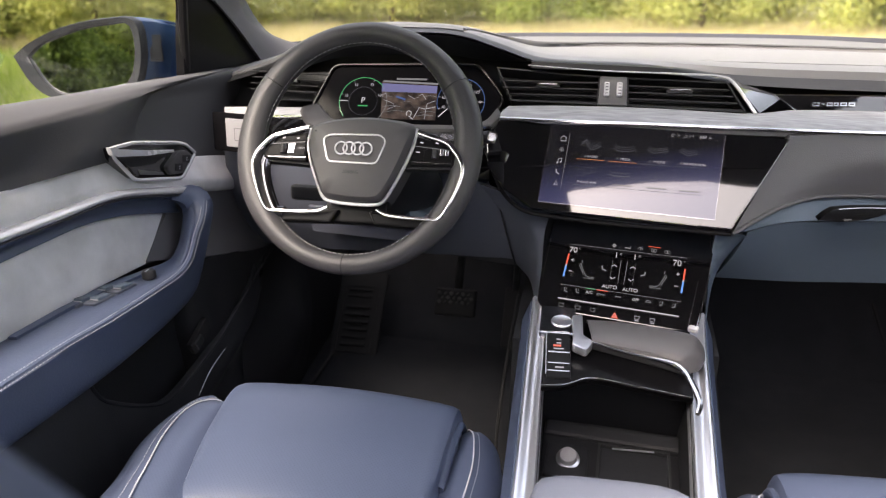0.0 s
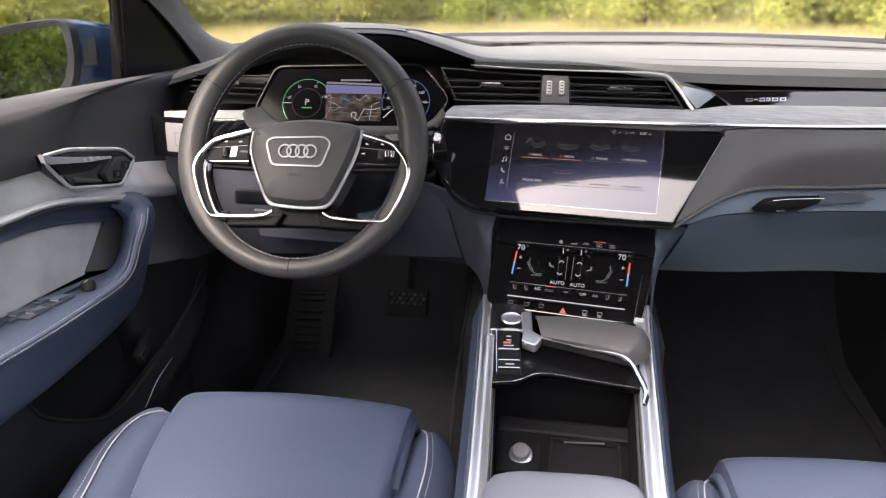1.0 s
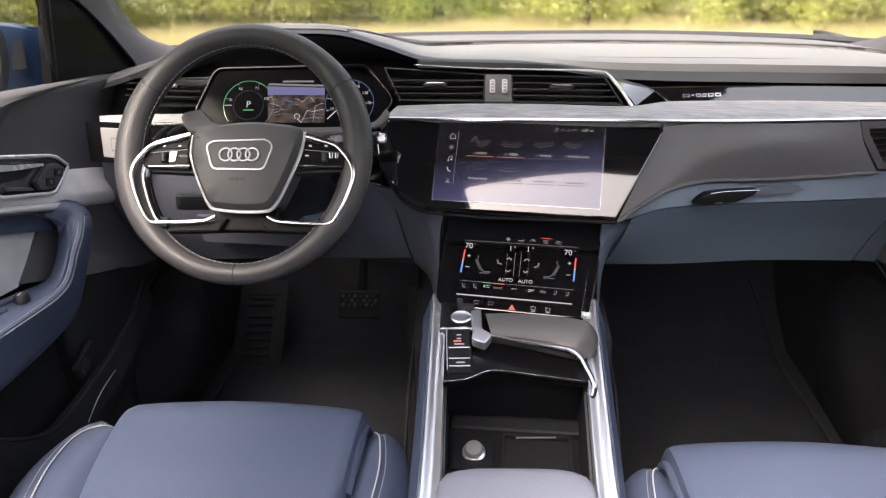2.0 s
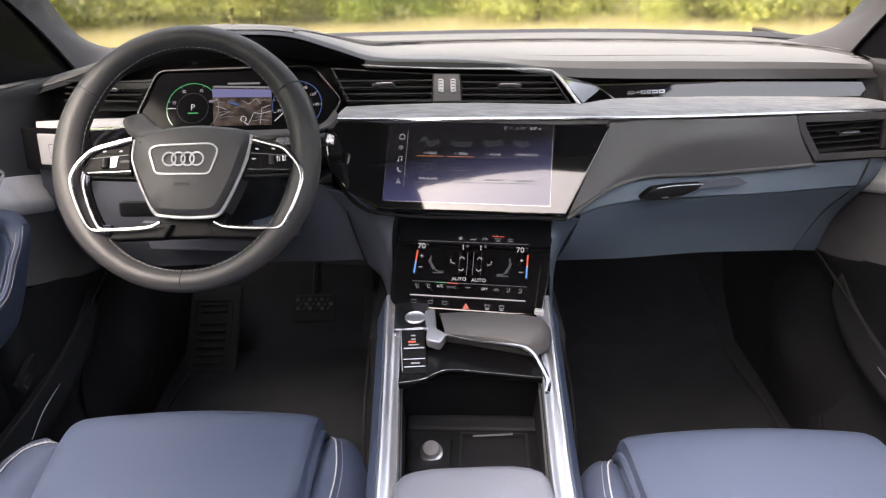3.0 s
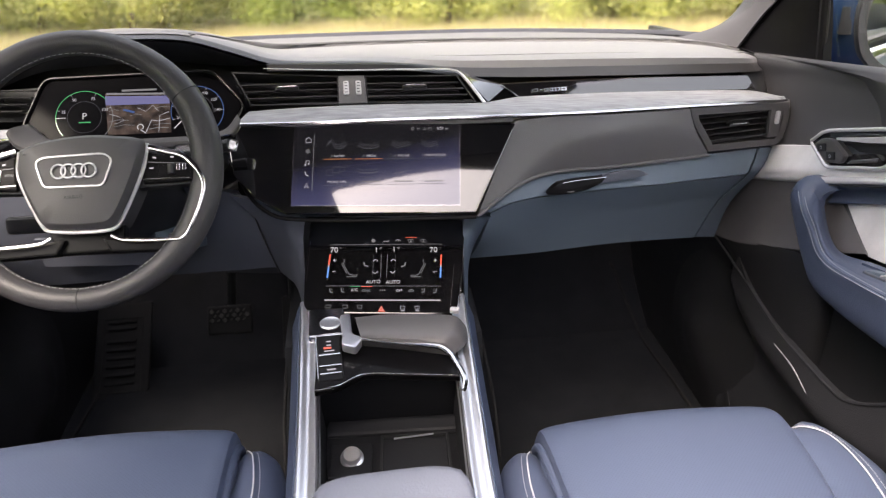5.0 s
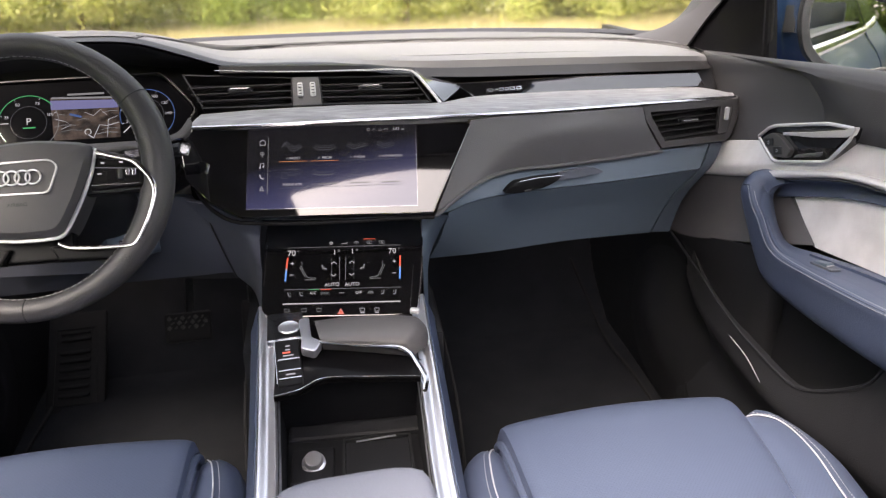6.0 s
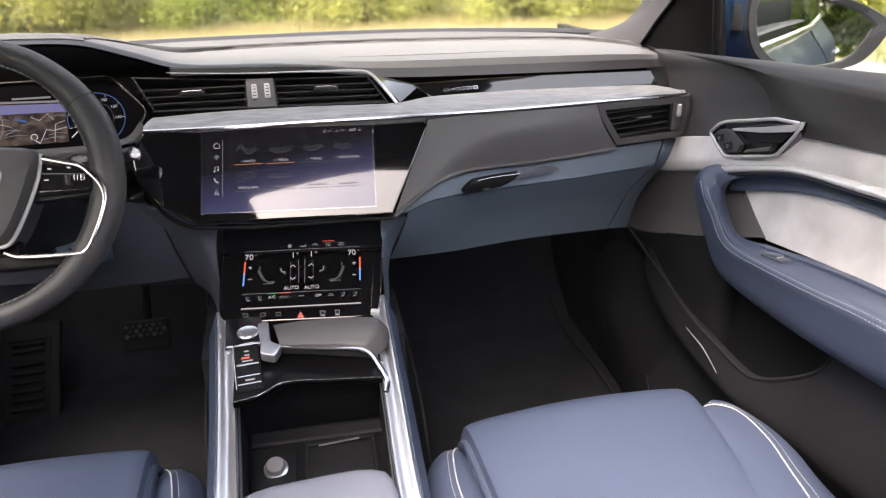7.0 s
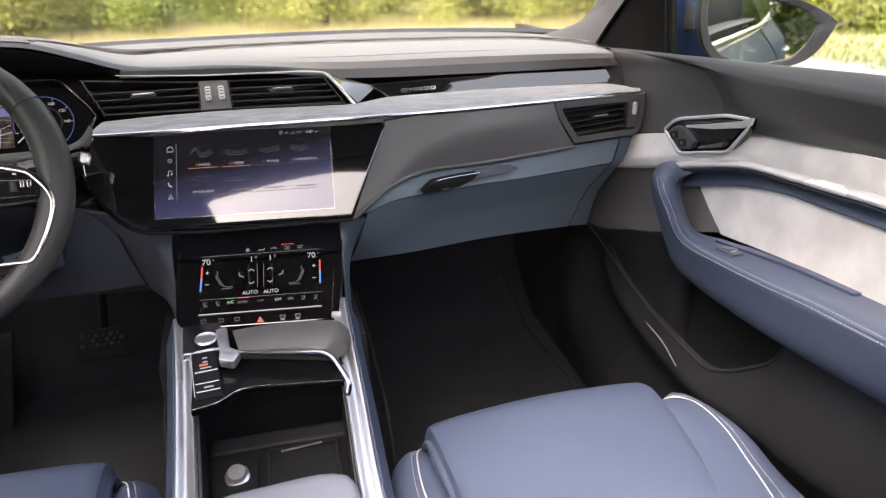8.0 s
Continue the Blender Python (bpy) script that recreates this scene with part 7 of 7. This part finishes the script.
# ---- seats ----
def build_seat(s, cx, fy, fz, label):
    st = thing("front_seat", label, "car seat", (cx, 0.4, 0.40), "front seats")
    def P(dx, y, z):
        return (cx + s * dx, fy + y, fz + z)
    def row(y, z, wo, crown, wi=0.154, tuck=0.009):
        """Across the cushion, from the console side to the door side."""
        return [P(-wi, y, z - tuck - 0.03), P(-wi * 0.99, y, z - tuck), P(-wi * 0.95, y, z), P(-wi * 0.5, y + 0.004, z + crown * 0.75), P((wo - wi) / 2, y + 0.006, z + crown), P(wo * 0.5, y + 0.004, z + crown * 0.75), P(wo * 0.95, y, z), P(wo * 0.99, y, z - tuck), P(wo, y, z - tuck - 0.03)]
    rows = [row(-0.06, -0.13, 0.150, 0.0), row(-0.006, -0.085, 0.156, 0.002), row(0.014, -0.045, 0.160, 0.006), row(0.008, -0.014, 0.163, 0.006), row(-0.020, -0.001, 0.163, 0.009), row(-0.08, 0.004, 0.153, 0.009), row(-0.16, 0.004, 0.137, 0.011), row(-0.228, -0.003, 0.120, 0.006), row(-0.236, -0.03, 0.118, 0.0)]
    thigh = part("thigh_support", skin(rows, n=44, m=44, back=(0, -0.006, -0.012)), M_BLUE_P, st, "perforated blue leather thigh support")
    for e, wd in ((-1, 0.154), (1, 0.158)):
        part("roll_edge", tube([P(e * wd * (0.86 if e > 0 else 1), -0.14, -0.020), P(e * wd * (0.96 if e > 0 else 1), -0.07, -0.016), P(e * wd, -0.022, -0.022), P(e * wd, 0.004, -0.045), P(e * wd, 0.000, -0.085), P(e * wd * 0.97, -0.04, -0.12)], 0.006, 40, 10), M_BLUE, thigh)
        part("roll_core", tube([P(e * wd * 0.99, -0.13, -0.040), P(e * wd * 0.995, -0.05, -0.038), P(e * wd * 0.995, -0.02, -0.055), P(e * wd * 0.99, -0.03, -0.09), P(e * wd * 0.97, -0.09, -0.11)], 0.012, 30, 8), M_BLUE_P, thigh)
    rows = [row(-0.239, -0.034, 0.118, 0.0), row(-0.243, -0.008, 0.117, 0.004), row(-0.260, 0.001, 0.115, 0.009), row(-0.35, -0.002, 0.108, 0.006, 0.148), row(-0.48, -0.018, 0.104, 0.0, 0.144), row(-0.60, -0.03, 0.10, 0.0, 0.14)]
    part("cushion", skin(rows, n=44, m=28, back=(0, 0, -0.02)), M_BLUE_P, st, "perforated blue leather cushion")
    part("cushion_base", block(pose(cx + s * 0.01, fy - 0.34, fz - 0.15), 0.38, 0.54, 0.20, 0.03, 3), M_BLACK, st, "black seat base")
    outboard = [[(-0.030, 0.156, -0.06), (-0.045, 0.155, -0.016), (-0.106, 0.138, -0.011), (-0.157, 0.126, -0.007), (-0.221, 0.109, -0.002), (-0.36, 0.10, 0.008), (-0.60, 0.10, 0.03)],
                [(-0.024, 0.160, -0.06), (-0.040, 0.161, -0.012), (-0.090, 0.162, -0.001), (-0.15, 0.154, 0.006), (-0.22, 0.134, 0.012), (-0.36, 0.116, 0.022), (-0.60, 0.112, 0.045)],
                [(-0.022, 0.164, -0.05), (-0.038, 0.172, -0.013), (-0.064, 0.192, -0.004), (-0.13, 0.187, 0.006), (-0.21, 0.164, 0.014), (-0.36, 0.122, 0.030), (-0.60, 0.13, 0.052)],
                [(-0.012, 0.180, -0.05), (-0.024, 0.187, -0.016), (-0.047, 0.205, -0.011), (-0.125, 0.208, 0.0), (-0.215, 0.188, 0.006), (-0.36, 0.167, 0.022), (-0.60, 0.16, 0.045)],
                [(-0.008, 0.190, -0.06), (-0.013, 0.197, -0.032), (-0.036, 0.218, -0.027), (-0.13, 0.225, -0.018), (-0.22, 0.208, -0.012), (-0.36, 0.20, 0.0), (-0.60, 0.20, 0.02)],
                [(-0.03, 0.185, -0.16), (-0.035, 0.19, -0.13), (-0.06, 0.21, -0.12), (-0.13, 0.219, -0.12), (-0.22, 0.207, -0.12), (-0.36, 0.20, -0.12), (-0.60, 0.195, -0.12)]]
    inboard = [[(0.000, 0.154, -0.09), (-0.014, 0.153, -0.052), (-0.05, 0.153, -0.038), (-0.135, 0.153, -0.026), (-0.35, 0.146, -0.010), (-0.60, 0.14, 0.02)],
               [(0.003, 0.157, -0.09), (-0.010, 0.157, -0.043), (-0.045, 0.163, -0.026), (-0.135, 0.170, -0.016), (-0.35, 0.160, 0.0), (-0.60, 0.155, 0.03)],
               [(0.006, 0.161, -0.09), (-0.008, 0.163, -0.038), (-0.036, 0.176, -0.022), (-0.12, 0.186, -0.012), (-0.35, 0.175, 0.006), (-0.60, 0.17, 0.035)],
               [(0.010, 0.178, -0.09), (-0.003, 0.181, -0.042), (-0.030, 0.191, -0.029), (-0.11, 0.202, -0.020), (-0.35, 0.195, -0.004), (-0.60, 0.19, 0.02)],
               [(0.006, 0.195, -0.10), (-0.004, 0.199, -0.066), (-0.032, 0.209, -0.056), (-0.11, 0.222, -0.050), (-0.35, 0.218, -0.035), (-0.60, 0.21, -0.02)],
               [(-0.01, 0.193, -0.20), (-0.02, 0.197, -0.175), (-0.04, 0.205, -0.165), (-0.11, 0.214, -0.160), (-0.35, 0.212, -0.160), (-0.60, 0.205, -0.16)]]
    for e, rails in ((1, outboard), (-1, inboard)):
        R_ = [[P(e * dx, y, z) for y, dx, z in r] for r in rails]
        bl = part("bolster", skin(R_[2:], n=50, m=22, back=(0, -0.008, -0.006)), M_BLUE, st, "blue leather side bolster with white piping")
        part("inner_panel", skin(R_[:3], n=50, m=16, back=(0, -0.008, -0.006)), M_BLUE_P, bl, "perforated blue leather panel")
        part("piping", tube([(x, y, z + 0.0018) for x, y, z in R_[2]], 0.0009, 70, 8), M_PIPE, bl, "white piping")
        line = [tuple(Vector(a_).lerp(Vector(b_), 0.42) + Vector((0, 0, 0.0022))) for a_, b_ in zip(R_[2][1:], R_[3][1:])]
        stitches(line, bl, 0.0050, 0.00045, 90)
    # backrest
    rows = []
    for y, z, w, c in ((-0.54, -0.03, 0.15, 0.0), (-0.56, 0.10, 0.16, -0.01), (-0.61, 0.28, 0.165, -0.015), (-0.68, 0.44, 0.15, -0.01), (-0.72, 0.52, 0.12, 0.0), (-0.77, 0.53, 0.11, 0.0), (-0.81, 0.44, 0.16, 0.0), (-0.75, 0.15, 0.19, 0.0), (-0.69, -0.10, 0.19, 0.0)):
        f_ = y > -0.73
        rows.append([P(-w - 0.06, y - 0.03 if f_ else y, z), P(-w - 0.03, y + 0.04 if f_ else y, z), P(-w * 0.6, y + c, z), P(0, y + c, z), P(w * 0.6, y + c, z), P(w + 0.03, y + 0.04 if f_ else y, z), P(w + 0.06, y - 0.03 if f_ else y, z)])
    part("backrest", skin(rows, n=30, m=36, back=(0, -0.004, 0)), M_BLUE, st, "blue leather backrest")
    part("headrest", block(pose(cx, fy - 0.73, fz + 0.66, -12, 0, 0), 0.26, 0.10, 0.17, 0.04, 4), M_BLUE, st, "blue leather headrest")
    for dx in (-0.06, 0.06):
        part("headrest_post", tube([P(dx, -0.72, 0.50), P(dx, -0.725, 0.60)], 0.006, 4, 8), M_CHROME, st, "chrome headrest post")
    return st


build_seat(-1, -0.350, 0.732, 0.770, "blue leather driver's seat with perforated cushion and white piping")
build_seat(1, 0.332, 0.699, 0.754, "blue leather passenger seat with perforated cushion and white piping")

# ---- pedals and footrest ----
fr_ = thing("footrest", "black rubber ribbed footrest in the driver's footwell", "footrest", (-0.60, 1.45, 0.39))
FM = pose(-0.608, 1.475, 0.455, 43, 0, 2)
part("pad", block(FM @ pose(0.002, 0.006, 0), 0.124, 0.245, 0.016, 0.006), M_RUBBER, fr_)
part("pad_rim", ring(FM @ pose(0, -0.01, 0.0105), [(-0.046, -0.080), (0.046, -0.080), (0.046, 0.100), (-0.046, 0.100)], 0.004, 0.004, 0.001), M_RUBBER, fr_)
for k in range(8):
    part("rib", block(FM @ pose(0, (-0.070 + 0.020 * k) if k < 6 else (0.062 + 0.016 * (k - 6)), 0.009), 0.066, 0.009, 0.006, 0.003), M_RUBBER, fr_)
br = thing("brake_pedal", "black brake pedal with studded rubber pad", "pedal", (-0.355, 1.48, 0.45))
BM = pose(-0.355, 1.475, 0.520, 62, 0, 0)
part("pad", block(BM @ pose(0.003, 0.006, 0), 0.102, 0.068, 0.014, 0.010, 3), M_RUBBER, br)
for i in range(6):
    for j in range(3):
        part("stud", block(BM @ pose(-0.037 + 0.0145 * i + 0.007 * (j % 2), 0.006 + 0.0105 * j, 0.0072, 0, 0, 45), 0.0085, 0.0030 if (i + j) % 2 else 0.0085, 0.003, 0.001, 1), M_HUB, br)
part("arm", tube([(-0.35, 1.50, 0.54), (-0.345, 1.56, 0.66), (-0.34, 1.60, 0.82)], 0.010, 12, 8), M_BLACK, br)
ac = thing("accelerator_pedal", "black plastic accelerator pedal", "pedal", (-0.21, 1.46, 0.42))
part("pad", block(pose(-0.208, 1.47, 0.50, 52, 0, 0), 0.050, 0.15, 0.012, 0.005), M_RUBBER, ac)
part("arm", tube([(-0.208, 1.50, 0.56), (-0.205, 1.56, 0.70), (-0.20, 1.60, 0.82)], 0.008, 12, 8), M_BLACK, ac)
tagged(part("floor_mat", block(pose(-0.40, 1.12, 0.394), 0.46, 0.62, 0.006, 0.003), M_CARPET), "black carpet floor mat in the driver's footwell", "floor mat", "floor mats")
tagged(part("floor_mat", block(pose(0.40, 1.12, 0.394), 0.46, 0.62, 0.006, 0.003), M_CARPET), "black carpet floor mat in the passenger footwell", "floor mat", "floor mats")
for s in (-1, 1):
    part("carpet_edge", tube(mx(s, [(0.612, 1.60, 0.55), (0.640, 1.53, 0.46), (0.650, 1.44, 0.405), (0.652, 1.25, 0.397), (0.640, 1.05, 0.397)]), 0.004, 30, 6), M_RUBBER, floor)
    part("carpet_edge", tube(mx(s, [(0.171, 1.20, 0.70), (0.173, 1.06, 0.655), (0.174, 0.955, 0.604), (0.176, 0.90, 0.50), (0.180, 0.88, 0.40)]), 0.003, 30, 6), M_RUBBER, floor)
for s, nm in ((-1, "left"), (1, "right")):
    bm = tube(mx(s, [(0.645, 1.05, 0.41), (0.645, 0.6, 0.41), (0.645, -0.4, 0.41)]), [0.02, 0.03, 0.03], 24, 12)
    tagged(part("trim_sill_" + nm, bm, M_BLACK), "black plastic door sill trim", "sill trim", kind="structure")


# ---- outside: ground, meadow, shrubs and trees ----
M_SOIL = surface("dry_meadow_soil", (0.36, 0.33, 0.19), 0.95, vary=0.25, scale=0.6, grain=9, bump=0.5, depth=0.05)
M_ROAD = surface("pale_gravel_road", (0.30, 0.29, 0.265), 0.9, vary=0.15, scale=0.8, grain=40, bump=0.4, depth=0.02)


def leafy(name, a, b, rough=0.7, mixed=0.6):
    m, n, l, p = nodes_of(name)
    geo, ramp = n.new("ShaderNodeNewGeometry"), n.new("ShaderNodeMix")
    ramp.data_type = "RGBA"
    ramp.inputs[6].default_value, ramp.inputs[7].default_value = (*a, 1), (*b, 1)
    l.new(geo.outputs["Random Per Island"], ramp.inputs[0])
    l.new(ramp.outputs[2], p.inputs["Base Color"])
    p.inputs["Roughness"].default_value, p.inputs["Specular IOR Level"].default_value = rough, 0.15
    tr, mxs = n.new("ShaderNodeBsdfTranslucent"), n.new("ShaderNodeMixShader")
    l.new(ramp.outputs[2], tr.inputs[0])
    mxs.inputs[0].default_value = mixed
    l.new(p.outputs[0], mxs.inputs[1])
    l.new(tr.outputs[0], mxs.inputs[2])
    l.new(mxs.outputs[0], n["Material Output"].inputs[0])
    return m


M_GRASS = leafy("meadow_grass", (0.46, 0.415, 0.21), (0.66, 0.58, 0.39))
M_VERGE = leafy("green_verge_grass", (0.20, 0.30, 0.06), (0.40, 0.46, 0.14))
M_LEAF = leafy("green_leaves", (0.27, 0.34, 0.085), (0.42, 0.48, 0.14))
M_LEAF2 = leafy("yellow_green_leaves", (0.36, 0.41, 0.115), (0.58, 0.57, 0.23))
M_MIXED = leafy("mixed_verge_grass", (0.17, 0.24, 0.08), (0.32, 0.33, 0.16))
M_LEAF3 = leafy("dark_green_leaves", (0.06, 0.10, 0.025), (0.15, 0.20, 0.05), mixed=0.3)
M_BARK = surface("bark", (0.10, 0.075, 0.05), 0.9, vary=0.3, scale=6, grain=30, bump=0.6, depth=0.02)

rng = np.random.default_rng(7)
bm = bmesh.new()
bmesh.ops.create_grid(bm, x_segments=80, y_segments=80, size=1)
for v in bm.verts:
    v.co = Vector((math.copysign(abs(v.co.x) ** 2.2, v.co.x) * 600, math.copysign(abs(v.co.y) ** 2.2, v.co.y) * 600, 0))
    d = v.co.length
    if d > 8:
        v.co.z = 0.35 * (noise.noise(v.co * 0.06) ) * min(1, (d - 8) / 12)
tagged(part("ground", bm, M_SOIL), "dry grassy ground reaching the horizon", "ground", kind="structure")
bm = skin([[(1.8, -12.5, 0.02), (1.8, 2, 0.02), (3.5, 8, 0.02), (9, 13, 0.02)], [(6.6, -12.5, 0.02), (6.6, 0, 0.02), (7.5, 4, 0.02), (12, 9, 0.02)]], n=12, m=4, back=(0, 0, -0.06))
tagged(part("road", bm, M_ROAD), "pale gravel road beside the car", "road", kind="structure")
tagged(part("pavement", block(pose(-0.2, -1, 0.006), 4.0, 9, 0.03, 0.01), M_ROAD), "pale gravel under the car", "gravel", kind="structure")


def cloud(name, material, spots, size, label, cat, parent=None):
    """Many small leaf blades in one mesh; spots: centre points, size: blade length."""
    k = len(spots)
    face = rng.normal(size=(k, 3)) + np.array([-0.3, -0.8, 1.0])  # leaves turn to the light
    a = np.cross(face, rng.normal(size=(k, 3)))
    a /= np.linalg.norm(a, axis=1, keepdims=True)
    b = np.cross(face, a)
    b /= np.linalg.norm(b, axis=1, keepdims=True)
    L = size * rng.uniform(0.6, 1.5, (k, 1))
    v = np.stack([spots - a * L, spots + b * L * 0.45, spots + a * L, spots - b * L * 0.45], 1).reshape(-1, 3)
    me = bpy.data.meshes.new(name)
    me.from_pydata(v.tolist(), [], np.arange(4 * k).reshape(k, 4).tolist())
    me.materials.append(material)
    ob = new(name, me)
    if parent:
        put_under(ob, parent)
    elif label:
        tagged(ob, label, cat, kind="stuff")
    return ob


# meadow: upright blades, denser where the windscreen shows it
def blades(n_, x0, x1, y0, y1, h, name, label, material):
    px, py = rng.uniform(x0, x1, n_), rng.uniform(y0, y1, n_)
    keep = ~((px > 1.6) & (px < 6.8) & (py < 8)) & ~((abs(px + 0.2) < 2.1) & (py < 4.2))
    px, py = px[keep], py[keep]
    k = len(px)
    hh = h * rng.uniform(0.4, 1.4, k)
    lean = rng.normal(0, 0.35, (k, 2)) * hh[:, None]
    th = rng.uniform(0, math.pi, k)
    w_ = 0.007 + 0.006 * rng.uniform(0, 1, k)
    c, s_ = np.cos(th) * w_, np.sin(th) * w_
    z0 = np.full(k, -0.1)
    v = np.stack([np.stack([px - c, py - s_, z0], 1), np.stack([px + c, py + s_, z0], 1), np.stack([px + lean[:, 0], py + lean[:, 1], hh], 1)], 1).reshape(-1, 3)
    me = bpy.data.meshes.new(name)
    me.from_pydata(v.tolist(), [], np.arange(3 * k).reshape(k, 3).tolist())
    me.materials.append(material)
    tagged(new(name, me), label, "grass", kind="stuff")
blades(170000, -17, 18, 9.5, 16, 0.22, "meadow_grass", "tall yellow-green meadow grass in front of the car", M_GRASS)
blades(90000, -16, -3.5, -6, 9.5, 0.2, "verge_grass", "bright green grass beside the car", M_VERGE)
blades(90000, 6.8, 16, -6, 10, 0.11, "verge_grass", "grass verge beyond the gravel road", M_MIXED)


def build_bush(x, y, r, h, material):
    t = thing("shrub", "yellow-green leafy shrub at the meadow's edge" if material is M_LEAF2 else "green leafy shrub at the meadow's edge", "shrub", (x, y, 0), "edge shrubs")
    part("stem", tube([(x, y, -0.1), (x + 0.1, y, h * 0.4), (x + 0.2 * rng.normal(), y, h * 0.7)], [0.08, 0.05, 0.02], 8, 6), M_BARK, t)
    k = int((8000 if material is M_LEAF3 else 13500) * r)
    lobes = rng.normal(0, 1, (14, 3)) * np.array([r * 0.5, r * 0.4, h * 0.22]) + np.array([x, y, h * 0.5])
    pick = lobes[rng.integers(0, 14, k)]
    sp = pick + rng.normal(0, 1, (k, 3)) * np.array([0.30, 0.30, 0.26]) * (0.5 + 0.35 * r)
    sp[:, 2] = np.clip(sp[:, 2], 0.05, None)
    cloud("crown", material, sp, (0.06 if material is M_LEAF3 else 0.026) + 0.007 * r, "", "", t)


def build_tree(x, y, h, r):
    t = thing("tree", "leafy green tree behind the meadow", "tree", (x, y, 0), "edge trees")
    lean = rng.normal(0, 0.3, 2)
    part("trunk", tube([(x, y, -0.2), (x + lean[0] * 0.4, y, h * 0.3), (x + lean[0], y + lean[1], h * 0.65), (x + lean[0] * 1.3, y + lean[1], h * 0.9)], [0.22, 0.16, 0.09, 0.03], 14, 8), M_BARK, t)
    lob = []
    for k in range(9):
        a, z = rng.uniform(0, 6.28), h * rng.uniform(0.30, 0.9)
        e = (x + lean[0] + math.cos(a) * r * rng.uniform(0.5, 0.9), y + lean[1] + math.sin(a) * r * rng.uniform(0.5, 0.9), z + 0.8)
        part("limb", tube([(x + lean[0] * 0.7, y + lean[1] * 0.7, z * 0.75), ((x + e[0]) / 2, (y + e[1]) / 2, z), e], [0.07, 0.045, 0.015], 8, 5), M_BARK, t)
        lob.append(e)
    lob += [(x + lean[0] + rng.normal() * r * 0.4, y + lean[1] + rng.normal() * r * 0.4, h * rng.uniform(0.25, 1.0)) for k in range(12)]
    lob = np.array(lob)
    k = 6500
    sp = lob[rng.integers(0, len(lob), k)] + rng.normal(0, 1, (k, 3)) * np.array([r, r, r * 0.8]) * 0.26
    sp[:, 2] = np.clip(sp[:, 2], 0.3, None)
    cloud("crown", M_LEAF, sp, 0.14, "", "", t)


for k in range(46):
    a = radians(-76 + 150 * k / 45) + rng.normal() * 0.02
    d = 14.6 + rng.uniform(-0.8, 1.6)
    build_bush(d * math.sin(a) - 0.5, d * math.cos(a), rng.uniform(0.8, 1.4), rng.uniform(1.2, 2.4), M_LEAF2 if rng.uniform() < 0.70 else M_LEAF)
for k in range(30):
    a = radians(-95 + 185 * k / 29) + rng.normal() * 0.03
    d = 20 + rng.uniform(-2.0, 3.0)
    build_tree(d * math.sin(a), d * math.cos(a), rng.uniform(6, 9), rng.uniform(2.2, 3.0))
for k in range(12):
    a = radians(100 + 160 * k / 11) + rng.normal() * 0.04
    d = 22 + rng.uniform(-2.0, 3.0)
    build_tree(d * math.sin(a), d * math.cos(a), rng.uniform(6, 9), rng.uniform(2.4, 3.2))
for k in range(9):
    build_bush(-8.2 + rng.normal() * 0.5, -14 + 2.3 * k, rng.uniform(1.4, 1.9), rng.uniform(2.6, 3.6), M_LEAF3)
for k in range(11):
    build_bush(-10.2 + 1.9 * k, -14.5 + rng.normal() * 0.5, rng.uniform(1.3, 1.8), rng.uniform(2.2, 3.4), M_LEAF3)
for k in range(10):
    build_tree(-13.5 + rng.normal() * 0.8, -16 + 2.2 * k, rng.uniform(6, 8), rng.uniform(2.2, 2.8))

for x, y in ((-8.5, -18.5), (-6.5, -19.5), (-10.5, -20.0), (-4.5, -18.5), (-11.5, -17.5), (-8.0, -21.5), (-5.5, -22.0)):
    build_tree(x, y, rng.uniform(6, 8), rng.uniform(2.4, 2.9))
